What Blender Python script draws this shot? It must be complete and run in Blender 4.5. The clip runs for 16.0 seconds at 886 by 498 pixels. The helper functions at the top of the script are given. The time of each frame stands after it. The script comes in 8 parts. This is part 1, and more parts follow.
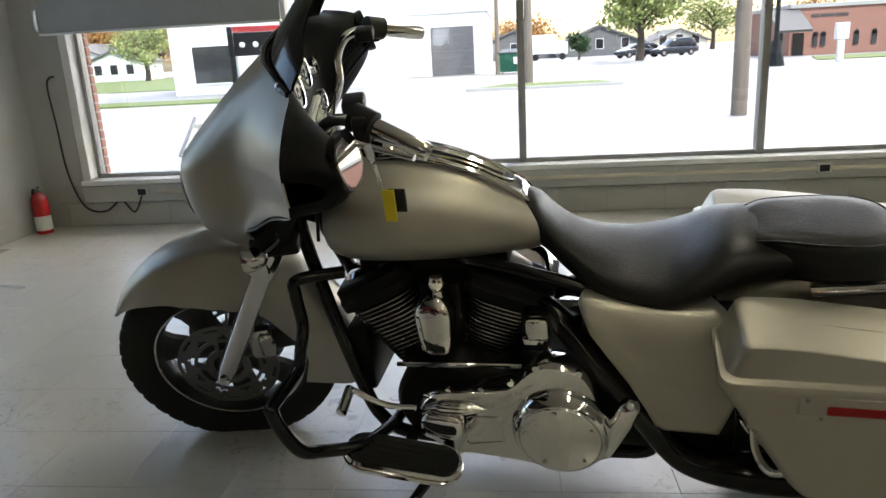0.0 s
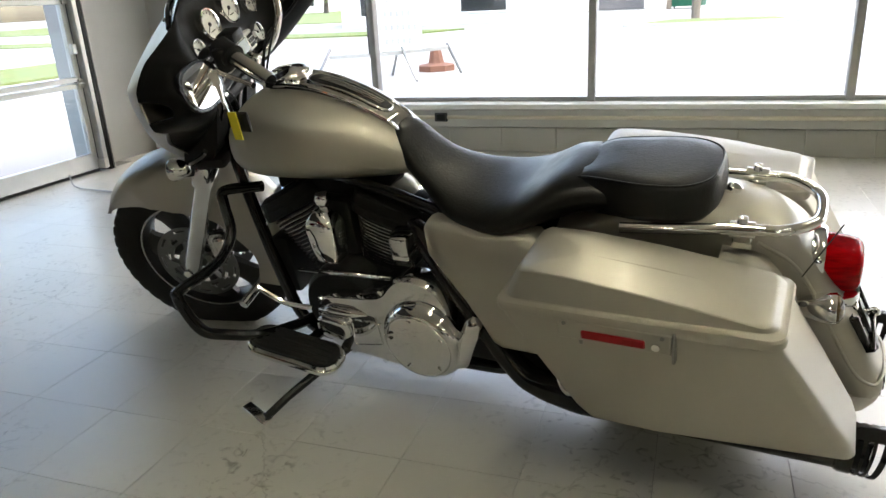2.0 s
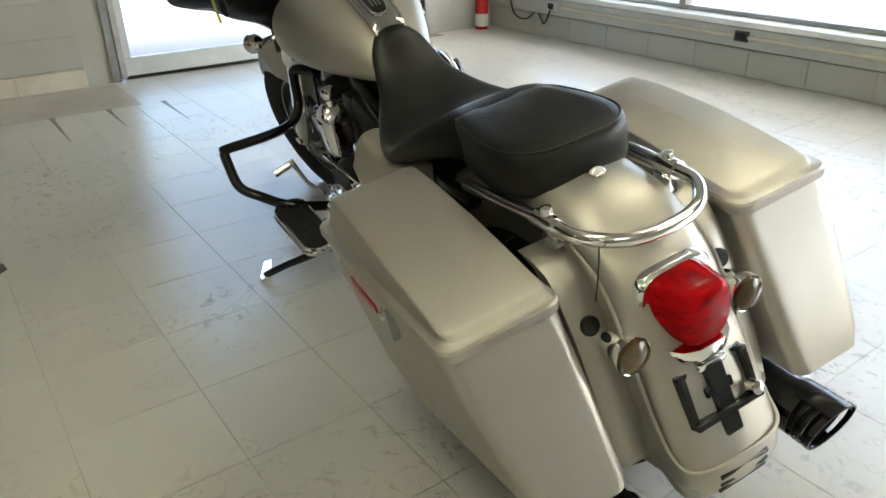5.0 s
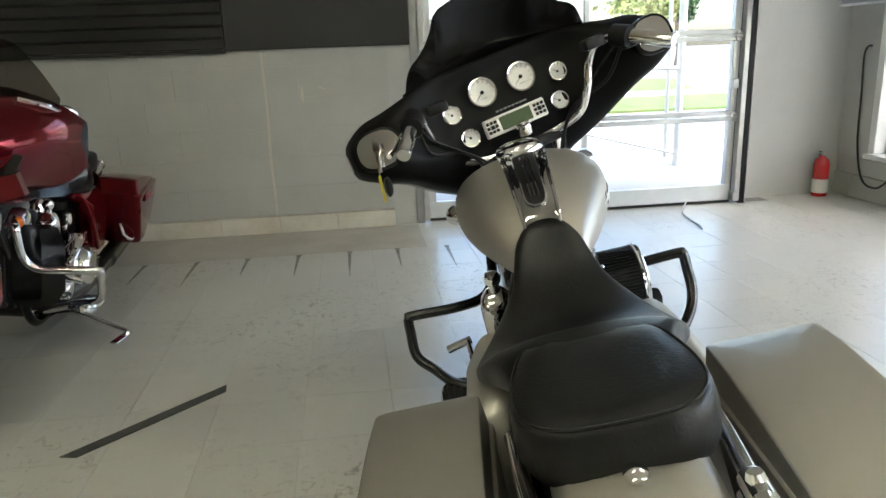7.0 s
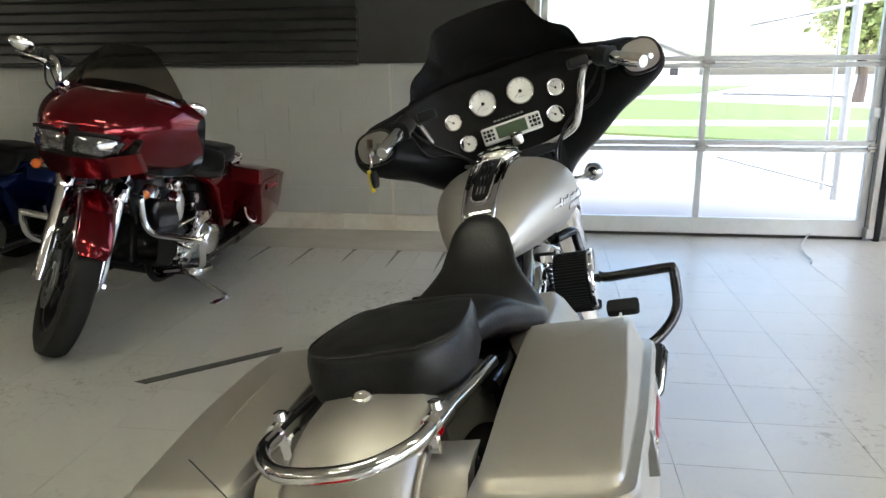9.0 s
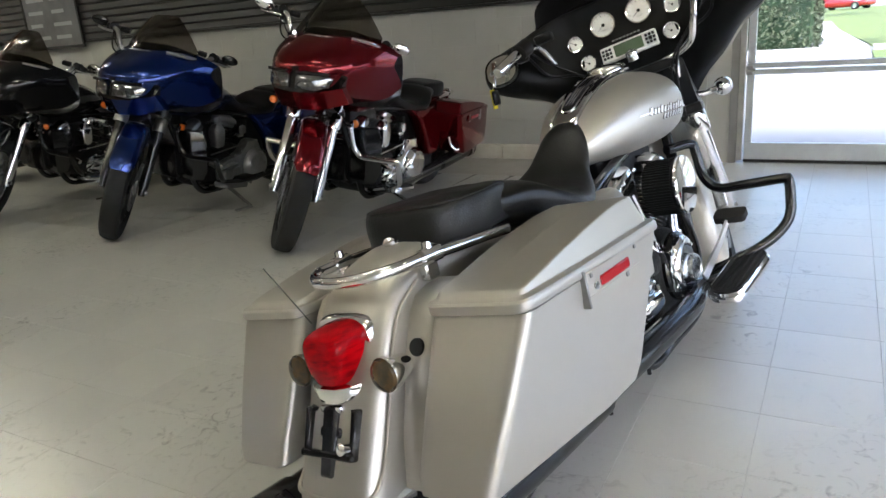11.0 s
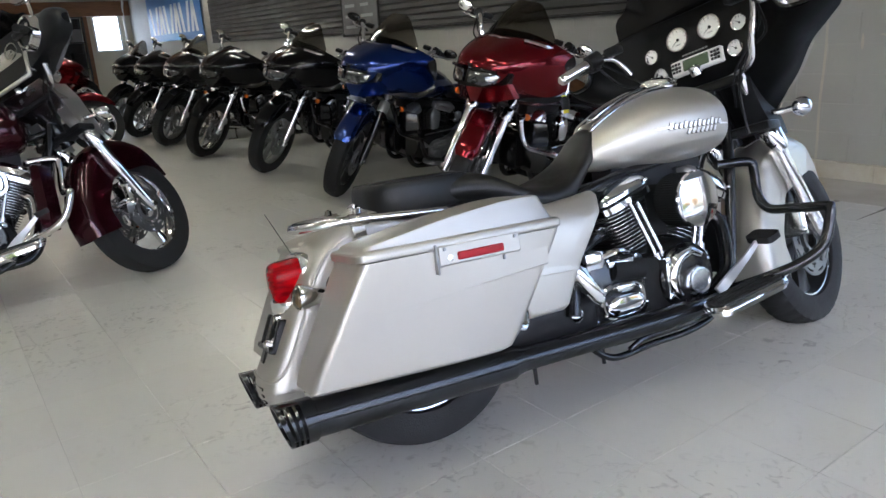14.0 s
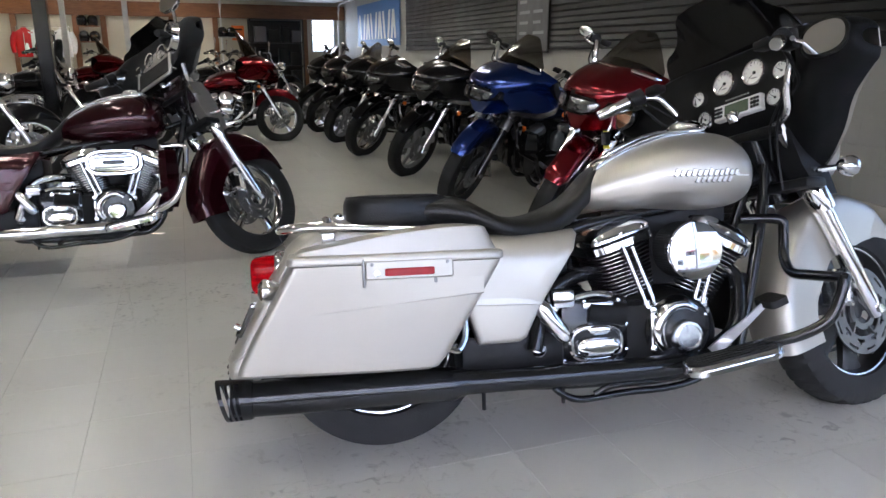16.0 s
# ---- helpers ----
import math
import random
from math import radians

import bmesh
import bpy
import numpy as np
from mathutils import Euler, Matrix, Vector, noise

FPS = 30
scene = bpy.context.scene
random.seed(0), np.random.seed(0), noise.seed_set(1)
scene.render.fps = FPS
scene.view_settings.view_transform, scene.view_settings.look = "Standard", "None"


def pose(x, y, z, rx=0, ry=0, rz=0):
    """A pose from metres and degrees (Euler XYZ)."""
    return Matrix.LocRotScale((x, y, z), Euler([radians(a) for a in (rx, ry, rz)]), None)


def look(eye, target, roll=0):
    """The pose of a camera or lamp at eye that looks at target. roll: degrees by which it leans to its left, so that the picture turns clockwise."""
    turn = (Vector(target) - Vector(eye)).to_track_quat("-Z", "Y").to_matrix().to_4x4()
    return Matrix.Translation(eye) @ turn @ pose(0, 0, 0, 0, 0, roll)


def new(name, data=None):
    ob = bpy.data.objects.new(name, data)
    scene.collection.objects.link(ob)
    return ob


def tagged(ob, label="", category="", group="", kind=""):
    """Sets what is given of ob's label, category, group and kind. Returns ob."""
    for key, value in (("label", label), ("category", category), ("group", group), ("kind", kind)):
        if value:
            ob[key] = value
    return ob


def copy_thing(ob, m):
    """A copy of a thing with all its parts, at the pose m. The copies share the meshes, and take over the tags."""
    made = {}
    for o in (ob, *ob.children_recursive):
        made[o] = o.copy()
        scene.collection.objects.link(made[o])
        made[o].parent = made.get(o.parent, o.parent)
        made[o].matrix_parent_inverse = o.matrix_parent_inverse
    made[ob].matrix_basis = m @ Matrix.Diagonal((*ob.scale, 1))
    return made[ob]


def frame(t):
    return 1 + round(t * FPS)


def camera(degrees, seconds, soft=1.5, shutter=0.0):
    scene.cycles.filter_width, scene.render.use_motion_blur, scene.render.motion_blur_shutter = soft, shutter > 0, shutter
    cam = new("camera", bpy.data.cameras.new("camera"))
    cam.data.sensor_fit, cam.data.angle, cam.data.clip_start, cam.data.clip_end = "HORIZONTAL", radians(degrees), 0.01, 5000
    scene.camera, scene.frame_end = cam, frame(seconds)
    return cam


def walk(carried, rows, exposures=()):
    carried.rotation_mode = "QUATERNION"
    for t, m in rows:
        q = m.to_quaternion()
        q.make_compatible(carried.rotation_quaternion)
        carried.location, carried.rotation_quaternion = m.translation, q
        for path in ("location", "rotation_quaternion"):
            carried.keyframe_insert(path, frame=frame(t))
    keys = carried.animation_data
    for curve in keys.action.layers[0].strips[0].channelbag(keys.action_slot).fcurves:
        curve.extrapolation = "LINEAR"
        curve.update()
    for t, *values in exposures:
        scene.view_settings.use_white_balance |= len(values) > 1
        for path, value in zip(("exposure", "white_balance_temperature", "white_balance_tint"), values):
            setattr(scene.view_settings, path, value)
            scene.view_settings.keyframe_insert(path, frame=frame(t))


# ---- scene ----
cam = camera(63.6, 16.0)
EXPOSURE = 2.53
PATH = [
    (0, (0.533, 1.359, 1.134), (0.32, 3.277, 0.611), -3.1),
    (0.5, (0.717, 1.348, 1.124), (0.422, 3.243, 0.555), -3.5),
    (1, (0.893, 1.33, 1.12), (0.465, 3.191, 0.526), -4.5),
    (1.5, (1.105, 1.269, 1.121), (0.528, 3.08, 0.498), -3.8),
    (2, (1.286, 1.316, 1.11), (0.641, 3.09, 0.446), -3.1),
    (2.5, (1.44, 1.429, 1.11), (0.691, 3.142, 0.401), -2.2),
    (3, (1.608, 1.507, 1.107), (0.712, 3.133, 0.362), -2.1),
    (3.2, (1.699, 1.542, 1.115), (0.735, 3.12, 0.353), -1.9),
    (5.3, (2.177, 2.143, 1.125), (0.626, 3.045, 0.241), -0.8),
    (5.5, (2.172, 2.191, 1.138), (0.55, 2.98, 0.276), -1.0),
    (6, (2.12, 2.352, 1.151), (0.354, 2.901, 0.389), -1.5),
    (6.5, (2.072, 2.502, 1.169), (0.216, 2.87, 0.52), -2.0),
    (7, (2.113, 2.65, 1.188), (0.199, 2.881, 0.659), -2.1),
    (7.5, (2.217, 2.811, 1.193), (0.275, 2.897, 0.722), -0.7),
    (8, (2.263, 2.945, 1.185), (0.31, 2.938, 0.753), -0.6),
    (8.2, (2.265, 3.006, 1.182), (0.313, 2.945, 0.751), 0.0),
    (10.3, (2.57, 3.599, 1.136), (0.778, 2.897, 0.591), -3.7),
    (10.5, (2.568, 3.658, 1.131), (0.812, 2.873, 0.582), -3.6),
    (11, (2.591, 3.79, 1.113), (0.934, 2.841, 0.518), -4.5),
    (11.5, (2.672, 3.987, 1.122), (1.111, 2.901, 0.503), -4.2),
    (12, (2.666, 4.121, 1.113), (1.183, 2.932, 0.49), -4.8),
    (12.5, (2.574, 4.247, 1.104), (1.198, 2.94, 0.473), -4.0),
    (13, (2.473, 4.375, 1.11), (1.217, 2.958, 0.466), -3.9),
    (13.5, (2.387, 4.594, 1.124), (1.186, 3.11, 0.528), -3.1),
    (14, (2.313, 4.72, 1.134), (1.207, 3.155, 0.563), -3.2),
    (14.5, (2.158, 4.807, 1.129), (1.163, 3.165, 0.568), -2.3),
    (15, (2.017, 4.893, 1.135), (1.161, 3.176, 0.572), -2.5),
    (15.5, (1.89, 5.03, 1.154), (1.164, 3.247, 0.613), -1.5),
    (16, (1.797, 5.096, 1.167), (1.145, 3.28, 0.641), 0.3),
]
walk(cam, [(t, look(eye, target, roll)) for t, eye, target, roll in PATH],
     exposures=[(t, EXPOSURE + d, k, g) for t, d, k, g in ((0.0, -0.62, 6350, 8), (1.5, -0.31, 6350, 8), (3.0, 0.04, 6350, 8), (5.5, 0.24, 6200, 5), (8.0, 0.0, 6000, 8), (11.0, 0.0, 5850, 12),
                                                          (13.5, -0.06, 5550, 14), (16.0, -0.18, 5550, 18))])

# ---- light ----
world = bpy.data.worlds.new("overcast_sky")
scene.world = world
world.use_nodes = True
sky = world.node_tree.nodes.new("ShaderNodeTexSky")
sky.sky_type = "NISHITA"
sky.sun_disc = False
sky.sun_elevation = radians(48)
sky.sun_rotation = radians(35)
sky.dust_density = 3.3
sky.air_density = 1.1
world.node_tree.nodes["Background"].inputs["Strength"].default_value = 0.15
world.node_tree.links.new(sky.outputs["Color"], world.node_tree.nodes["Background"].inputs["Color"])
sun_data = bpy.data.lights.new("sun", "SUN")
sun_data.energy, sun_data.angle, sun_data.color = 1.5, radians(14), (1.0, 0.96, 0.9)
sun = new("sun", sun_data)
sun.matrix_world = look((0, 0, 20), (-5.0, 7.5, 11.5))


# ---- materials ----
def material(name, color, rough=0.5, metal=0.0, second=None, scale=8.0, amount=0.5, bump=0.0, bump_scale=60.0,
             rough_var=0.0, coat=0.0, world_space=False, scuff=0.0, island=False, detail=6.0, spec=0.5, per_object=0.0, stretch=(1, 1, 1)):
    m = bpy.data.materials.new(name)
    m.use_nodes = True
    nt = m.node_tree
    b = nt.nodes["Principled BSDF"]
    b.inputs["Roughness"].default_value = rough
    b.inputs["Metallic"].default_value = metal
    b.inputs["Coat Weight"].default_value = coat
    b.inputs["Coat Roughness"].default_value = 0.04
    b.inputs["Specular IOR Level"].default_value = spec
    tc = nt.nodes.new("ShaderNodeTexCoord")
    mp = nt.nodes.new("ShaderNodeMapping")
    mp.inputs["Scale"].default_value = stretch
    if world_space:
        geo = nt.nodes.new("ShaderNodeNewGeometry")
        nt.links.new(geo.outputs["Position"], mp.inputs["Vector"])
    else:
        nt.links.new(tc.outputs["Object"], mp.inputs["Vector"])
    color = (*color, 1.0)
    sec = (*(second or [c * 0.8 for c in color[:3]]), 1.0)
    n1 = nt.nodes.new("ShaderNodeTexNoise")
    n1.inputs["Scale"].default_value, n1.inputs["Detail"].default_value = scale, detail
    n1.inputs["Roughness"].default_value = 0.62
    nt.links.new(mp.outputs["Vector"], n1.inputs["Vector"])
    mix = nt.nodes.new("ShaderNodeMix")
    mix.data_type = "RGBA"
    mix.inputs["A"].default_value, mix.inputs["B"].default_value = color, sec
    ramp = nt.nodes.new("ShaderNodeMapRange")
    ramp.inputs["From Min"].default_value, ramp.inputs["From Max"].default_value = 0.4, 0.68
    ramp.inputs["To Max"].default_value = amount
    nt.links.new(n1.outputs["Fac"], ramp.inputs["Value"])
    nt.links.new(ramp.outputs["Result"], mix.inputs["Factor"])
    out = mix.outputs["Result"]
    if scuff:
        # dark scuffs and hairline cracks gathered in patches
        patch = nt.nodes.new("ShaderNodeTexNoise")
        patch.inputs["Scale"].default_value, patch.inputs["Detail"].default_value = 1.1, 3.0
        spots = nt.nodes.new("ShaderNodeTexNoise")
        spots.inputs["Scale"].default_value, spots.inputs["Detail"].default_value, spots.inputs["Distortion"].default_value = 22.0, 8.0, 1.5
        crack = nt.nodes.new("ShaderNodeTexVoronoi")
        crack.feature = "DISTANCE_TO_EDGE"
        crack.voronoi_dimensions = "2D"
        crack.inputs["Scale"].default_value = 1.7
        warp = nt.nodes.new("ShaderNodeMix")
        warp.data_type = "VECTOR"
        warp.inputs["Factor"].default_value = 0.05
        for q in (patch, spots):
            nt.links.new(mp.outputs["Vector"], q.inputs["Vector"])
        nt.links.new(mp.outputs["Vector"], warp.inputs["A"])
        nt.links.new(spots.outputs["Color"], warp.inputs["B"])
        nt.links.new(warp.outputs["Result"], crack.inputs["Vector"])

        def span(src, a, b, c, d):
            r = nt.nodes.new("ShaderNodeMapRange")
            for key, val in zip(("From Min", "From Max", "To Min", "To Max"), (a, b, c, d)):
                r.inputs[key].default_value = val
            nt.links.new(src, r.inputs["Value"])
            return r.outputs["Result"]

        def calc(op, a, b):
            r = nt.nodes.new("ShaderNodeMath")
            r.operation = op
            nt.links.new(a, r.inputs[0])
            nt.links.new(b, r.inputs[1])
            return r.outputs[0]
        mask = span(patch.outputs["Fac"], 0.45, 0.62, 0.04, 1.0)
        dirt = calc("MULTIPLY", span(spots.outputs["Fac"], 0.56, 0.72, 0.0, 0.8), mask)
        lines = calc("MULTIPLY", span(crack.outputs["Distance"], 0.0, 0.006, 0.45, 0.0), span(patch.outputs["Fac"], 0.48, 0.58, 0.0, 1.0))
        both = calc("MAXIMUM", dirt, lines)
        amt = nt.nodes.new("ShaderNodeMath")
        amt.operation = "MULTIPLY"
        amt.inputs[1].default_value = scuff
        nt.links.new(both, amt.inputs[0])
        mx = nt.nodes.new("ShaderNodeMix")
        mx.data_type = "RGBA"
        mx.inputs["B"].default_value = (0.16, 0.15, 0.13, 1)
        nt.links.new(out, mx.inputs["A"])
        nt.links.new(amt.outputs[0], mx.inputs["Factor"])
        out = mx.outputs["Result"]
    if per_object or island:
        src = nt.nodes.new("ShaderNodeNewGeometry" if island else "ShaderNodeObjectInfo")
        hsv = nt.nodes.new("ShaderNodeHueSaturation")
        mr = nt.nodes.new("ShaderNodeMapRange")
        mr.inputs["To Min"].default_value, mr.inputs["To Max"].default_value = 1 - per_object, 1 + per_object
        nt.links.new(src.outputs["Random Per Island" if island else "Random"], mr.inputs["Value"])
        nt.links.new(mr.outputs["Result"], hsv.inputs["Value"])
        nt.links.new(out, hsv.inputs["Color"])
        out = hsv.outputs["Color"]
    nt.links.new(out, b.inputs["Base Color"])
    if rough_var:
        rr = nt.nodes.new("ShaderNodeMapRange")
        rr.inputs["From Min"].default_value, rr.inputs["From Max"].default_value = 0.35, 0.7
        rr.inputs["To Min"].default_value, rr.inputs["To Max"].default_value = rough - rough_var, rough + rough_var
        nt.links.new(n1.outputs["Fac"], rr.inputs["Value"])
        nt.links.new(rr.outputs["Result"], b.inputs["Roughness"])
    if bump:
        n2 = nt.nodes.new("ShaderNodeTexNoise")
        n2.inputs["Scale"].default_value, n2.inputs["Detail"].default_value = bump_scale, 5.0
        nt.links.new(mp.outputs["Vector"], n2.inputs["Vector"])
        bp = nt.nodes.new("ShaderNodeBump")
        bp.inputs["Strength"].default_value, bp.inputs["Distance"].default_value = bump, 0.01
        nt.links.new(n2.outputs["Fac"], bp.inputs["Height"])
        nt.links.new(bp.outputs["Normal"], b.inputs["Normal"])
    return m


def glass_material(name, color=(1, 1, 1), rough=0.0):
    m = bpy.data.materials.new(name)
    m.use_nodes = True
    b = m.node_tree.nodes["Principled BSDF"]
    b.inputs["Base Color"].default_value = (*color, 1)
    b.inputs["Roughness"].default_value = rough
    b.inputs["Transmission Weight"].default_value = 1.0
    b.inputs["IOR"].default_value = 1.45
    return m


def glow_material(name, color, strength):
    m = bpy.data.materials.new(name)
    m.use_nodes = True
    b = m.node_tree.nodes["Principled BSDF"]
    b.inputs["Base Color"].default_value = (*color, 1)
    b.inputs["Emission Color"].default_value = (*color, 1)
    b.inputs["Emission Strength"].default_value = strength
    return m


SILVER = material("pewter_paint", (0.46, 0.439, 0.39), 0.44, 0.82, (0.43, 0.408, 0.362), 3.0, 0.5, 0.02, 900.0, 0.02, coat=0.12)
CHROME = material("chrome", (0.86, 0.86, 0.86), 0.06, 1.0, (0.7, 0.7, 0.7), 12.0, 0.3, rough_var=0.03)
# chrome with a darker colour, standing in for dark reflections on the console
DARKCHROME = material("dimmed_chrome", (0.58, 0.58, 0.57), 0.08, 1.0, (0.5, 0.5, 0.49), 12.0, 0.4, rough_var=0.03)
ALLOY = material("brushed_alloy", (0.66, 0.66, 0.65), 0.24, 1.0, (0.42, 0.42, 0.42), 20.0, 0.5, 0.05, 200.0, 0.06)
GREYALLOY = material("grey_cast_alloy", (0.30, 0.30, 0.29), 0.42, 0.9, (0.2, 0.2, 0.2), 25.0, 0.5, 0.06, 150.0, 0.06)
ROTOR = material("brake_rotor_steel", (0.17, 0.17, 0.165), 0.4, 0.9, (0.22, 0.22, 0.22), 20.0, 0.5, 0.03, 200.0, 0.06)
GUNMETAL = material("gunmetal_cast_wheel", (0.06, 0.06, 0.06), 0.38, 0.8, (0.07, 0.07, 0.07), 20.0, 0.5, 0.05, 150.0, 0.06)
BLACK = material("gloss_black_enamel", (0.005, 0.005, 0.0055), 0.16, 0.0, (0.008, 0.008, 0.008), 10.0, 0.4, rough_var=0.04)
WRINKLE = material("wrinkle_black_engine", (0.008, 0.008, 0.008), 0.5, 0.0, (0.014, 0.014, 0.014), 30.0, 0.5, 0.25, 350.0, 0.08, spec=0.15)
SATIN = material("satin_black_plastic", (0.008, 0.008, 0.0085), 0.42, 0.0, (0.013, 0.013, 0.013), 15.0, 0.5, 0.08, 420.0, 0.08, spec=0.22)
RUBBER = material("tyre_rubber", (0.013, 0.013, 0.013), 0.7, 0.0, (0.024, 0.0235, 0.023), 18.0, 0.6, 0.2, 220.0, 0.08, spec=0.25)
LEATHER = material("black_seat_vinyl", (0.006, 0.006, 0.006), 0.40, 0.0, (0.018, 0.0175, 0.0165), 5.0, 0.8, 0.10, 160.0, 0.12, detail=8, spec=0.28)
REDLENS = material("red_lens", (0.44, 0.0005, 0.003), 0.12, 0.0, (0.10, 0.0003, 0.001), 26.0, 0.9, spec=0.1, stretch=(0.5, 1, 3.2))
REFLECTOR = material("red_reflector", (0.30, 0.004, 0.008), 0.3, 0.0, (0.22, 0.003, 0.006), 60.0, 0.6, spec=0.3)
BADGE = material("bright_badge_metal", (0.86, 0.86, 0.86), 0.3, 0.9, (0.8, 0.8, 0.8), 30.0, 0.4)
POSTER = material("faded_dark_poster", (0.14, 0.14, 0.145), 0.6, 0.0, (0.06, 0.06, 0.062), 3.0, 0.6)
AMBER = material("amber_reflector", (0.75, 0.17, 0.02), 0.15, 0.0, (0.55, 0.1, 0.01), 20.0, 0.5, coat=0.6)
SMOKE = material("smoked_lens", (0.05, 0.038, 0.022), 0.08, 0.0, (0.16, 0.08, 0.02), 40.0, 0.6, coat=0.4)
DIAL = material("white_dial", (0.78, 0.78, 0.74), 0.4, 0.0, (0.7, 0.7, 0.66), 60.0, 0.4)
DISPLAY = material("lcd_display", (0.075, 0.105, 0.06), 0.2, 0.0, (0.095, 0.125, 0.075), 30.0, 0.4)
YELLOW = material("yellow_tag_plastic", (0.72, 0.62, 0.02), 0.45, 0.0, (0.6, 0.5, 0.02), 40.0, 0.5)
CANDY = material("candy_red_paint", (0.16, 0.0012, 0.005), 0.14, 0.8, (0.08, 0.001, 0.004), 4.0, 0.5, coat=0.5)
BLUE = material("deep_blue_paint", (0.004, 0.022, 0.14), 0.16, 0.8, (0.003, 0.016, 0.10), 4.0, 0.5, coat=0.6)
MAROON = material("dark_maroon_paint", (0.028, 0.002, 0.005), 0.16, 0.6, (0.02, 0.0015, 0.004), 4.0, 0.5, coat=0.4)
JET = material("jet_black_paint", (0.004, 0.004, 0.005), 0.10, 0.0, (0.008, 0.008, 0.009), 4.0, 0.5, spec=0.35)
BRONZE = material("pewter_bronze_paint", (0.40, 0.385, 0.355), 0.28, 0.85, (0.34, 0.325, 0.30), 4.0, 0.5, coat=0.4)
GREYPAINT = material("charcoal_grey_paint", (0.24, 0.245, 0.245), 0.25, 0.6, (0.19, 0.19, 0.19), 4.0, 0.5, coat=0.6)
SCREEN = material("dark_tinted_screen", (0.004, 0.0038, 0.0038), 0.09, 0.0, (0.006, 0.0055, 0.005), 5.0, 0.4, spec=0.2)
SMOKESCREEN = glass_material("smoked_screen", (0.24, 0.22, 0.19))
HEADGLASS = material("headlamp_glass", (0.20, 0.205, 0.21), 0.06, 0.75, (0.05, 0.05, 0.05), 45.0, 0.9, coat=0.6)
MIRROR = material("mirror_glass", (0.8, 0.8, 0.8), 0.01, 1.0, (0.78, 0.78, 0.78), 3.0, 0.2)

TILE = material("painted_floor_tile", (0.535, 0.526, 0.485), 0.29, 0.0, (0.48, 0.472, 0.42), 0.45, 0.6, spec=1.0, per_object=0.025, detail=2, world_space=True, scuff=1.0)
TILE_FAR = material("painted_floor_tile_joined", (0.535, 0.526, 0.485), 0.29, 0.0, (0.48, 0.472, 0.42), 0.45, 0.6, spec=1.0, per_object=0.025, island=True, detail=2, world_space=True, scuff=1.0)
EDGESTRIP = material("painted_floor_edge", (0.47, 0.445, 0.39), 0.35, 0.0, (0.36, 0.33, 0.27), 2.2, 0.8, 0.05, 40.0, 0.06, detail=9, world_space=True)
FILLER = material("pale_joint_filler", (0.50, 0.47, 0.39), 0.6, 0.0, (0.42, 0.41, 0.36), 6.0, 0.7)
STAIN = material("dried_seep_stain", (0.13, 0.12, 0.10), 0.5, 0.0, (0.36, 0.35, 0.32), 14.0, 0.85, world_space=True)
GROUT = material("tile_joint", (0.44, 0.43, 0.41), 0.7, 0.0, (0.20, 0.185, 0.165), 1.7, 1.0, world_space=True, detail=4)
BLOCK = material("grey_painted_block", (0.40, 0.40, 0.37), 0.5, 0.0, (0.345, 0.34, 0.305), 1.1, 0.7, 0.1, 60.0, 0.08, per_object=0.012, detail=9, world_space=True)
BASEBLOCK = material("cream_painted_block", (0.58, 0.56, 0.48), 0.6, 0.0, (0.44, 0.38, 0.29), 5.0, 0.7, 0.2, 60.0, 0.08, per_object=0.04, detail=9, world_space=True)
WALLPAINT = material("grey_wall_paint", (0.42, 0.425, 0.405), 0.5, 0.0, (0.36, 0.36, 0.33), 1.2, 0.7, 0.08, 90.0, 0.08, detail=9)
MORTAR = material("painted_mortar", (0.43, 0.43, 0.40), 0.6, 0.0, (0.37, 0.36, 0.325), 2.0, 0.7, 0.1, 120.0, world_space=True)
CREAM = material("cream_wall_paint", (0.58, 0.55, 0.45), 0.6, 0.0, (0.5, 0.47, 0.38), 0.8, 0.6, 0.06, 60.0)
DARKPANEL = material("charcoal_ribbed_steel", (0.015, 0.0146, 0.0142), 0.45, 0.1, (0.027, 0.026, 0.024), 3.0, 0.6, 0.05, 140.0, 0.08)
WHITEPAINT = material("white_frame_paint", (0.74, 0.75, 0.74), 0.4, 0.0, (0.6, 0.6, 0.57), 5.0, 0.6, 0.05, 90.0, 0.06)
ALUFRAME = material("anodised_aluminium", (0.34, 0.34, 0.33), 0.38, 0.7, (0.25, 0.25, 0.24), 10.0, 0.5, 0.03, 150.0, 0.06)
DOORALU = material("door_aluminium", (0.66, 0.68, 0.68), 0.35, 0.5, (0.52, 0.54, 0.54), 6.0, 0.5, 0.03, 150.0, 0.06)
STEEL = material("galvanised_steel", (0.5, 0.5, 0.48), 0.4, 0.8, (0.38, 0.38, 0.37), 12.0, 0.6, 0.05, 80.0, 0.08)
PANELGREY = material("grey_sheet_panel", (0.33, 0.345, 0.345), 0.5, 0.1, (0.28, 0.29, 0.29), 2.0, 0.6, 0.03, 90.0, 0.06)
EXTRED = material("extinguisher_red", (0.50, 0.012, 0.015), 0.25, 0.0, (0.38, 0.01, 0.012), 8.0, 0.5, coat=0.6)
PAPER = material("paper_label", (0.74, 0.73, 0.70), 0.6, 0.0, (0.62, 0.61, 0.58), 25.0, 0.5)
TAPE = material("black_floor_tape", (0.055, 0.055, 0.052), 0.6, 0.0, (0.10, 0.10, 0.095), 25.0, 0.7, 0.1, 150.0)
WOOD = material("stained_wood_beam", (0.20, 0.085, 0.03), 0.45, 0.0, (0.12, 0.045, 0.015), 5.0, 0.8, 0.1, 60.0, 0.1, stretch=(1, 6, 6))
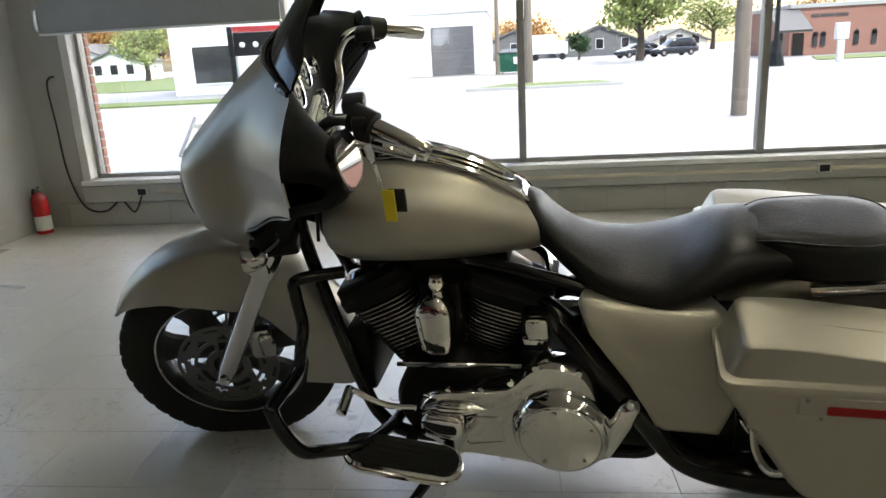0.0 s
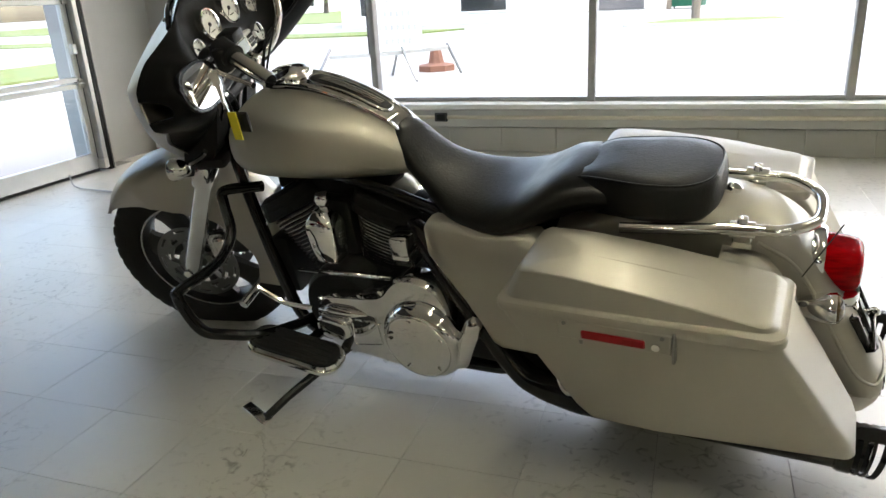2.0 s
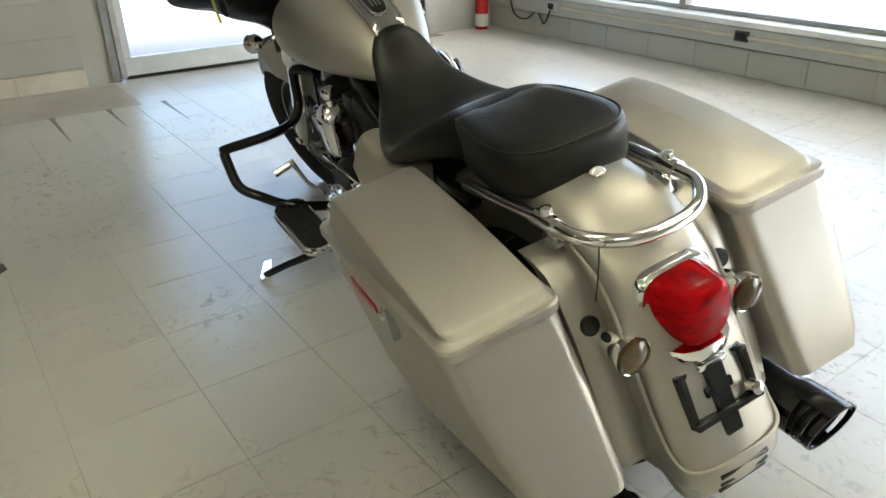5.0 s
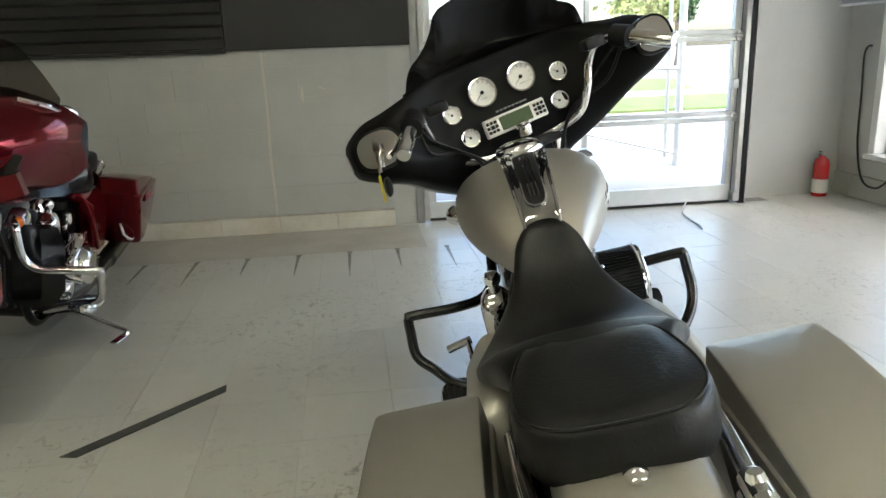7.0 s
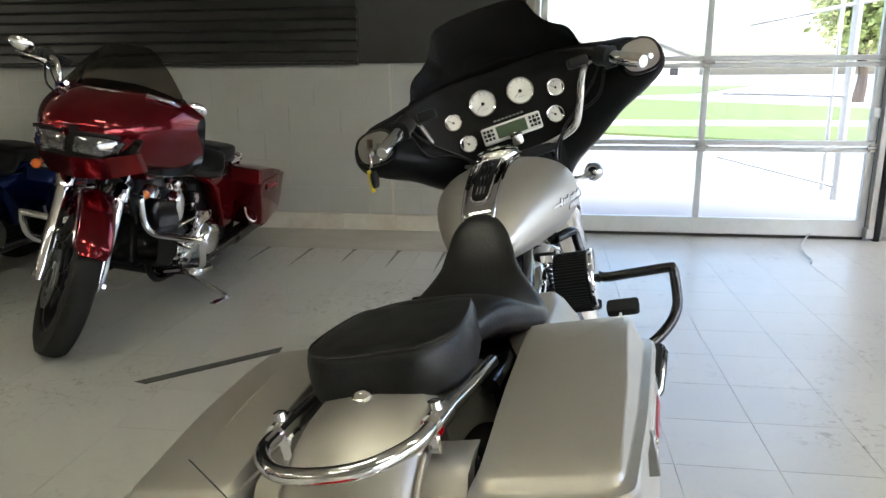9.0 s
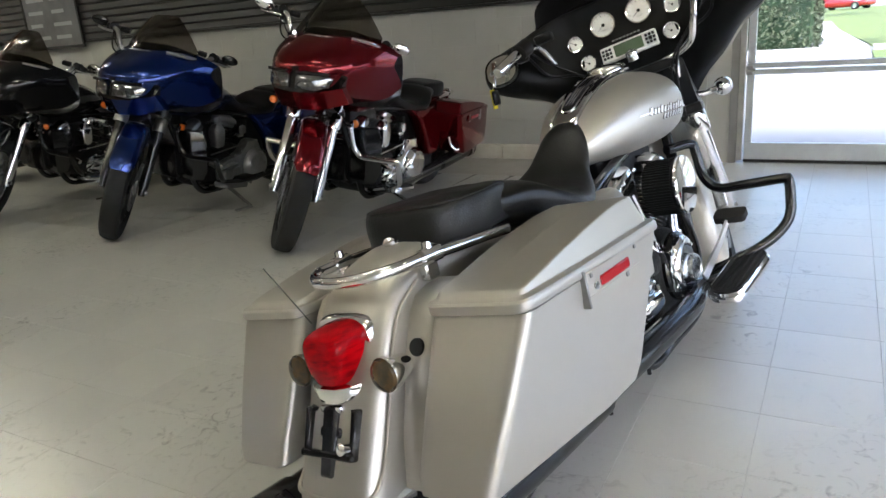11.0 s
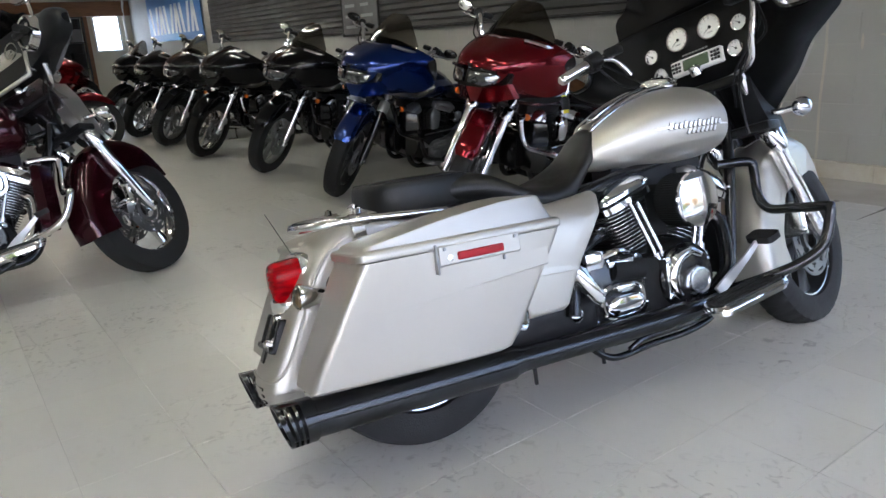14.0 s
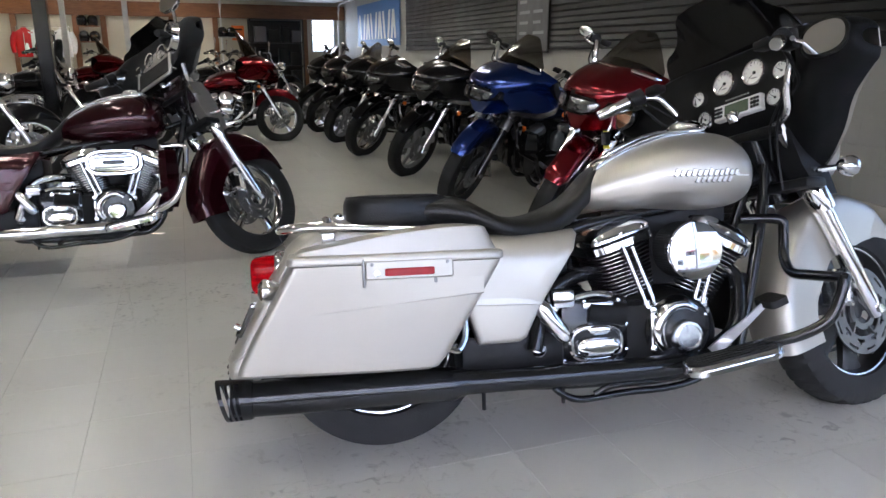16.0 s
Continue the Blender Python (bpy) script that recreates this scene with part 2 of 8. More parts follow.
CEILING = material("ceiling_board", (0.44, 0.405, 0.34), 0.7, 0.0, (0.38, 0.345, 0.285), 1.5, 0.5, 0.05, 40.0)
BANNERBLUE = material("blue_vinyl_banner", (0.03, 0.14, 0.42), 0.4, 0.0, (0.025, 0.11, 0.34), 3.0, 0.5, 0.05, 20.0)
BANNERWHITE = material("white_vinyl_print", (0.75, 0.76, 0.77), 0.4, 0.0, (0.66, 0.67, 0.69), 3.0, 0.5)
CABLE = material("black_cable", (0.02, 0.02, 0.02), 0.5, 0.0, (0.035, 0.035, 0.035), 30.0, 0.5)
GLASS = glass_material("window_glass")
TUBELIGHT = glow_material("fluorescent_tube", (1.0, 0.93, 0.70), 9.5)
# glow set well above the other tubes, only to lighten the back wall
BRIGHTTUBE = glow_material("boosted_fluorescent_tube", (1.0, 0.90, 0.68), 17.0)

ASPHALT = material("worn_pale_asphalt", (0.30, 0.295, 0.285), 0.85, 0.0, (0.24, 0.235, 0.225), 0.5, 0.7, 0.3, 40.0, detail=10)
CONCRETE = material("pale_concrete", (0.42, 0.41, 0.39), 0.85, 0.0, (0.34, 0.33, 0.31), 0.7, 0.6, 0.25, 50.0, detail=10)
GRASS = material("lawn_grass", (0.10, 0.15, 0.035), 0.9, 0.0, (0.16, 0.165, 0.05), 2.0, 0.8, 0.6, 60.0, detail=10)
BRICK = material("red_brick", (0.33, 0.165, 0.12), 0.8, 0.0, (0.25, 0.12, 0.085), 3.0, 0.8, 0.3, 30.0, per_object=0.1)
STUCCO = material("white_painted_wall", (0.72, 0.72, 0.70), 0.7, 0.0, (0.62, 0.62, 0.60), 0.6, 0.6, 0.1, 40.0)
ROOFING = material("grey_shingle", (0.16, 0.155, 0.15), 0.85, 0.0, (0.11, 0.105, 0.10), 4.0, 0.7, 0.3, 20.0)
DARKGLASS = material("dark_window_pane", (0.02, 0.022, 0.025), 0.05, 0.0, (0.04, 0.04, 0.045), 1.0, 0.5, coat=0.5)
GREYDOOR = material("grey_overhead_door", (0.13, 0.125, 0.13), 0.5, 0.0, (0.11, 0.105, 0.11), 3.0, 0.5)
GREENBIN = material("green_steel_bin", (0.012, 0.10, 0.055), 0.5, 0.1, (0.01, 0.07, 0.04), 3.0, 0.6, 0.1, 30.0)
BARK = material("tree_bark", (0.09, 0.065, 0.045), 0.9, 0.0, (0.05, 0.036, 0.026), 12.0, 0.8, 0.5, 40.0, stretch=(1, 1, 0.2))
POLEWOOD = material("weathered_pole_wood", (0.20, 0.165, 0.13), 0.85, 0.0, (0.13, 0.105, 0.08), 6.0, 0.8, 0.4, 40.0, stretch=(1, 1, 0.1))
LEAF_GREEN = material("leaf_green", (0.24, 0.29, 0.09), 0.7, 0.0, (0.31, 0.32, 0.10), 1.5, 0.7, island=True, per_object=0.35)
LEAF_AUTUMN = material("leaf_autumn", (0.42, 0.20, 0.05), 0.7, 0.0, (0.30, 0.18, 0.05), 1.0, 0.7, island=True, per_object=0.3)
LEAF_DARK = material("leaf_evergreen", (0.03, 0.07, 0.022), 0.75, 0.0, (0.02, 0.05, 0.015), 1.5, 0.7, island=True, per_object=0.3)
LEAF_HEDGE = material("hedge_leaf", (0.06, 0.085, 0.04), 0.7, 0.0, (0.10, 0.11, 0.06), 2.5, 0.7, island=True, per_object=0.4)
CARPAINT = material("dark_car_paint", (0.012, 0.016, 0.02), 0.2, 0.3, (0.015, 0.02, 0.024), 2.0, 0.4, coat=1.0)
REDCAR = material("red_car_paint", (0.35, 0.012, 0.015), 0.2, 0.2, (0.28, 0.01, 0.012), 2.0, 0.4, coat=1.0)
FADEDPRINT = material("faded_sign_print", (0.30, 0.30, 0.31), 0.6, 0.0, (0.4, 0.4, 0.41), 20.0, 0.5)
INNERBLACK = material("matt_black_moulding", (0.0035, 0.0035, 0.0038), 0.5, 0.0, (0.006, 0.006, 0.006), 9.0, 0.5, 0.08, 420.0, 0.08, spec=0.14)
SIGNBAR = material("dark_sign_print", (0.05, 0.05, 0.055), 0.6, 0.0, (0.08, 0.08, 0.085), 20.0, 0.5)
JETCLOTH = material("black_jacket_cloth", (0.012, 0.012, 0.013), 0.8, 0.0, (0.02, 0.02, 0.021), 9.0, 0.6, 0.3, 40.0)
ORANGE = material("orange_print", (0.75, 0.16, 0.02), 0.5, 0.0, (0.6, 0.11, 0.015), 8.0, 0.5)
RUST = material("rusty_base", (0.17, 0.075, 0.045), 0.8, 0.0, (0.10, 0.045, 0.03), 8.0, 0.8, 0.3, 40.0)


# ---- mesh helpers ----
def V(*a):
    return Vector(a)


def part(name, bm, mat, parent=None, label="", smooth=38):
    me = bpy.data.meshes.new(name)
    bmesh.ops.recalc_face_normals(bm, faces=bm.faces)
    bm.to_mesh(me)
    bm.free()
    me.materials.append(mat)
    if smooth:
        for p in me.polygons:
            p.use_smooth = True
        me.set_sharp_from_angle(angle=radians(smooth))
    ob = new(name, me)
    ob.parent = parent
    if label:
        ob["label"] = label
    return ob


def thing(name, label, category, m=None, group="", kind=""):
    ob = new(name)
    ob.empty_display_size = 0.05
    if m is not None:
        ob.matrix_basis = m
    return tagged(ob, label, category, group, kind)


def join(*bms):
    a = bms[0]
    for b in bms[1:]:
        me = bpy.data.meshes.new("tmp")
        b.to_mesh(me)
        b.free()
        a.from_mesh(me)
        bpy.data.meshes.remove(me)
    return a


def box(x0, x1, y0, y1, z0, z1, bevel=0.0, seg=1):
    bm = bmesh.new()
    bmesh.ops.create_cube(bm, size=1.0)
    for v in bm.verts:
        v.co = V(x0 + (v.co.x + 0.5) * (x1 - x0), y0 + (v.co.y + 0.5) * (y1 - y0), z0 + (v.co.z + 0.5) * (z1 - z0))
    if bevel:
        bmesh.ops.bevel(bm, geom=bm.edges[:], offset=bevel, segments=seg, profile=0.5, affect="EDGES")
    return bm


def beam(a, b, w, h, bevel=0.002):
    """A box along a-b, w wide (sideways) and h high."""
    a, b = Vector(a), Vector(b)
    d = b - a
    bm = box(-w / 2, w / 2, -h / 2, h / 2, 0, d.length, bevel)
    bm.transform(Matrix.Translation(a) @ d.to_track_quat("Z", "Y").to_matrix().to_4x4())
    return bm


def spline(pts, per=6):
    """A Catmull-Rom curve through the points."""
    p = [Vector(q) for q in pts]
    if len(p) < 3:
        return p
    e = [2 * p[0] - p[1]] + p + [2 * p[-1] - p[-2]]
    out = []
    for i in range(1, len(e) - 2):
        for k in range(per):
            t = k / per
            out.append(0.5 * ((2 * e[i]) + (e[i + 1] - e[i - 1]) * t + (2 * e[i - 1] - 5 * e[i] + 4 * e[i + 1] - e[i + 2]) * t * t
                              + (3 * e[i] - e[i - 1] - 3 * e[i + 1] + e[i + 2]) * t ** 3))
    out.append(p[-1])
    return out


def loft(rings, closed=True, caps=True):
    bm = bmesh.new()
    vs = [[bm.verts.new(p) for p in r] for r in rings]
    n = len(vs[0])
    for a, b in zip(vs, vs[1:]):
        for i in range(n if closed else n - 1):
            j = (i + 1) % n
            bm.faces.new((a[i], a[j], b[j], b[i]))
    if caps and closed:
        bm.faces.new(list(reversed(vs[0])))
        bm.faces.new(vs[-1])
    return bm


def tube(pts, r, n=10, per=6, smooth=True, caps=True):
    path = spline(pts, per) if smooth else [Vector(q) for q in pts]
    rs = r if isinstance(r, (list, tuple)) else None
    rings = []
    ref = None
    for i, p in enumerate(path):
        d = (path[min(i + 1, len(path) - 1)] - path[max(i - 1, 0)]).normalized()
        if ref is None:
            ref = d.orthogonal().normalized()
        ref = (ref - d * ref.dot(d)).normalized()
        side = d.cross(ref)
        if rs:
            f = i / (len(path) - 1) * (len(rs) - 1)
            k = min(int(f), len(rs) - 2)
            rad = rs[k] + (rs[k + 1] - rs[k]) * (f - k)
        else:
            rad = r
        rings.append([p + (ref * math.cos(a) + side * math.sin(a)) * rad for a in (2 * math.pi * q / n for q in range(n))])
    return loft(rings, caps=caps)


def lathe(profile, center, axis, n=32, caps=False):
    """Revolve (radius, height) pairs round the axis through center."""
    rot = Vector(axis).to_track_quat("Z", "Y").to_matrix().to_4x4()
    m = Matrix.Translation(center) @ rot
    rings = [[m @ V(max(r, 1e-4) * math.cos(a), max(r, 1e-4) * math.sin(a), h) for a in (2 * math.pi * q / n for q in range(n))] for r, h in profile]
    bm = loft(rings, caps=caps)
    bmesh.ops.remove_doubles(bm, verts=bm.verts, dist=3e-4)
    return bm


def oval(x, hw, top, bottom, p=2.6, n=28, y=0.0):
    """A closed ring across the bike at x, squarish for a large p."""
    c, hh = (top + bottom) / 2, (top - bottom) / 2
    out = []
    for q in range(n):
        a = 2 * math.pi * q / n
        s, k = math.sin(a), math.cos(a)
        out.append(V(x, y + hw * math.copysign(abs(k) ** (2 / p), k), c + hh * math.copysign(abs(s) ** (2 / p), s)))
    return out


def lerp_rows(rows, n):
    """Smoothly resample rows of numbers to n rows."""
    rows = np.array(rows, float)
    u = np.linspace(0, len(rows) - 1, n)
    e = np.vstack([2 * rows[0] - rows[1], rows, 2 * rows[-1] - rows[-2]])
    out = []
    for s in u:
        i = min(int(s), len(rows) - 2)
        t = s - i
        a, b, c, d = e[i], e[i + 1], e[i + 2], e[i + 3]
        out.append(0.5 * (2 * b + (c - a) * t + (2 * a - 5 * b + 4 * c - d) * t * t + (3 * b - a - 3 * c + d) * t ** 3))
    return out


def thick(bm, t):
    bmesh.ops.recalc_face_normals(bm, faces=bm.faces)
    bmesh.ops.solidify(bm, geom=bm.faces[:], thickness=t)
    return bm


def rounded_ring(x0, x1, y0, y1, z, r, n=6, side=0):
    """A rounded rectangle in plan; z is a number or a function of x; side: more points along its straight sides."""
    out = []
    corners = ((x1 - r, y1 - r, 0), (x0 + r, y1 - r, 90), (x0 + r, y0 + r, 180), (x1 - r, y0 + r, 270))
    for c, (cx, cy, a0) in enumerate(corners):
        for k in range(n + 1):
            a = radians(a0 + 90 * k / n)
            out.append((cx + r * math.cos(a), cy + r * math.sin(a)))
        nx, ny, na = corners[(c + 1) % 4]
        ex, ey = nx + r * math.cos(radians(na)), ny + r * math.sin(radians(na))
        ax, ay = out[-1]
        out += [(ax + (ex - ax) * k / (side + 1), ay + (ey - ay) * k / (side + 1)) for k in range(1, side + 1)]
    return [V(x, y, z(x) if callable(z) else z) for x, y in out]


# ---- the showroom ----
WX, NY, SY, EX, CZ = -2.93, 6.44, -17.0, 9.0, 3.1     # west wall, north wall, south wall, east wall, ceiling
slab = part("floor", box(WX - 0.35, EX + 0.3, SY - 0.3, NY + 0.3, -0.2, -0.004), GROUT, smooth=0)
tagged(slab, "pale grey painted floor of square tiles with dark joints", "floor", kind="structure")
ceil = part("ceiling", box(WX - 0.35, EX + 0.3, SY - 0.3, NY + 0.3, CZ, CZ + 0.2), CEILING, smooth=0)
tagged(ceil, "plain pale board ceiling of the showroom", "ceiling", kind="structure")

# west wall: grey block below, charcoal ribbed steel above, garage door opening near the window
DY0, DY1, DZ = 3.10, 5.57, 2.45
wall_west = thing("wall_west", "grey painted block wall with a cream base course", "wall", kind="structure")
part("wall_core", box(WX - 0.25, WX - 0.012, SY, DY0 - 0.02, -0.1, CZ), MORTAR, wall_west, smooth=0)
part("wall_core", box(WX - 0.25, WX - 0.012, DY0 - 0.02, DY1 + 0.02, DZ, CZ), WALLPAINT, wall_west, smooth=0)
part("wall_core", box(WX - 0.35, WX - 0.16, DY1 + 0.018, NY + 0.25, -0.1, CZ), WALLPAINT, wall_west, smooth=0)

# north wall with the long shop window
WZ0, WZ1, WIN0, WIN1 = 0.36, 2.55, -2.68, 8.6
wall_north = thing("wall_north", "grey painted block wall under a long shop window", "wall", kind="structure")
part("wall_core", box(WX - 0.162, EX, NY + 0.012, NY + 0.22, -0.1, WZ0 - 0.04), MORTAR, wall_north, smooth=0)
part("wall_core", box(WX - 0.162, WIN0 - 0.07, NY, NY + 0.22, WZ0 - 0.04, CZ), WALLPAINT, wall_north, smooth=0)
part("wall_core", box(WIN0 - 0.07, EX, NY, NY + 0.22, WZ1 + 0.06, CZ), WALLPAINT, wall_north, smooth=0)
part("wall_core", box(WIN1 + 0.07, EX, NY, NY + 0.22, WZ0 - 0.04, WZ1 + 0.06), WALLPAINT, wall_north, smooth=0)
part("ledge", box(WIN0 - 0.07, WIN1 + 0.07, NY - 0.035, NY + 0.10, WZ0 - 0.17, WZ0 - 0.042, 0.006), WALLPAINT, wall_north)

window_1 = thing("window_1", "long shop window with white sill and slim aluminium mullions", "window", kind="structure")
part("window_sill", box(WIN0 - 0.06, WIN1, NY - 0.05, NY + 0.16, WZ0 - 0.04, WZ0 - 0.002, 0.006), WHITEPAINT, window_1, "white painted sill")
part("window_frame", box(WIN0 - 0.065, WIN0 + 0.0, NY - 0.006, NY + 0.2, WZ0, WZ1, 0.004), WHITEPAINT, window_1, "white painted side frame")
part("window_frame", box(WIN0, WIN0 + 0.03, NY + 0.09, NY + 0.16, WZ0, WZ1, 0.004), ALUFRAME, window_1)
part("window_frame", box(WIN0, WIN1, NY + 0.09, NY + 0.16, WZ0, WZ0 + 0.03, 0.004), ALUFRAME, window_1)
part("window_frame", box(WIN0, WIN1, NY + 0.09, NY + 0.16, WZ1 - 0.03, WZ1 + 0.04, 0.004), ALUFRAME, window_1)
MULLIONS = (-1.09, 0.575, 2.21, 3.85, 5.5, 7.1)
edge = WIN0 + 0.03
for mx in (*MULLIONS, WIN1):
    if mx != WIN1:
        bar = part("mullion", box(mx - 0.026, mx + 0.026, NY + 0.07, NY + 0.16, WZ0 - 0.001, WZ1 - 0.03, 0.006, 2), ALUFRAME, window_1)
        part("clip", box(mx - 0.032, mx + 0.032, NY + 0.062, NY + 0.1, 1.33, 1.345, 0.003), ALUFRAME, bar)
    pane = part("pane", box(edge, mx - 0.026, NY + 0.118, NY + 0.124, WZ0 + 0.03, WZ1 - 0.03), GLASS, window_1, smooth=0)
    pane.visible_shadow = False
    edge = mx + 0.026

# south and east walls close the room
wall_south = thing("wall_south", "cream wall at the back of the shop with timber posts", "wall", kind="structure")
part("wall_core", box(WX - 0.2, EX + 0.2, SY - 0.2, SY, -0.1, CZ), CREAM, wall_south, smooth=0)
wall_east = thing("wall_east", "plain cream side wall of the shop", "wall", kind="structure")
part("wall_core", box(EX, EX + 0.2, SY, NY + 0.2, -0.1, CZ), CREAM, wall_east, smooth=0)

# garage door of glazed aluminium sections
door_1 = thing("door_1", "closed sectional garage door of glazed aluminium panels", "garage door", kind="structure")
DX = WX - 0.09
part("jamb", box(WX - 0.14, WX + 0.004, DY0 - 0.02, DY0 + 0.035, 0, DZ, 0.004), ALUFRAME, door_1, "dark steel jamb")
part("jamb", box(WX - 0.17, WX + 0.012, DY1 - 0.024, DY1 + 0.016, 0, DZ, 0.004), SATIN, door_1, "black steel jamb")
part("jamb_edge", box(WX - 0.01, WX + 0.016, DY1 + 0.017, DY1 + 0.026, 0, DZ, 0.002), STEEL, door_1)
part("track", box(WX - 0.05, WX + 0.01, DY0 + 0.036, DY0 + 0.075, 0.02, DZ, 0.004), STEEL, door_1)
part("track", box(WX - 0.05, WX + 0.01, DY1 - 0.065, DY1 - 0.024, 0.02, DZ, 0.004), STEEL, door_1)
Y0, Y1 = DY0 + 0.08, DY1 - 0.07
for k, (a, b) in enumerate(((0.02, 0.655), (0.665, 1.235), (1.245, 1.835), (1.845, 2.44))):
    lo = 0.12 if k == 0 else 0.035
    sect = part("door_section", join(box(DX, DX + 0.045, Y0, Y1, a, a + lo, 0.004), box(DX, DX + 0.045, Y0, Y1, b - 0.035, b, 0.004),
                box(DX, DX + 0.045, Y0, Y0 + 0.05, a + lo, b - 0.035, 0.003), box(DX, DX + 0.045, Y1 - 0.05, Y1, a + lo, b - 0.035, 0.003),
                box(DX + 0.002, DX + 0.043, (Y0 + Y1) / 2 - 0.02, (Y0 + Y1) / 2 + 0.02, a + lo, b - 0.035, 0.003)), DOORALU, door_1)
    for ya, yb in ((Y0 + 0.05, (Y0 + Y1) / 2 - 0.02), ((Y0 + Y1) / 2 + 0.02, Y1 - 0.05)):
        g = part("pane", box(DX + 0.02, DX + 0.025, ya, yb, a + lo, b - 0.035), GLASS, sect, smooth=0)
        g.visible_shadow = False
    for yy in (Y0 + 0.01, Y1 - 0.01, (Y0 + Y1) / 2):
        part("hinge", join(box(DX + 0.045, DX + 0.062, yy - 0.03, yy + 0.03, b - 0.035, b + 0.03, 0.003),
                           lathe([(0, -0.045), (0.013, -0.045), (0.013, 0.045), (0, 0.045)], (DX + 0.062, yy, b), (0, 1, 0), 10)), STEEL, sect)
part("rubber_seal", box(DX - 0.005, DX + 0.04, Y0, Y1, 0.0, 0.022), CABLE, door_1)
part("latch", box(DX + 0.046, DX + 0.075, Y1 - 0.05, Y1 - 0.005, 0.86, 0.93, 0.004), DOORALU, door_1)
part("door_stop", box(DX + 0.03, WX + 0.02, Y1 - 0.01, Y1 + 0.03, 0.02, 0.09, 0.004), STEEL, door_1)

# charcoal steel shutter and boards over the block wall
shutter = thing("shutter", "charcoal ribbed steel roller shutter above the block wall", "shutter", kind="structure")
rib = []
z = 1.26
while z < CZ - 0.04:
    rib += [V(WX + 0.05, 0, z), V(WX + 0.052, 0, z + 0.008), V(WX + 0.03, 0, z + 0.066)]
    z += 0.076
part("curtain", thick(loft([[p + V(0, y, 0) for p in rib] for y in (-10.4, 1.86)], closed=False), -0.004), DARKPANEL, shutter, smooth=20)
part("side_board", box(WX - 0.012, WX + 0.04, 1.865, DY0 - 0.022, 1.25, CZ - 0.01, 0.004), DARKPANEL, shutter, "flat charcoal board")
part("bottom_bar", box(WX - 0.012, WX + 0.056, -10.4, 1.862, 1.238, 1.258, 0.003), DARKPANEL, shutter)

# loose floor things
bm = bmesh.new()
a, b = V(-0.43, 2.12, 0.0032), V(-0.02, 1.69, 0.0032)
d = (b - a).normalized()
s = V(-d.y, d.x, 0) * 0.024
vs = [bm.verts.new(p) for p in (a + s + d * 0.02, a - s - d * 0.015, b - s + d * 0.01, b + s - d * 0.02)]
f = bm.faces.new(vs)
r = bmesh.ops.extrude_face_region(bm, geom=[f])
for v in r["geom"]:
    if isinstance(v, bmesh.types.BMVert):
        v.co.z = 0.0012
tape = part("floor_tape", bm, TAPE, smooth=0)
tagged(tape, "strip of worn black tape stuck to the floor", "tape")


def extinguisher(m):
    t = thing("fire_extinguisher", "red fire extinguisher with a white label beside the window", "fire extinguisher", m)
    part("cylinder", lathe([(0, 0), (0.058, 0.0), (0.062, 0.012), (0.062, 0.27), (0.052, 0.305), (0.026, 0.325), (0.02, 0.34), (0, 0.34)], (0, 0, 0), (0, 0, 1), 24), EXTRED, t)
    part("label", lathe([(0.0628, 0.03), (0.0628, 0.145)], (0, 0, 0), (0, 0, 1), 24), PAPER, t, "white paper label")
    part("valve", lathe([(0, 0.335), (0.017, 0.335), (0.017, 0.365), (0, 0.365)], (0, 0, 0), (0, 0, 1), 12), STEEL, t)
    part("lever", join(beam((0.0, 0, 0.365), (0.09, 0.0, 0.385), 0.018, 0.006), beam((0, 0, 0.352), (0.08, 0, 0.352), 0.016, 0.006)), BLACK, t)
    part("hose", tube([(0.0, -0.015, 0.35), (-0.05, -0.03, 0.345), (-0.075, -0.03, 0.28), (-0.07, -0.02, 0.16)], 0.009, 8), CABLE, t)
    return t


extinguisher(pose(-3.01, 6.265, 0.0, 0, 0, -50) @ Matrix.Scale(0.93, 4))

panel = thing("hanging_panel", "grey sheet panel hanging in front of the shop window", "panel", pose(-2.55, 5.98, 1.392, 0, 0, 0))
part("sheet", box(0, 1.62, -0.012, 0.0, 0.012, 0.95, 0.002), PANELGREY, panel)
part("lower_lip", box(-0.004, 1.624, -0.03, 0.012, 0.0, 0.014, 0.003), WHITEPAINT, panel)
part("end_bracket", box(-0.03, -0.002, -0.02, 0.008, 0.03, 0.16, 0.003), STEEL, panel)
part("hanger", tube([(0.2, -0.006, 0.94), (0.2, -0.006, CZ - 1.392)], 0.005, 8, smooth=False), STEEL, panel)
part("hanger", tube([(1.4, -0.006, 0.94), (1.4, -0.006, CZ - 1.392)], 0.005, 8, smooth=False), STEEL, panel)

conduit = thing("conduit", "thin metal conduit with outlet boxes along the window wall", "conduit")
part("pipe", tube([(-2.15, NY - 0.034, 0.260), (8.5, NY - 0.034, 0.260)], 0.0145, 10, smooth=False), CREAM, conduit)
for x, mat in ((-2.27, STEEL), (-0.52, CABLE), (2.6, STEEL), (5.2, STEEL)):
    part("outlet_box", box(x - 0.05, x + 0.05, NY - 0.05, NY - 0.002, 0.230, 0.295, 0.005), mat, conduit)
    part("outlet", box(x - 0.032, x + 0.032, NY - 0.054, NY - 0.049, 0.240, 0.285, 0.002), SATIN, conduit)
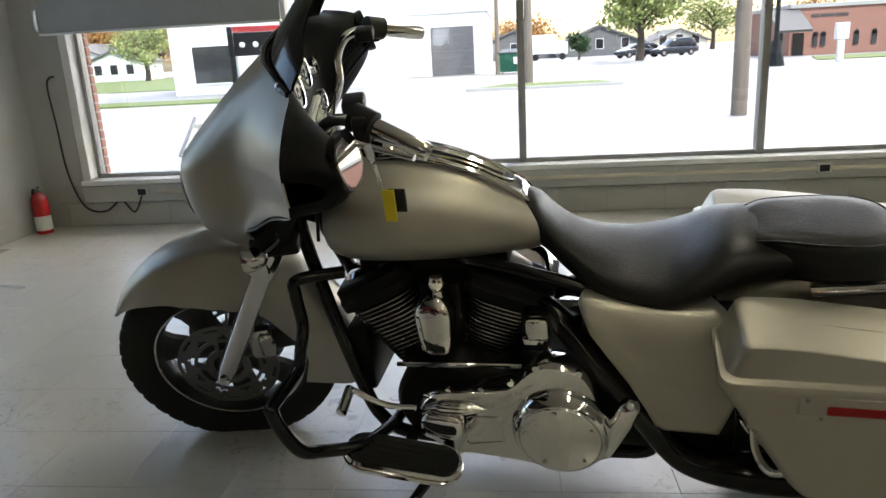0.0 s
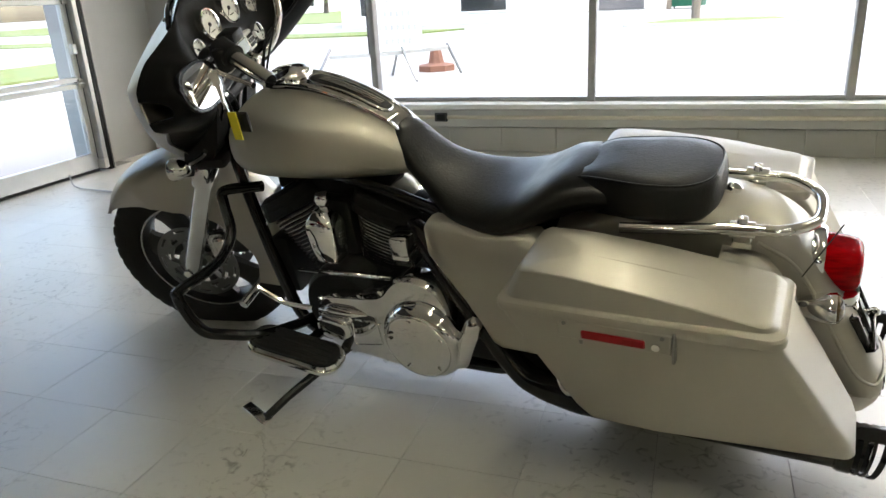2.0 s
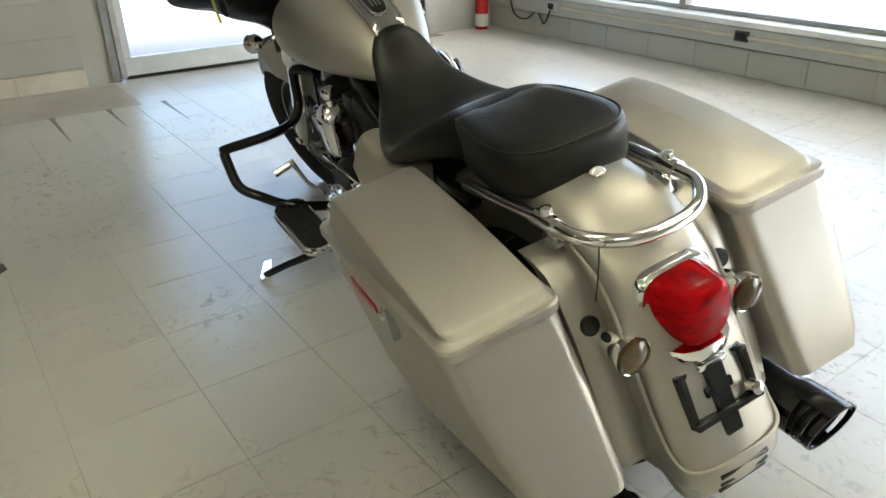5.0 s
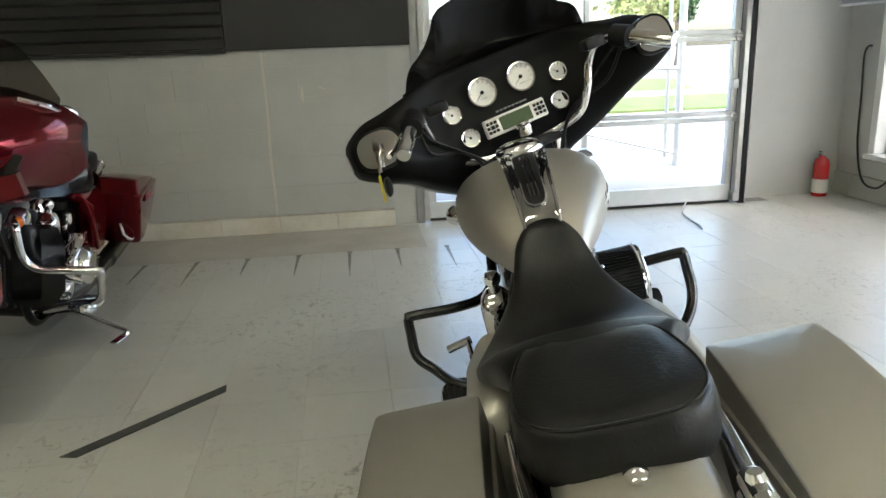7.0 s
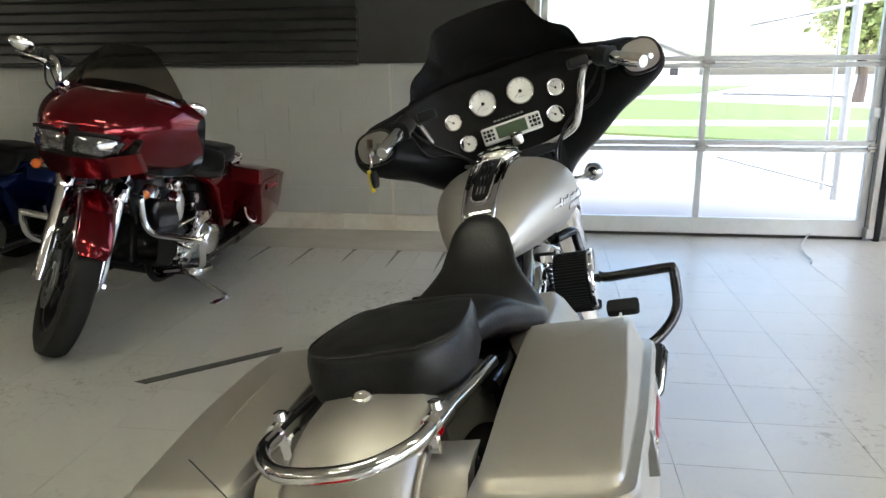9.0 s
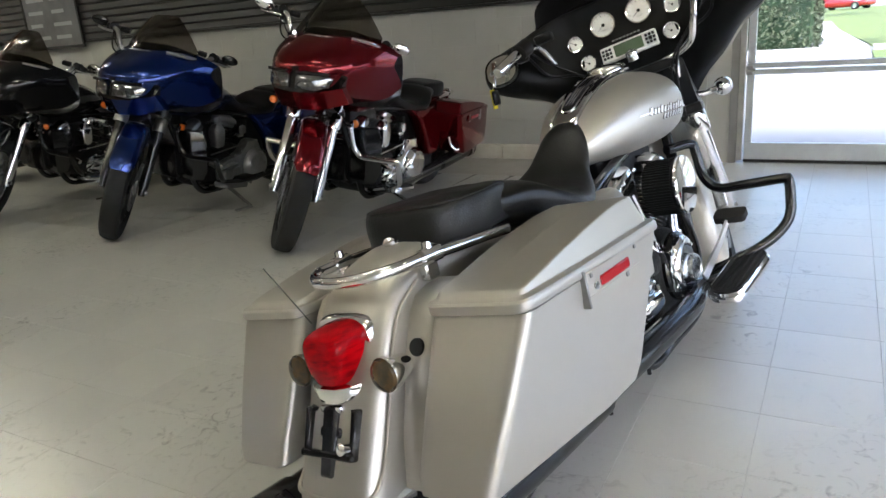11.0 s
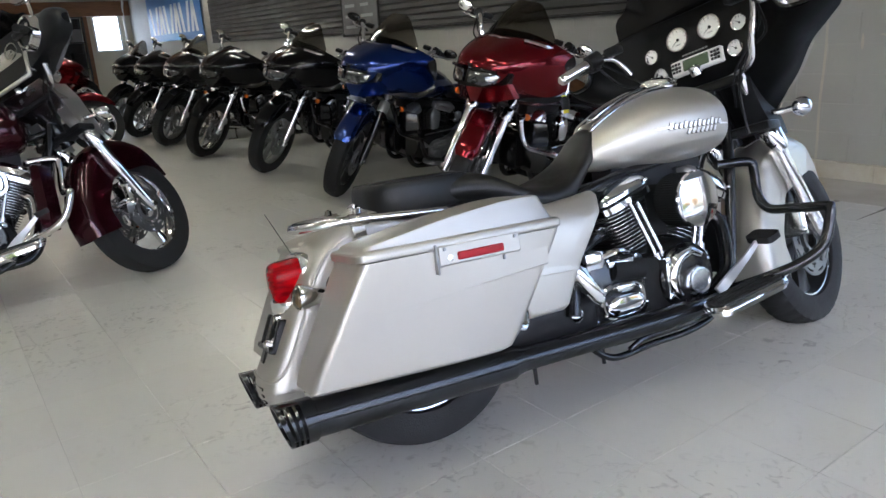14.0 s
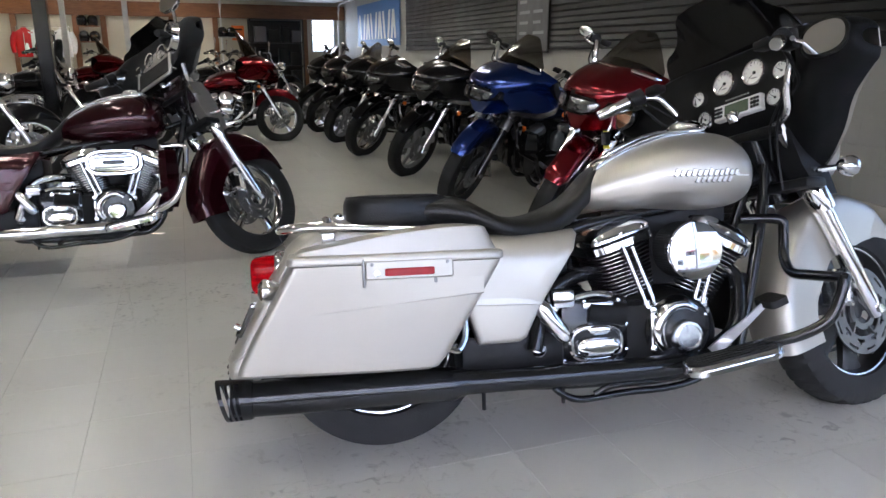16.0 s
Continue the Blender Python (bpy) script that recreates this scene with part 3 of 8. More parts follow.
cord = part("power_cable", tube([(-2.27, NY - 0.045, 0.245), (-2.36, NY - 0.03, 0.11), (-2.46, NY - 0.02, 0.20), (-2.6, NY - 0.015, 0.12), (-2.76, NY - 0.015, 0.16),
                               (-2.85, NY - 0.015, 0.42), (-2.87, NY - 0.015, 0.8), (-2.885, NY - 0.015, 1.05), (-2.86, NY - 0.015, 1.12), (-2.82, NY - 0.012, 1.13)], 0.007, 8), CABLE)
tagged(cord, "black cable looping down the corner wall", "cable")
chain = part("pull_cord", tube([(-2.86, 5.1, 0.06), (-2.72, 5.0, 0.012), (-2.5, 4.95, 0.008), (-2.3, 4.93, 0.008), (-2.22, 4.9, 0.008)], 0.006, 6), STEEL)
tagged(chain, "thin grey pull cord lying on the floor by the garage door", "cord")

# ceiling strip lights, of which the paint shows reflections
def strip_light(x, y, glow=None):
    t = thing("ceiling_light", "fluorescent strip light on the ceiling", "ceiling light", pose(x, y, CZ), group="strip lights")
    part("housing", box(-0.05, 0.05, -0.62, 0.62, -0.05, 0.0, 0.006), WHITEPAINT, t)
    for s in (-0.028, 0.028):
        part("tube", tube([(s, -0.6, -0.066), (s, 0.6, -0.066)], 0.014, 8, smooth=False), glow or TUBELIGHT, t, "glowing tube")
    return t


first_light = strip_light(3.2, 4.3)
# unseen far lights, added with boosted tubes to brighten the back wall
far_light = strip_light(0.4, -13.6, BRIGHTTUBE)
for x, y in ((3.2, -13.6), (5.8, -13.6), (1.8, -15.6), (4.6, -15.6), (7.2, -15.6)):
    copy_thing(far_light, pose(x, y, CZ))
for x, y in ((-0.4, -2.8), (-0.9, -4.4), (-0.9, -7.4), (-0.9, -11.0), (3.2, -1.6), (3.2, -4.4), (3.2, -7.4), (3.2, -11.0), (6.6, -3.0), (6.6, -8.0), (3.2, 1.2), (1.15, 1.9), (1.15, 4.3)):
    copy_thing(first_light, pose(x, y, CZ))


# ---- motorcycles ----
# A bike's own frame: x ahead, y to its left, z up from the floor between its wheels' contacts.
STEER_AXIS, STEER_POINT = V(-0.438, 0, 0.899).normalized(), V(1.43, 0, 0.9)


def steering(degrees):
    return Matrix.Translation(STEER_POINT) @ Matrix.Rotation(radians(degrees), 4, STEER_AXIS) @ Matrix.Translation(-STEER_POINT)


def tyre_mesh(c, r, w, n=84, tread=True):
    prof = [(r - 0.105, -w * 0.36), (r - 0.10, -w * 0.44), (r - 0.07, -w * 0.5), (r - 0.03, -w * 0.495), (r - 0.010, -w * 0.42), (r - 0.003, -w * 0.27), (r - 0.0005, -w * 0.1)]
    prof += [(a, -h) for a, h in reversed(prof)]
    prof.insert(7, (r, 0.0))
    rings = []
    for q in range(n):
        a = 2 * math.pi * q / n
        ring = []
        for j, (rad, y) in enumerate(prof):
            side = abs(j - 7)
            if tread and 1 <= side <= 3 and (q + (2 * side if j < 7 else 4 - 2 * side)) % 9 < 2:
                rad -= 0.0045
            ring.append(V(c[0] + rad * math.cos(a), c[1] + y, c[2] + rad * math.sin(a)))
        rings.append(ring)
    rings.append(rings[0])
    bm = loft(rings, closed=False, caps=False)
    bmesh.ops.remove_doubles(bm, verts=bm.verts, dist=1e-5)
    return bm


def disc_brake(c, y, r=0.146, t=0.005, fine=True):
    """A brake rotor: a slotted ring on a five-armed carrier."""
    n = 90 if fine else 45
    radii = [r * k for k in (0.60, 0.67, 0.74, 0.80, 0.87, 0.93, 1.0)]
    bm = bmesh.new()
    vs = [[bm.verts.new((c[0] + q * math.cos(2 * math.pi * k / n), y, c[2] + q * math.sin(2 * math.pi * k / n))) for k in range(n)] for q in radii]
    step = n // 9
    for b in range(len(radii) - 1):
        for k in range(n):
            u = (k - 2 * b) % step
            if b in (1, 4) and u < step // 2 or b == 2 and u == 0:
                continue
            j = (k + 1) % n
            bm.faces.new((vs[b][k], vs[b][j], vs[b + 1][j], vs[b + 1][k]))
    thick(bm, t)
    bm.transform(Matrix.Translation((0, -t / 2, 0)))
    bms = [bm, lathe([(0.045, -t), (0.066, -t), (0.066, t), (0.045, t), (0.045, -t)], (c[0], y, c[2]), (0, 1, 0), 30)]
    for k in range(5):
        a = 2 * math.pi * k / 5
        bms.append(beam((c[0] + 0.06 * math.cos(a), y, c[2] + 0.06 * math.sin(a)), (c[0] + r * 0.63 * math.cos(a + 0.2), y, c[2] + r * 0.63 * math.sin(a + 0.2)), 0.022, t * 1.3, 0.001))
    return join(*bms)


def sweep_fender(path, hw, skirt, thickness=0.004):
    """A fender: path of (x, z) along its crown, skirts growing to their depth along the way."""
    pts = [V(p.x, 0, p.z) for p in spline([(x, 0, z) for x, z in path], 8)]
    rings = []
    for i, p in enumerate(pts):
        d = (pts[min(i + 1, len(pts) - 1)] - pts[max(i - 1, 0)]).normalized()
        nrm = V(d.z, 0, -d.x)
        f = i / (len(pts) - 1)
        s = skirt(f)
        w = hw(f)
        prof = [(1.0, -s), (1.0, -s * 0.55), (1.0, -min(0.05, s * 0.5)), (0.94, -min(0.022, s * 0.3)), (0.78, -0.008), (0.5, -0.001), (0.2, 0.003)]
        prof += [(0.0, 0.0035)] + [(-a, b) for a, b in reversed(prof)]
        rings.append([p + V(0, w * a, 0) + nrm * b for a, b in prof])
    return thick(loft(rings, closed=False, caps=False), thickness)


def grid_shell(cols, ys, n_y=28, n_z=26, mirror=True):
    """A shell from vertical profiles (x, z) at several y; mirrored to the other side."""
    rows = lerp_rows([np.concatenate(([y], np.array(c).ravel())) for y, c in zip(ys, cols)], n_y)
    full = [(r[0], r[1:]) for r in rows]
    if mirror:
        full = [(-y, r) for y, r in reversed(full[1:])] + full
    rings = []
    for y, r in full:
        prof = lerp_rows(r.reshape(-1, 2), n_z)
        rings.append([V(p[0], y, p[1]) for p in prof])
    return loft(rings, closed=False, caps=False)


FAIRING_Y = (0.0, 0.1, 0.15, 0.2, 0.28, 0.36, 0.43, 0.485, 0.50)
OUTER = (((1.52, 0.685), (1.60, 0.725), (1.65, 0.785), (1.666, 0.87), (1.662, 0.955), (1.64, 0.995), (1.515, 1.108), (1.39, 1.20)),
         ((1.50, 0.715), (1.575, 0.745), (1.632, 0.795), (1.652, 0.87), (1.648, 0.957), (1.624, 0.998), (1.50, 1.11), (1.38, 1.203)),
         ((1.505, 0.775), (1.54, 0.79), (1.57, 0.83), (1.592, 0.89), (1.596, 0.965), (1.576, 1.005), (1.466, 1.112), (1.365, 1.205)),
         ((1.505, 0.83), (1.495, 0.85), (1.48, 0.88), (1.472, 0.93), (1.474, 0.99), (1.47, 1.035), (1.42, 1.118), (1.335, 1.203)),
         ((1.455, 0.885), (1.435, 0.90), (1.42, 0.925), (1.41, 0.965), (1.412, 1.01), (1.41, 1.045), (1.378, 1.115), (1.30, 1.19)),
         ((1.39, 0.95), (1.378, 0.958), (1.37, 0.978), (1.366, 1.005), (1.366, 1.04), (1.364, 1.07), (1.345, 1.12), (1.302, 1.172)),
         ((1.335, 0.985), (1.332, 0.993), (1.33, 1.01), (1.33, 1.035), (1.332, 1.06), (1.332, 1.085), (1.322, 1.125), (1.302, 1.16)),
         ((1.312, 1.022), (1.312, 1.03), (1.312, 1.043), (1.312, 1.06), (1.312, 1.08), (1.312, 1.095), (1.31, 1.112), (1.306, 1.128)),
         ((1.306, 1.05), (1.306, 1.055), (1.306, 1.06), (1.306, 1.07), (1.306, 1.08), (1.306, 1.09), (1.306, 1.10), (1.306, 1.105)))
INNER = (((1.50, 0.72), (1.44, 0.82), (1.36, 0.92), (1.322, 0.985), (1.335, 1.08), (1.352, 1.16), (1.345, 1.205), (1.39, 1.204)),
         ((1.49, 0.73), (1.43, 0.82), (1.36, 0.92), (1.322, 0.985), (1.333, 1.08), (1.35, 1.16), (1.343, 1.205), (1.38, 1.207)),
         ((1.495, 0.785), (1.42, 0.84), (1.35, 0.925), (1.315, 0.99), (1.33, 1.08), (1.345, 1.155), (1.335, 1.203), (1.365, 1.209)),
         ((1.50, 0.835), (1.40, 0.86), (1.33, 0.93), (1.302, 1.0), (1.318, 1.085), (1.333, 1.15), (1.325, 1.20), (1.335, 1.207)),
         ((1.45, 0.888), (1.36, 0.90), (1.29, 0.94), (1.258, 1.0), (1.268, 1.07), (1.28, 1.13), (1.285, 1.175), (1.30, 1.194)),
         ((1.388, 0.954), (1.30, 0.96), (1.235, 0.985), (1.208, 1.03), (1.208, 1.08), (1.228, 1.13), (1.255, 1.16), (1.302, 1.176)),
         ((1.334, 0.988), (1.255, 0.996), (1.205, 1.018), (1.19, 1.05), (1.19, 1.09), (1.204, 1.125), (1.232, 1.15), (1.302, 1.164)),
         ((1.312, 1.022), (1.25, 1.03), (1.21, 1.048), (1.198, 1.07), (1.198, 1.09), (1.21, 1.11), (1.238, 1.122), (1.306, 1.131)),
         ((1.306, 1.05), (1.27, 1.055), (1.24, 1.06), (1.23, 1.07), (1.23, 1.08), (1.24, 1.09), (1.265, 1.10), (1.306, 1.105)))
SCREEN_TOP = ((0.0, 0.08, 0.13, 0.152, 0.168, 0.19, 0.215, 0.245, 0.265, 0.28), (1.388, 1.385, 1.374, 1.358, 1.325, 1.298, 1.278, 1.262, 1.240, 1.20))


def c_(v, p):
    return math.copysign(abs(v) ** (2 / p), v)


def screen_columns(grow=0.0, count=29):
    """Windscreen profiles from the middle out to its edge: a flat top between sloping shoulders."""
    cols, ys = [], []
    for k in range(count):
        y = 0.28 * k / (count - 1)
        x, z = 1.398 - 1.15 * y * y, 1.183
        h = (float(np.interp(y, *SCREEN_TOP)) - z) * (1 + grow)
        cols.append([(x - 0.72 * h * t - 0.25 * h * t * t * 0.6, z + h * t) for t in (0.0, 0.33, 0.67, 1.0)])
        ys.append(y)
    return cols, ys


# frame-fixed nose fairing with two lamps in one opening
NOSE_Y = (0.0, 0.12, 0.22, 0.30, 0.345)
NOSE = (((1.58, 0.80), (1.66, 0.82), (1.705, 0.87), (1.72, 0.95), (1.70, 1.02), (1.62, 1.075), (1.51, 1.125), (1.38, 1.16)),
        ((1.56, 0.80), (1.64, 0.82), (1.69, 0.87), (1.702, 0.95), (1.68, 1.02), (1.605, 1.075), (1.50, 1.12), (1.36, 1.155)),
        ((1.44, 0.80), (1.50, 0.825), (1.565, 0.87), (1.605, 0.935), (1.605, 0.99), (1.55, 1.052), (1.45, 1.10), (1.33, 1.13)),
        ((1.24, 0.79), (1.28, 0.83), (1.335, 0.88), (1.41, 0.94), (1.45, 0.985), (1.42, 1.035), (1.35, 1.07), (1.27, 1.09)),
        ((1.175, 0.86), (1.18, 0.88), (1.20, 0.91), (1.235, 0.945), (1.27, 0.98), (1.26, 1.01), (1.23, 1.03), (1.19, 1.04)))
NOSE_IN = (((1.58, 0.80), (1.50, 0.86), (1.42, 0.93), (1.37, 1.0), (1.35, 1.06), (1.35, 1.10), (1.36, 1.14), (1.38, 1.16)),
           ((1.55, 0.80), (1.48, 0.86), (1.40, 0.93), (1.35, 1.0), (1.335, 1.06), (1.335, 1.10), (1.34, 1.14), (1.36, 1.155)),
           ((1.45, 0.77), (1.38, 0.83), (1.33, 0.90), (1.30, 0.97), (1.295, 1.03), (1.30, 1.07), (1.31, 1.11), (1.33, 1.13)),
           ((1.29, 0.76), (1.25, 0.80), (1.225, 0.86), (1.215, 0.92), (1.215, 0.98), (1.225, 1.03), (1.24, 1.07), (1.27, 1.09)),
           ((1.195, 0.80), (1.18, 0.82), (1.17, 0.85), (1.165, 0.91), (1.165, 0.96), (1.17, 1.0), (1.175, 1.02), (1.19, 1.04)))
NOSE_SCREEN = (((1.50, 1.12), (1.42, 1.20), (1.34, 1.27), (1.25, 1.325)), ((1.48, 1.115), (1.41, 1.19), (1.33, 1.26), (1.25, 1.315)),
               ((1.43, 1.095), (1.375, 1.15), (1.32, 1.20), (1.275, 1.24)), ((1.34, 1.06), (1.325, 1.085), (1.31, 1.11), (1.30, 1.13)))


def wheel(bike, name, c, r, w, steer, rim_mat, discs, detail, spokes=7):
    t = part(name, tyre_mesh(c, r, w, (333 if name == "front_wheel" else 120) if detail else 48, name == "front_wheel" and detail), RUBBER, bike, "black rubber tyre on a cast wheel")
    t.data.transform(steer)
    n = 56 if detail else 28
    rr = r - 0.098
    rim = [lathe([(rr + 0.004, -w * 0.40), (rr + 0.008, -w * 0.36), (rr - 0.012, -w * 0.33), (rr - 0.022, -w * 0.1), (rr - 0.022, w * 0.1), (rr - 0.012, w * 0.33),
                  (rr + 0.008, w * 0.36), (rr + 0.004, w * 0.40)], c, (0, 1, 0), n)]
    rim.append(lathe([(0, -w * 0.42), (0.028, -w * 0.42), (0.034, -w * 0.3), (0.05, -w * 0.25), (0.05, w * 0.25), (0.034, w * 0.3), (0.028, w * 0.42), (0, w * 0.42)], c, (0, 1, 0), 24))
    for k in range(spokes):
        a = 2 * math.pi * (k + 0.25) / spokes
        da = 0.34
        rings = []
        broad = 1.75 if detail else 1.0
        for rad, half, y in ((0.04, 0.020, 0.026), (0.09, 0.017 * broad, 0.022), (rr * 0.78, 0.020 * broad * 1.2, 0.018), (rr - 0.01, 0.036 * broad, 0.016)):
            d, s = V(math.cos(a), 0, math.sin(a)), V(-math.sin(a), 0, math.cos(a))
            o = Vector(c) + d * rad + s * (da * 0.02 * rad)
            rings.append([o + s * half + V(0, y * 0.6, 0), o + s * half * 0.5 + V(0, y, 0), o - s * half * 0.5 + V(0, y, 0), o - s * half + V(0, y * 0.6, 0),
                          o - s * half - V(0, y * 0.6, 0), o - s * half * 0.5 - V(0, y, 0), o + s * half * 0.5 - V(0, y, 0), o + s * half - V(0, y * 0.6, 0)])
        rim.append(loft(rings))
    p = part("rim", join(*rim), rim_mat, t, "cast wheel rim")
    p.data.transform(steer)
    for sgn in (-1, 1):
        lip = part("rim_lip", lathe([(rr - 0.013, sgn * w * 0.325), (rr - 0.012, sgn * w * 0.345), (rr + 0.004, sgn * w * 0.375), (rr + 0.0095, sgn * w * 0.372), (rr + 0.0095, sgn * w * 0.33)], c, (0, 1, 0), n), ALLOY, t, "machined rim lip")
        lip.data.transform(steer)
    for y in discs:
        d = part("brake_disc", disc_brake(c, y, 0.150 if detail else 0.13, fine=detail), ROTOR, t, "slotted steel brake disc")
        d.data.transform(steer)
    return t


def slotted_tip(o, r, length, n=40):
    """An exhaust tip cut at a slant, with three slots through each flank."""
    us = (0.0, 0.26, 0.34, 0.46, 0.54, 0.66, 0.74, 0.86, 1.0)
    bm = bmesh.new()
    vs = []
    for u in us:
        ring = []
        for k in range(n):
            a = 2 * math.pi * k / n
            dy, dz = r * math.cos(a), r * math.sin(a)
            ring.append(bm.verts.new((o.x - u * (length + 0.30 * dz), o.y + dy * (1 + 0.04 * u), o.z + dz * (1 + 0.04 * u))))
        vs.append(ring)
    for b in range(len(us) - 1):
        for k in range(n):
            j = (k + 1) % n
            if b in (2, 4, 6) and abs(math.cos(2 * math.pi * (k + 0.5) / n)) > 0.5:
                continue
            bm.faces.new((vs[b][k], vs[b][j], vs[b + 1][j], vs[b + 1][k]))
    return thick(bm, -0.004)


def fin_stack(base, top, hw, hl, count, detail, edge=False):
    """Cooling fins round a cylinder from base to top."""
    base, top = Vector(base), Vector(top)
    ax = (top - base)
    u = ax.normalized()
    side = V(0, 1, 0)
    fwd = side.cross(u).normalized()
    rings, bands = [], []
    n = 24 if detail else 12
    for k in range(count):
        if edge and k % 2 == 0 and not detail:
            continue
        for f, s in ((0.14, 0.99), (0.15, 1.006), (0.32, 1.006), (0.33, 0.99)) if edge else ((0.0, 0.80), (0.08, 1.0), (0.42, 1.0), (0.5, 0.80)):
            o = base + ax * ((k + f) / count)
            grow = 0.72 + 0.28 * k / count
            ring = []
            for q in range(n):
                a = 2 * math.pi * q / n
                cx, sy = math.cos(a), math.sin(a)
                p = 3.2
                ring.append(o + fwd * (hl * s * grow * math.copysign(abs(cx) ** (2 / p), cx)) + side * (hw * s * grow * math.copysign(abs(sy) ** (2 / p), sy)))
            rings.append(ring)
        if edge:
            bands.append(loft(rings, caps=False))
            rings = []
    return join(*bands) if edge else loft(rings)


def motorcycle(m, paint, label, style="batwing", steer=17.0, detail=True, seat_style="low", bags=True, trim=None, inner_mat=None, group="", fork_mat=None, rim_mat=None,
               bar_mat=None, pipe_mat=None, screen=True, tall_screen=0.0, tag=False, shell_mat=None, fine=False, lower_mat=None, slim=False):
    trim = trim or CHROME
    fork_mat, rim_mat, bar_mat, pipe_mat = fork_mat or paint, rim_mat or GUNMETAL, bar_mat or BLACK, pipe_mat or BLACK
    S = steering(steer)
    I = Matrix.Identity(4)
    bike = thing("motorcycle", label, "motorcycle", m, group)

    def P(name, bm, mat, parent=bike, lab="", turned=False, smooth=38):
        ob = part(name, bm, mat, parent, lab, smooth)
        if turned:
            ob.data.transform(S)
        return ob

    fine = fine or detail
    # wheels
    CR, CF = (0.078, 0.0, 0.308), (1.725, 0.0, 0.302)
    wheel(bike, "rear_wheel", CR, 0.321, 0.178, I, rim_mat, (-0.075,), detail, 9)
    wheel(bike, "front_wheel", CF, 0.328, 0.132 if detail else 0.112, S, rim_mat, (-0.072, 0.072), detail, 7 if detail else 5)
    # front fender, forks
    arc = [(2.008, 0.512), (1.955, 0.588), (1.86, 0.662), (1.75, 0.703), (1.64, 0.712), (1.53, 0.675), (1.44, 0.60), (1.38, 0.49), (1.342, 0.385), (1.328, 0.285), (1.350, 0.180)]
    depth = (0.004, 0.06, 0.13, 0.18, 0.20, 0.195, 0.18, 0.165, 0.15, 0.155, 0.16)
    if style == "shark":
        arc, depth = [(1.995, 0.53)] + arc[1:8], (0.02, 0.07, 0.10, 0.11, 0.11, 0.10, 0.09, 0.06)
    at = lambda f: f * (len(depth) - 1)
    P("front_fender", sweep_fender(arc, lambda f: (0.074 if style == "shark" else 0.088) * min(1, (0.72 if style == "shark" else 0.45) + 2.6 * f), lambda f: float(np.interp(at(f), range(len(depth)), depth))), paint, turned=True)
    for s in (-1, 1):
        fk = P("fork_leg", tube([(1.735, s * 0.115, 0.285), (1.70, s * 0.115, 0.345), (1.51, s * 0.115, 0.675)], [0.020, 0.030, 0.031, 0.031], 16 if detail else 10, smooth=False), fork_mat, turned=True)
        P("fork_tube", tube([(1.512, s * 0.115, 0.672), (1.36, s * 0.115, 0.94)], 0.027, 14 if detail else 10, smooth=False), trim, fk, turned=True)
        P("fork_cap", lathe([(0.0, 0), (0.040, 0), (0.042, 0.02), (0.040, 0.075), (0.034, 0.085), (0.0, 0.085)], (1.525, s * 0.115, 0.655), (-0.49, 0, 0.87), 18), trim, fk, turned=True)
        P("axle_nut", lathe([(0, 0), (0.016, 0), (0.016, 0.018), (0, 0.018)], (1.722, s * 0.13, 0.31), (0, s, 0), 6), trim, fk, turned=True)
        P("brake_caliper", join(box(1.565, 1.635, s * 0.06, s * 0.098, 0.335, 0.44, 0.012, 2), box(1.555, 1.60, s * 0.095, s * 0.115, 0.35, 0.43, 0.008)), ALLOY if detail else trim, fk, turned=True)
    P("fork_brace", join(box(1.40, 1.50, -0.16, 0.16, 0.72, 0.755, 0.012, 2), box(1.33, 1.42, -0.13, 0.13, 0.90, 0.935, 0.012, 2)), SATIN, turned=True)
    # frame
    fr = []
    for s in (-1, 1):
        fr.append(tube([(1.40, s * 0.03, 0.82), (1.36, s * 0.07, 0.66), (1.27, s * 0.12, 0.36), (1.20, s * 0.14, 0.20), (1.05, s * 0.15, 0.165), (0.6, s * 0.15, 0.165), (0.48, s * 0.15, 0.20), (0.42, s * 0.13, 0.36)], 0.019, 12, 5))
        fr.append(tube([(1.38, s * 0.03, 0.78), (1.1, s * 0.05, 0.70), (0.8, s * 0.1, 0.66), (0.5, s * 0.13, 0.60), (0.2, s * 0.13, 0.60)], 0.017, 10, 4))
        fr.append(tube([(0.45, s * 0.13, 0.30), (0.25, s * 0.12, 0.30), (0.04, s * 0.115, 0.318)], 0.024, 10, 4))
        fr.append(tube([(0.5, s * 0.13, 0.60), (0.46, s * 0.14, 0.4), (0.44, s * 0.14, 0.28)], 0.018, 8, 4))
    fr.append(tube([(1.36, 0, 0.93), (1.47, 0, 0.70)], 0.036, 14, smooth=False))
    P("frame", join(*fr), BLACK, lab="gloss black tube frame")
    P("battery_box", join(box(0.42, 0.66, -0.13, 0.13, 0.30, 0.60, 0.02, 2), box(0.28, 0.44, -0.12, 0.12, 0.34, 0.58, 0.02, 2)), SATIN)
    # engine
    cyl_r, cyl_f = ((0.918, 0, 0.36), (0.852, 0, 0.570)), ((1.085, 0, 0.36), (1.182, 0, 0.560))
    eng = P("crankcase", join(lathe([(0, -0.16), (0.13, -0.16), (0.145, -0.14), (0.145, 0.16), (0.13, 0.18), (0, 0.18)], (1.0, 0, 0.29), (0, 1, 0), 28),
                             box(0.62, 1.0, -0.17, 0.16, 0.19, 0.40, 0.03, 2), box(0.86, 1.14, -0.10, 0.10, 0.33, 0.42, 0.02, 2)), WRINKLE, lab="wrinkle black v-twin crankcase")
    nf = 17 if fine else 8
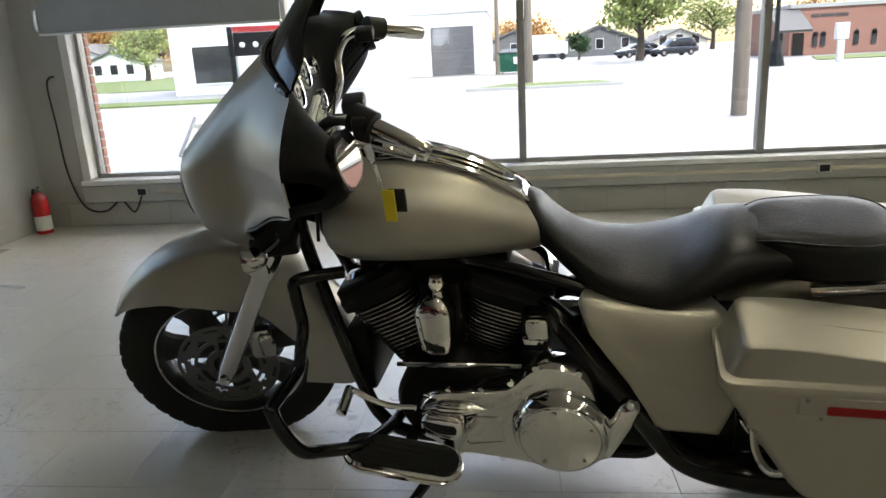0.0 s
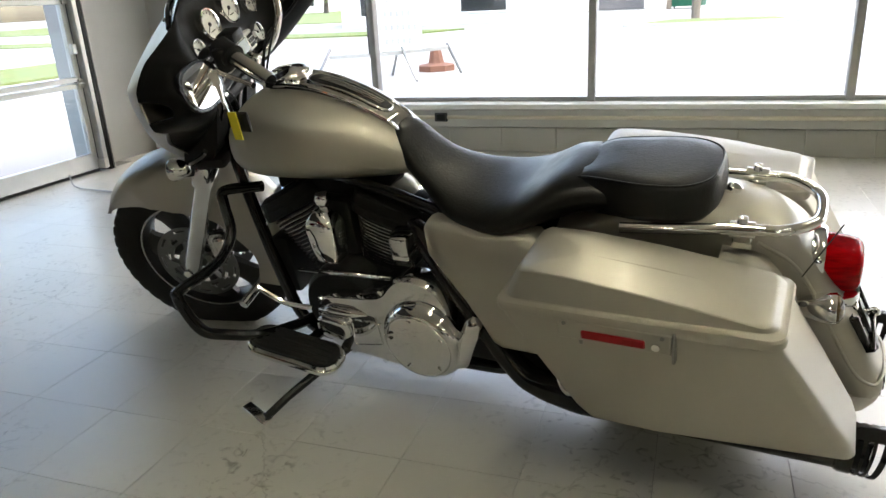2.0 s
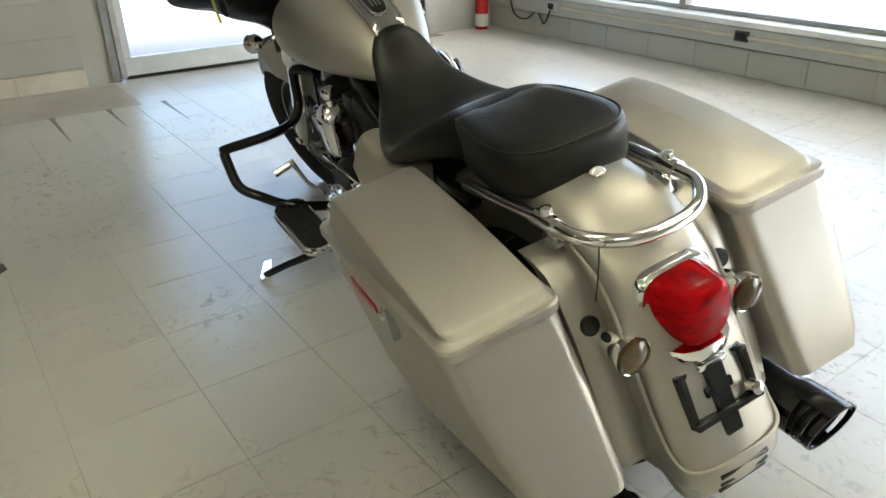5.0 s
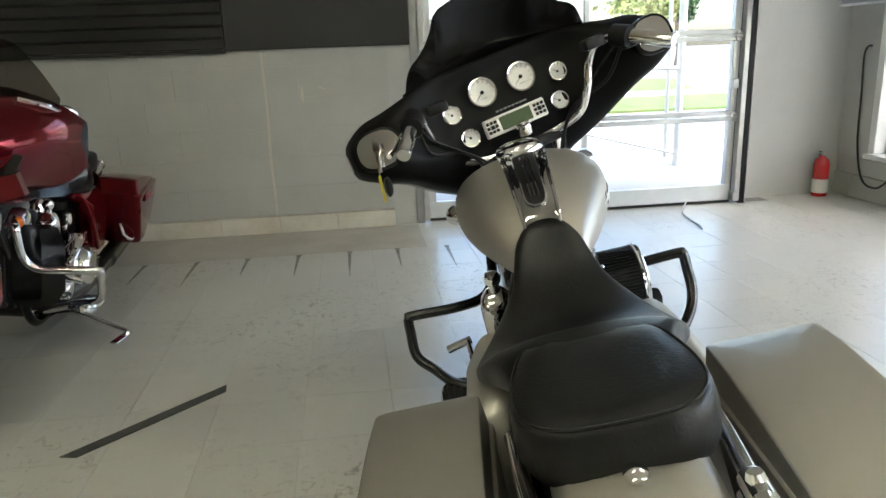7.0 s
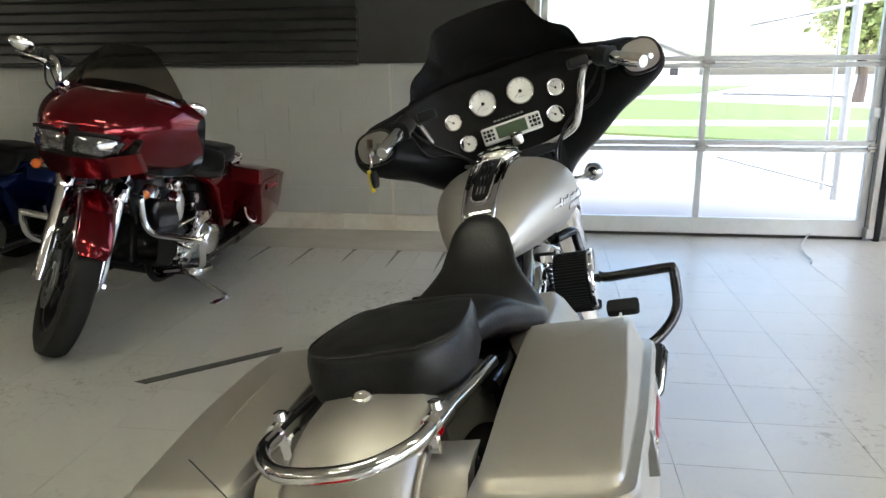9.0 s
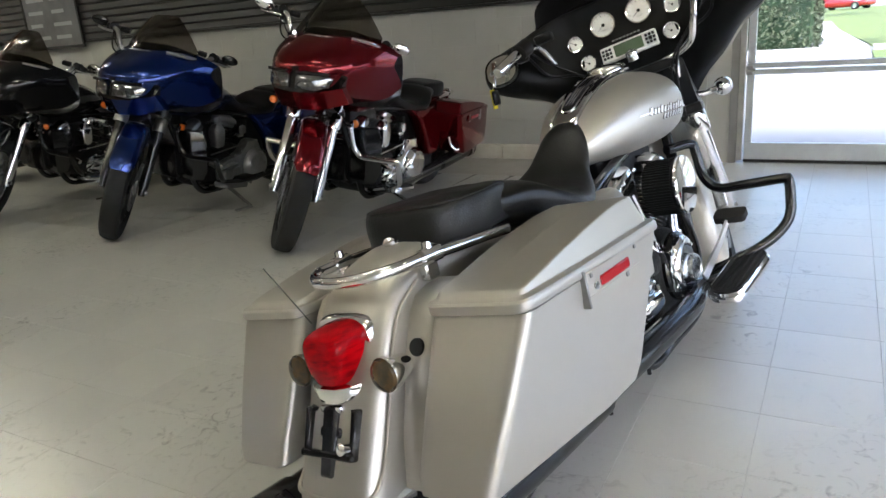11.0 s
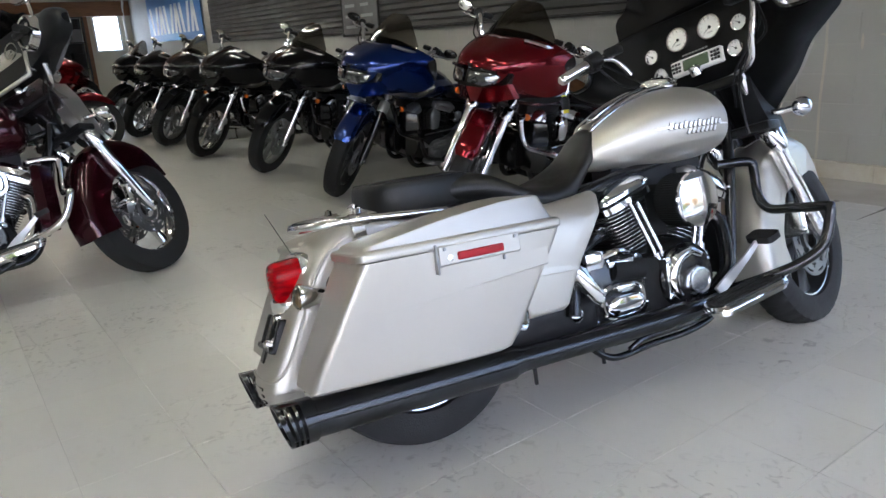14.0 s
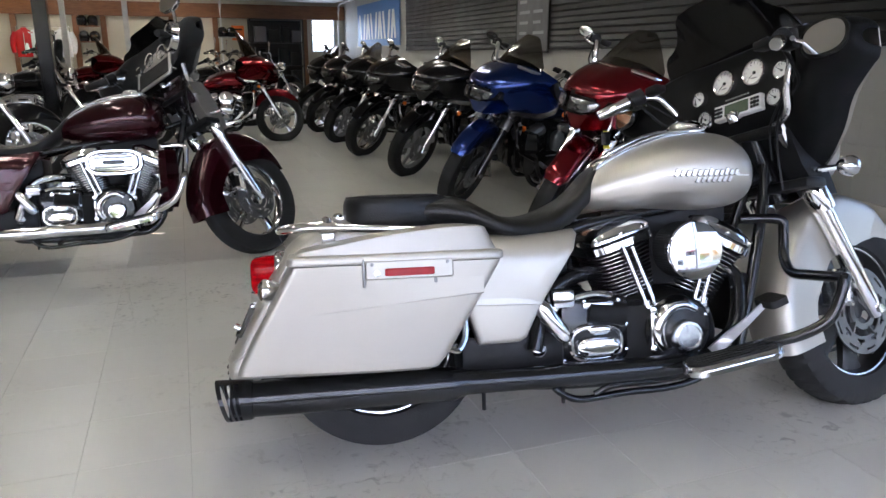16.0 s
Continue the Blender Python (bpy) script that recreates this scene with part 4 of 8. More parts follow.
    for nm, (a, b) in (("rear_cylinder", cyl_r), ("front_cylinder", cyl_f)):
        cy = P(nm, fin_stack(a, b, 0.118, 0.110, nf, fine), WRINKLE, eng, "black finned cylinder")
        P("fin_edge", fin_stack(a, b, 0.118, 0.110, nf, fine, True), ALLOY, eng, "machined fin edges")
        a, b = Vector(a), Vector(b)
        u = (b - a).normalized()
        rings = []
        fwd = V(0, 1, 0).cross(u)
        for h, w, l in ((0, 0.116, 0.104), (0.004, 0.128, 0.116), (0.026, 0.128, 0.116), (0.029, 0.116, 0.104), (0.034, 0.116, 0.104), (0.037, 0.127, 0.115), (0.056, 0.124, 0.111), (0.066, 0.116, 0.100), (0.072, 0.104, 0.088), (0.078, 0.098, 0.082), (0.084, 0.084, 0.066), (0.088, 0.05, 0.04)):
            o = b + u * h
            rings.append([o + fwd * (l * math.copysign(abs(math.cos(q)) ** 0.45, math.cos(q))) + V(0, 1, 0) * (w * (0.8 if fine else 1) * math.copysign(abs(math.sin(q)) ** 0.45, math.sin(q)) - (0.026 if fine else 0))
                          for q in (2 * math.pi * k / 24 for k in range(24))])
        P("rocker_cover", loft(rings), trim, eng, "chrome rocker cover")
        if fine:
            for k in (-0.085, 0.0, 0.085):
                P("rocker_bolt", lathe([(0, 0), (0.007, 0), (0.007, 0.006), (0.003, 0.009), (0, 0.009)], b + fwd * k + u * 0.048 + V(0, -0.125, 0), (0, -1, 0.3), 8), trim, eng)
            P("rocker_base", loft([[b + u * h + fwd * (k * 0.119 * c_(math.cos(q), 4.4)) + V(0, k * 0.122 * c_(math.sin(q), 4.4), 0) for q in (2 * math.pi * i / 24 for i in range(24))] for h, k in ((0, 0.93), (0.004, 1.0), (0.030, 1.0), (0.036, 0.96), (0.060, 0.94), (0.07, 0.8))]), WRINKLE, eng, "black rocker box base")
        for dx in (-0.014, 0.016):
            p0, p1 = (V(1.078, -0.150, 0.385), V(1.142, -0.132, 0.575)) if nm[0] == "f" else (V(0.921, -0.150, 0.385), V(0.852, -0.132, 0.575))
            P("pushrod_tube", join(tube([p0 + V(dx, 0, 0), p1 + V(dx, 0, 0)], 0.0078, 10, smooth=False), lathe([(0, 0), (0.016, 0), (0.016, 0.018), (0, 0.02)], p0 + V(dx, 0, 0), p1 - p0, 10)), trim, eng)
    for x in (0.922, 1.078):
        P("lifter_block", join(box(x - 0.034, x + 0.034, -0.168, -0.11, 0.352, 0.376, 0.008, 2), box(x - 0.026, x + 0.026, -0.165, -0.12, 0.372, 0.392, 0.006, 2)), trim, eng)
    P("cam_cover", lathe([(0, 0), (0.108, 0.0), (0.11, 0.012), (0.098, 0.024), (0.0, 0.028)], (0.995, -0.17, 0.312), (0, -1, 0), 36), BLACK, eng, "gloss black cam cover")
    P("timer_cover", lathe([(0.0, 0.040), (0.034, 0.0395), (0.037, 0.042), (0.043, 0.041), (0.047, 0.033), (0.048, 0.0)], (1.006, -0.190, 0.298), (0, -1, 0), 36), ALLOY if detail else trim, eng, "round brushed timer cover", smooth=25)
    P("cam_arc", tube([(0.995 + 0.078 * math.cos(radians(a)), -0.197, 0.315 + 0.078 * math.sin(radians(a))) for a in (50, 80, 105, 130, 155, 180, 205, 225)], [0.012, 0.019, 0.023, 0.022, 0.016], 12, 3), trim, eng)
    P("cam_bracket", join(box(0.893, 0.907, -0.205, -0.165, 0.257, 0.385, 0.005, 2), *[lathe([(0, 0), (0.011, 0), (0.011, 0.008), (0, 0.011)], (0.90, -0.2, z), (0, -1, 0), 12) for z in (0.262, 0.38)]), trim, eng)
    P("transmission_case", join(box(0.61, 0.84, -0.178, -0.10, 0.215, 0.43, 0.03, 2)), BLACK, eng)
    ovalring = lambda hw, hh, y, cx=0.722, cz=0.290: [V(cx + hw * math.copysign(abs(math.cos(q)) ** 0.7, math.cos(q)), y, cz + hh * math.copysign(abs(math.sin(q)) ** 0.7, math.sin(q))) for q in (2 * math.pi * k / 32 for k in range(32))]
    tc = P("transmission_cover", loft([ovalring(0.088, 0.058, -0.17), ovalring(0.088, 0.058, -0.188), ovalring(0.083, 0.053, -0.194), ovalring(0.078, 0.048, -0.194), ovalring(0.074, 0.044, -0.186), ovalring(0.02, 0.01, -0.186)]), trim, eng, "polished transmission side cover")
    P("cover_inset", loft([ovalring(0.074, 0.044, -0.185), ovalring(0.072, 0.042, -0.188), ovalring(0.01, 0.01, -0.188)]), BLACK, tc)
    P("cover_boss", loft([ovalring(0.070, 0.032, -0.186, 0.726, 0.278), ovalring(0.068, 0.030, -0.202, 0.726, 0.278), ovalring(0.060, 0.023, -0.209, 0.726, 0.278), ovalring(0.052, 0.010, -0.210, 0.726, 0.278)]), trim, tc)
    P("cover_boss", loft([ovalring(0.036, 0.014, -0.186, 0.73, 0.330), ovalring(0.035, 0.013, -0.200, 0.73, 0.330), ovalring(0.026, 0.007, -0.204, 0.73, 0.330)]), trim, tc)
    P("starter", tube([(0.82, -0.165, 0.37), (0.70, -0.165, 0.385)], 0.036, 16, smooth=False), WRINKLE, eng)
    P("clutch_actuator", join(tube([(0.613, -0.215, 0.312), (0.60, -0.215, 0.33), (0.545, -0.215, 0.408), (0.532, -0.215, 0.424)], [0.019, 0.027, 0.027, 0.020], 16, smooth=False), box(0.575, 0.645, -0.222, -0.16, 0.405, 0.462, 0.012, 2),
                              tube([(0.62, -0.19, 0.43), (0.58, -0.2, 0.40)], 0.014, 10, smooth=False)), trim, eng)
    P("linkage", join(box(0.68, 0.78, -0.19, -0.15, 0.395, 0.415, 0.006, 2), tube([(0.66, -0.17, 0.43), (0.72, -0.175, 0.44), (0.78, -0.165, 0.43)], 0.010, 8)), trim, eng)
    P("pivot_cap", lathe([(0, 0), (0.022, 0), (0.022, 0.012), (0.014, 0.02), (0, 0.022)], (0.536, -0.188, 0.282), (0, -1, 0), 18), trim, eng)
    bolts = [lathe([(0, 0), (0.007, 0), (0.006, 0.006), (0, 0.008)], (0.995 + 0.094 * math.cos(a), -0.193, 0.312 + 0.094 * math.sin(a)), (0, -1, 0), 6) for a in (0.5, 1.9, 3.1, 4.2, 5.4)]
    bolts += [lathe([(0, 0), (0.007, 0), (0.006, 0.006), (0, 0.008)], (0.72 + dx, -0.17, 0.29 + dz), (0, -1, 0), 6) for dx, dz in ((-0.07, 0.085), (0.07, 0.085), (-0.095, -0.055), (0.105, -0.03), (0.105, 0.05), (0.08, 0.125), (0.02, 0.118), (-0.03, 0.125))]
    for q in bolts:
        P("bolt", q, trim, eng)
    # air cleaner
    if style == "batwing" and detail or style == "shark":
        AC = (1.02, -0.10, 0.56)
        ac = P("air_filter", lathe([(0, 0.03), (0.084, 0.03), (0.084, 0.125), (0, 0.125)], AC, (0.04, -1, 0), 72), SATIN, lab="pleated black round air filter")
        pl = [beam((AC[0] + 0.085 * math.cos(a), -0.135, AC[2] + 0.085 * math.sin(a)), (AC[0] + 0.085 * math.cos(a) - 0.0, -0.222, AC[2] + 0.085 * math.sin(a)), 0.004, 0.004, 0) for a in (2 * math.pi * k / 60 for k in range(60 if detail else 20))]
        P("pleats", join(*pl), WRINKLE, ac)
        P("filter_cover", lathe([(0.0, 0.126), (0.088, 0.126), (0.0905, 0.13), (0.0905, 0.136), (0.087, 0.140), (0.06, 0.1435), (0.0, 0.1455)], AC, (0.04, -1, 0), 64), trim, ac, "flat polished cover", smooth=25)
    else:
        AC = (1.01, -0.14, 0.565)
        ovl = lambda w, h, y, p=3.2: [V(AC[0] + w * c_(math.cos(q), p), y, AC[2] + h * c_(math.sin(q), p)) for q in (2 * math.pi * k / 36 for k in range(36))]
        ac = P("air_filter", loft([ovl(0.135, 0.062, -0.09), ovl(0.150, 0.074, -0.10), ovl(0.150, 0.074, -0.150), ovl(0.143, 0.068, -0.158), ovl(0.132, 0.058, -0.158), ovl(0.128, 0.055, -0.176), ovl(0.120, 0.049, -0.184), ovl(0.05, 0.02, -0.186)]), trim, lab="chrome oval air filter cover", smooth=28)
        for s in (-1, 1):
            P("filter_band", join(*[box(AC[0] - w, AC[0] + w, -0.1885, -0.183, AC[2] + s * z - 0.005, AC[2] + s * z + 0.005, 0.002) for z, w in ((0.026, 0.095), (0.040, 0.075))]), GREYALLOY, ac)
        P("filter_slot", loft([ovl(0.058, 0.013, -0.183), ovl(0.057, 0.012, -0.189), ovl(0.01, 0.004, -0.1895)]), BLACK, ac)
    # primary drive on the left
    edge = [(1.058, 0.345), (1.023, 0.37), (0.942, 0.38), (0.862, 0.39), (0.821, 0.408), (0.785, 0.447), (0.745, 0.472), (0.69, 0.47), (0.642, 0.444), (0.612, 0.376), (0.604, 0.308), (0.628, 0.222), (0.682, 0.168), (0.742, 0.153),
            (0.814, 0.165), (0.901, 0.173), (0.991, 0.182), (1.045, 0.204), (1.072, 0.262), (1.074, 0.315)]
    outline = [(p.x, p.z) for p in spline([(x, 0, z) for x, z in edge + edge[:1]], 3)[:-1]]
    cen = V(0.80, 0, 0.30)
    prim = P("primary_cover", loft([[cen + (V(x, 0, z) - cen) * k + V(0, y, 0) for x, z in outline] for y, k in ((0.15, 0.98), (0.155, 1.0), (0.20, 1.0), (0.212, 0.985), (0.222, 0.95), (0.2235, 0.90))]), trim, lab="chrome primary drive cover")
    P("clutch_cover", lathe([(0.124, 0.0), (0.123, 0.008), (0.118, 0.022), (0.110, 0.034), (0.103, 0.042), (0.101, 0.043), (0.099, 0.039), (0.096, 0.044), (0.090, 0.047), (0, 0.049)], (0.706, 0.220, 0.287), (0, 1, 0), 52), trim, prim, "round domed chrome cover", smooth=28)
    P("stator_cover", loft([[V(1.008, 0.222 + h, 0.272) + V(0.056 * k * c_(math.cos(q), 2.8), 0, 0.040 * k * c_(math.sin(q), 2.8)) for q in (2 * math.pi * i / 28 for i in range(28))] for k, h in ((1.06, 0), (1.0, 0.014), (0.9, 0.022), (0.7, 0.026), (0.2, 0.028))]), trim, prim)
    P("cover_rib", tube([(1.05, 0.222, 0.322), (1.0, 0.230, 0.332), (0.94, 0.230, 0.334), (0.885, 0.222, 0.330)], [0.006, 0.017, 0.016, 0.004], 12, 5), trim, prim)
    panel_ring = lambda k, y: [V(0.90 + (x - 0.90) * k, y, 0.262 + (z - 0.262) * k) for x, z in ((0.85, 0.232), (0.944, 0.212), (0.952, 0.222), (0.946, 0.298), (0.935, 0.306), (0.862, 0.310), (0.853, 0.302))]
    P("cover_panel", loft([panel_ring(1.0, 0.222), panel_ring(0.98, 0.2275), panel_ring(0.92, 0.2275), panel_ring(0.9, 0.2245), panel_ring(0.1, 0.2245)]), trim, prim, smooth=20)
    bl = [lathe([(0, 0), (0.009, 0), (0.008, 0.010), (0, 0.012)], (x, 0.212, z), (0, 1, 0), 8) for x, z in ((1.045, 0.357), (0.985, 0.378), (0.90, 0.389), (0.825, 0.413), (0.763, 0.462), (0.662, 0.455), (0.609, 0.34), (0.655, 0.187), (0.742, 0.155), (0.86, 0.170), (0.97, 0.181))]
    bl += [lathe([(0, 0), (0.007, 0), (0.006, 0.006), (0, 0.008)], (0.706 + 0.084 * math.cos(radians(a)), 0.266, 0.287 + 0.084 * math.sin(radians(a))), (0, 1, 0), 6) for a in (10, 82, 154, 226, 298)]
    for q in bl:
        P("bolt", q, trim, prim)
    if detail:
        P("end_cover", tube([(0.617, 0.205, 0.205), (0.607, 0.215, 0.228), (0.575, 0.222, 0.30), (0.545, 0.222, 0.365), (0.538, 0.215, 0.388)], [0.012, 0.026, 0.027, 0.026, 0.012], 16, 5), trim, prim, "rounded chrome end cover")
    P("regulator", box(1.225, 1.29, -0.105, 0.105, 0.27, 0.47, 0.012, 2), SATIN)
    P("under_tray", box(0.30, 0.62, -0.19, 0.19, 0.215, 0.335, 0.02, 2), SATIN)
    P("wiring_block", join(box(0.84, 1.24, -0.055, 0.055, 0.60, 0.705, 0.015, 2), box(0.96, 1.07, -0.06, 0.10, 0.44, 0.62, 0.015, 2)), SATIN)
    HX, HY = 1.013, 0.150
    P("horn_cover", join(loft([[V(HX + w * c_(math.cos(q), 3.4), HY + d * c_(math.sin(q), 3.4) + (0.008 if math.sin(q) > 0 else 0), z) for q in (2 * math.pi * i / 28 for i in range(28))]
                              for z, w, d in ((0.458, 0.020, 0.014), (0.463, 0.036, 0.030), (0.475, 0.041, 0.036), (0.52, 0.047, 0.040), (0.562, 0.050, 0.041), (0.582, 0.048, 0.039), (0.598, 0.040, 0.034), (0.612, 0.026, 0.024), (0.62, 0.016, 0.016))]),
                         lathe([(0, -0.03), (0.016, -0.028), (0.014, -0.012), (0.022, 0.0), (0.024, 0.012), (0.017, 0.026), (0, 0.03)], (HX - 0.012, HY, 0.642), (0, 0, 1), 16)), trim, lab="chrome horn cover")
    P("shift_rod", tube([(1.12, 0.19, 0.43), (0.80, 0.19, 0.445)], 0.006, 8, smooth=False), trim)
    P("side_case", box(0.735, 0.80, 0.10, 0.165, 0.47, 0.575, 0.012, 2), BLACK)
    P("coil_cover", join(box(0.732, 0.79, 0.12, 0.185, 0.512, 0.572, 0.012, 2), box(0.745, 0.80, 0.11, 0.17, 0.49, 0.515, 0.006)), trim)
    # exhaust
    for s in (-1, 1):
        back = [(0.28, s * 0.232, 0.212), (0.20, s * 0.228, 0.209), (-0.30, s * 0.214, 0.207)]
        if s < 0 or not detail:
            way, rr = [(1.10, s * 0.19, 0.215), (0.9, s * 0.235, 0.213), (0.6, s * 0.24, 0.211), (0.35, s * 0.235, 0.211)] + back, [0.028, 0.034, 0.034, 0.034, 0.036, 0.048, 0.0495, 0.0495]
        else:
            # the crossover comes down behind the primary cover
            way, rr = [(0.76, s * 0.09, 0.57), (0.71, s * 0.125, 0.54), (0.632, s * 0.158, 0.45), (0.537, s * 0.185, 0.35), (0.455, s * 0.205, 0.25), (0.39, s * 0.22, 0.212)] + back, [0.026, 0.031, 0.033, 0.034, 0.034, 0.036, 0.048, 0.0495, 0.0495]
        ex = P("exhaust", tube(way, rr, 24 if detail else 12, 5), pipe_mat, lab="long exhaust pipe")
        tip = P("exhaust_tip", slotted_tip(V(-0.299, s * 0.214, 0.207), 0.052, 0.078), pipe_mat if detail else trim, ex, "slash-cut tip with slots")
        P("tip_liner", lathe([(0.046, 0.0), (0.046, -0.052), (0.0, -0.052)], (-0.352, s * 0.2125, 0.207), (-1, 0, 0), 24), SATIN, tip)
        P("tip_collar", lathe([(0.049, 0), (0.054, 0.002), (0.054, 0.010), (0.049, 0.012)], (-0.292, s * 0.2142, 0.207), (-1, 0, 0), 28), pipe_mat, ex)
    P("header_pipe", tube([(1.19, -0.06, 0.50), (1.245, -0.10, 0.45), (1.205, -0.15, 0.30), (1.08, -0.18, 0.225)], 0.024, 12), BLACK if detail else pipe_mat)
    P("header_pipe", tube([(0.77, -0.07, 0.49), (0.70, -0.13, 0.495), (0.62, -0.16, 0.475), (0.56, -0.17, 0.40), (0.52, -0.2, 0.28)], 0.024, 12), BLACK if detail else pipe_mat)
    P("lower_rail", tube([(1.10, -0.20, 0.185), (1.035, -0.205, 0.155), (0.94, -0.205, 0.138), (0.80, -0.205, 0.134), (0.67, -0.205, 0.124), (0.615, -0.203, 0.138), (0.58, -0.2, 0.165)], 0.011, 10), BLACK)
    P("lower_rail", tube([(1.02, -0.215, 0.175), (0.90, -0.22, 0.166), (0.76, -0.22, 0.162), (0.70, -0.215, 0.140)], 0.010, 8), BLACK)
    for x in (0.36, 0.605):
        P("hanger_stud", tube([(x, -0.205, 0.18), (x, -0.205, 0.118)], 0.006, 8, smooth=False), BLACK)
    # tank and console
    rows = lerp_rows([(0.732, 0.045, 0.772, 0.718), (0.76, 0.085, 0.80, 0.697), (0.85, 0.128, 0.858, 0.685), (0.95, 0.168, 0.902, 0.679), (1.05, 0.197, 0.927, 0.677), (1.15, 0.210, 0.934, 0.678),
                      (1.215, 0.202, 0.922, 0.683), (1.262, 0.170, 0.885, 0.697), (1.288, 0.10, 0.84, 0.735)], 40 if detail else 18)
    tank = P("fuel_tank", loft([oval(*r, p=2.35, n=40 if detail else 22) for r in rows]), paint)
    top = lambda x: float(np.interp(x, [0.732, 0.76, 0.85, 0.95, 1.05, 1.15, 1.21], [0.772, 0.80, 0.858, 0.902, 0.927, 0.934, 0.922]))
    crow = [(x, w, top(x) + (0.002 if x < 0.79 else 0.015), top(x) - 0.02) for x, w in ((0.780, 0.038), (0.800, 0.042), (0.82, 0.0435), (0.90, 0.048), (1.0, 0.053), (1.08, 0.058), (1.16, 0.063))]
    con = P("console", loft([oval(*r, p=4.5, n=24) for r in lerp_rows(crow, 20)]), DARKCHROME, lab="chrome tank console")
    for s in (-1, 1):
        P("console_edge", tube([(x, s * (w + 0.001), t - 0.004) for x, w, t, _ in crow], 0.0042, 8, 4), trim, con)
    vent = [(x, 0.027 * k, top(x) + 0.019, top(x) + 0.01) for x, k in ((0.825, 0.3), (0.832, 0.75), (0.85, 0.92), (0.90, 0.96), (0.98, 1.05), (1.035, 1.1), (1.052, 0.95), (1.060, 0.4))]
    rim = [V(x, y, top(x) + 0.0165) for x, y in [(0.825, 0.010), (0.835, 0.021), (0.86, 0.026), (0.94, 0.028), (1.035, 0.031), (1.055, 0.027), (1.066, 0.012)]]
    P("vent_rim", tube(rim + [V(p.x, -p.y, p.z) for p in rim[::-1]] + [rim[0]], 0.0032, 8, 4), trim, con)
    P("console_vent", loft([oval(*r, p=3.5, n=16) for r in vent]), SATIN, con, "black inset vent")
    P("vent_rib", join(*[tube([(x, y, top(x) + 0.0205) for x in (0.845, 0.92, 0.98, 1.03)], 0.0023, 6, 3) for y in (-0.010, 0, 0.010)]), trim, con)
    P("fuel_cap", lathe([(0, -0.01), (0.064, -0.01), (0.066, 0.008), (0.060, 0.018), (0.035, 0.028), (0, 0.031)], (1.135, 0, top(1.135) + 0.012), (0.02, 0, 1), 36), trim, con, "round chrome fuel cap")
    for s in (-1, 1):
        # raised maker's badge, as plain bars
        if not detail or s > 0:
            continue
        # two rows of slanted strokes over a long thin flourish
        bd = [beam((1.0 + 0.016 * k, 0, 0.784), (1.006 + 0.016 * k, 0, 0.802 + 0.006 * (k % 3 == 0)), 0.005, 0.0085, 0.001) for k in range(12)]
        bd += [beam((1.06 + 0.016 * k, 0, 0.760), (1.066 + 0.016 * k, 0, 0.778), 0.005, 0.0085, 0.001) for k in range(7)]
        bd += [beam((0.955, 0, 0.790), (1.01, 0, 0.793), 0.005, 0.006, 0.001), beam((1.18, 0, 0.783), (1.225, 0, 0.781), 0.005, 0.006, 0.001), beam((0.99, 0, 0.7925), (1.19, 0, 0.789), 0.004, 0.004, 0.001)]
        dark = [beam((0.998 + 0.016 * k, 0, 0.7825), (1.0065 + 0.016 * k, 0, 0.804 + 0.006 * (k % 3 == 0)), 0.003, 0.0095, 0.001) for k in range(12)] + [beam((1.058 + 0.016 * k, 0, 0.7585), (1.0665 + 0.016 * k, 0, 0.7785), 0.003, 0.0095, 0.001) for k in range(7)]
        b = P("badge", join(*bd), BADGE, tank, "raised bright metal badge")
        bb = P("badge_backing", join(*dark), SATIN, tank, "dark badge outline")
        # bent to the tank's side
        rx, rw, rt, rb = zip(*rows)
        for o, out in ((b, 0.0030), (bb, 0.0012)):
            o.data.transform(Matrix.Translation((1.098, 0, 0.784)) @ Matrix.Diagonal((1.05, 1, 0.85, 1)) @ Matrix.Translation((-1.1, 0, -0.78)))
            for v in o.data.vertices:
                w, zt, zb = (float(np.interp(v.co.x, rx, q)) for q in (rw, rt, rb))
                h = min(0.98, abs((v.co.z - (zt + zb) / 2) / ((zt - zb) / 2)))
                v.co.y = s * (w * (1 - h ** 2.35) ** (1 / 2.35) + out) + 0.6 * v.co.y
    # seat
    srow = [(0.810, 0.020, 0.815, 0.76), (0.798, 0.050, 0.832, 0.735), (0.768, 0.076, 0.815, 0.71), (0.735, 0.090, 0.777, 0.685), (0.69, 0.108, 0.736, 0.645), (0.62, 0.15, 0.698, 0.605), (0.54, 0.185, 0.678, 0.598), (0.46, 0.203, 0.684, 0.603), (0.405, 0.195, 0.708, 0.618),
            (0.345, 0.172, 0.742, 0.635), (0.285, 0.15, 0.752, 0.652), (0.22, 0.13, 0.745, 0.664), (0.15, 0.10, 0.735, 0.67)]
    seat = P("seat", loft([oval(*r, p=2.7, n=40 if detail else 22) for r in lerp_rows(srow, 60 if detail else 26)]), LEATHER, lab="black vinyl rider seat with a pillion pad")

    def pad_ring(k, z, drop=0.0):
        out = []
        for q in range(48 if detail else 24):
            a = 2 * math.pi * q / (48 if detail else 24)
            cx, sy = math.cos(a), math.sin(a)
            x = 0.16 + (0.20 if cx > 0 else 0.178) * k * math.copysign(abs(cx) ** 0.62, cx)
            w = float(np.interp(x, [-0.02, 0.06, 0.14, 0.25, 0.36], [0.142, 0.146, 0.142, 0.122, 0.098])) * k
            out.append(V(x, w * math.copysign(abs(sy) ** 0.62, sy), z - max(0.0, x - 0.24) ** 2 * 4.5 * drop))
        return out
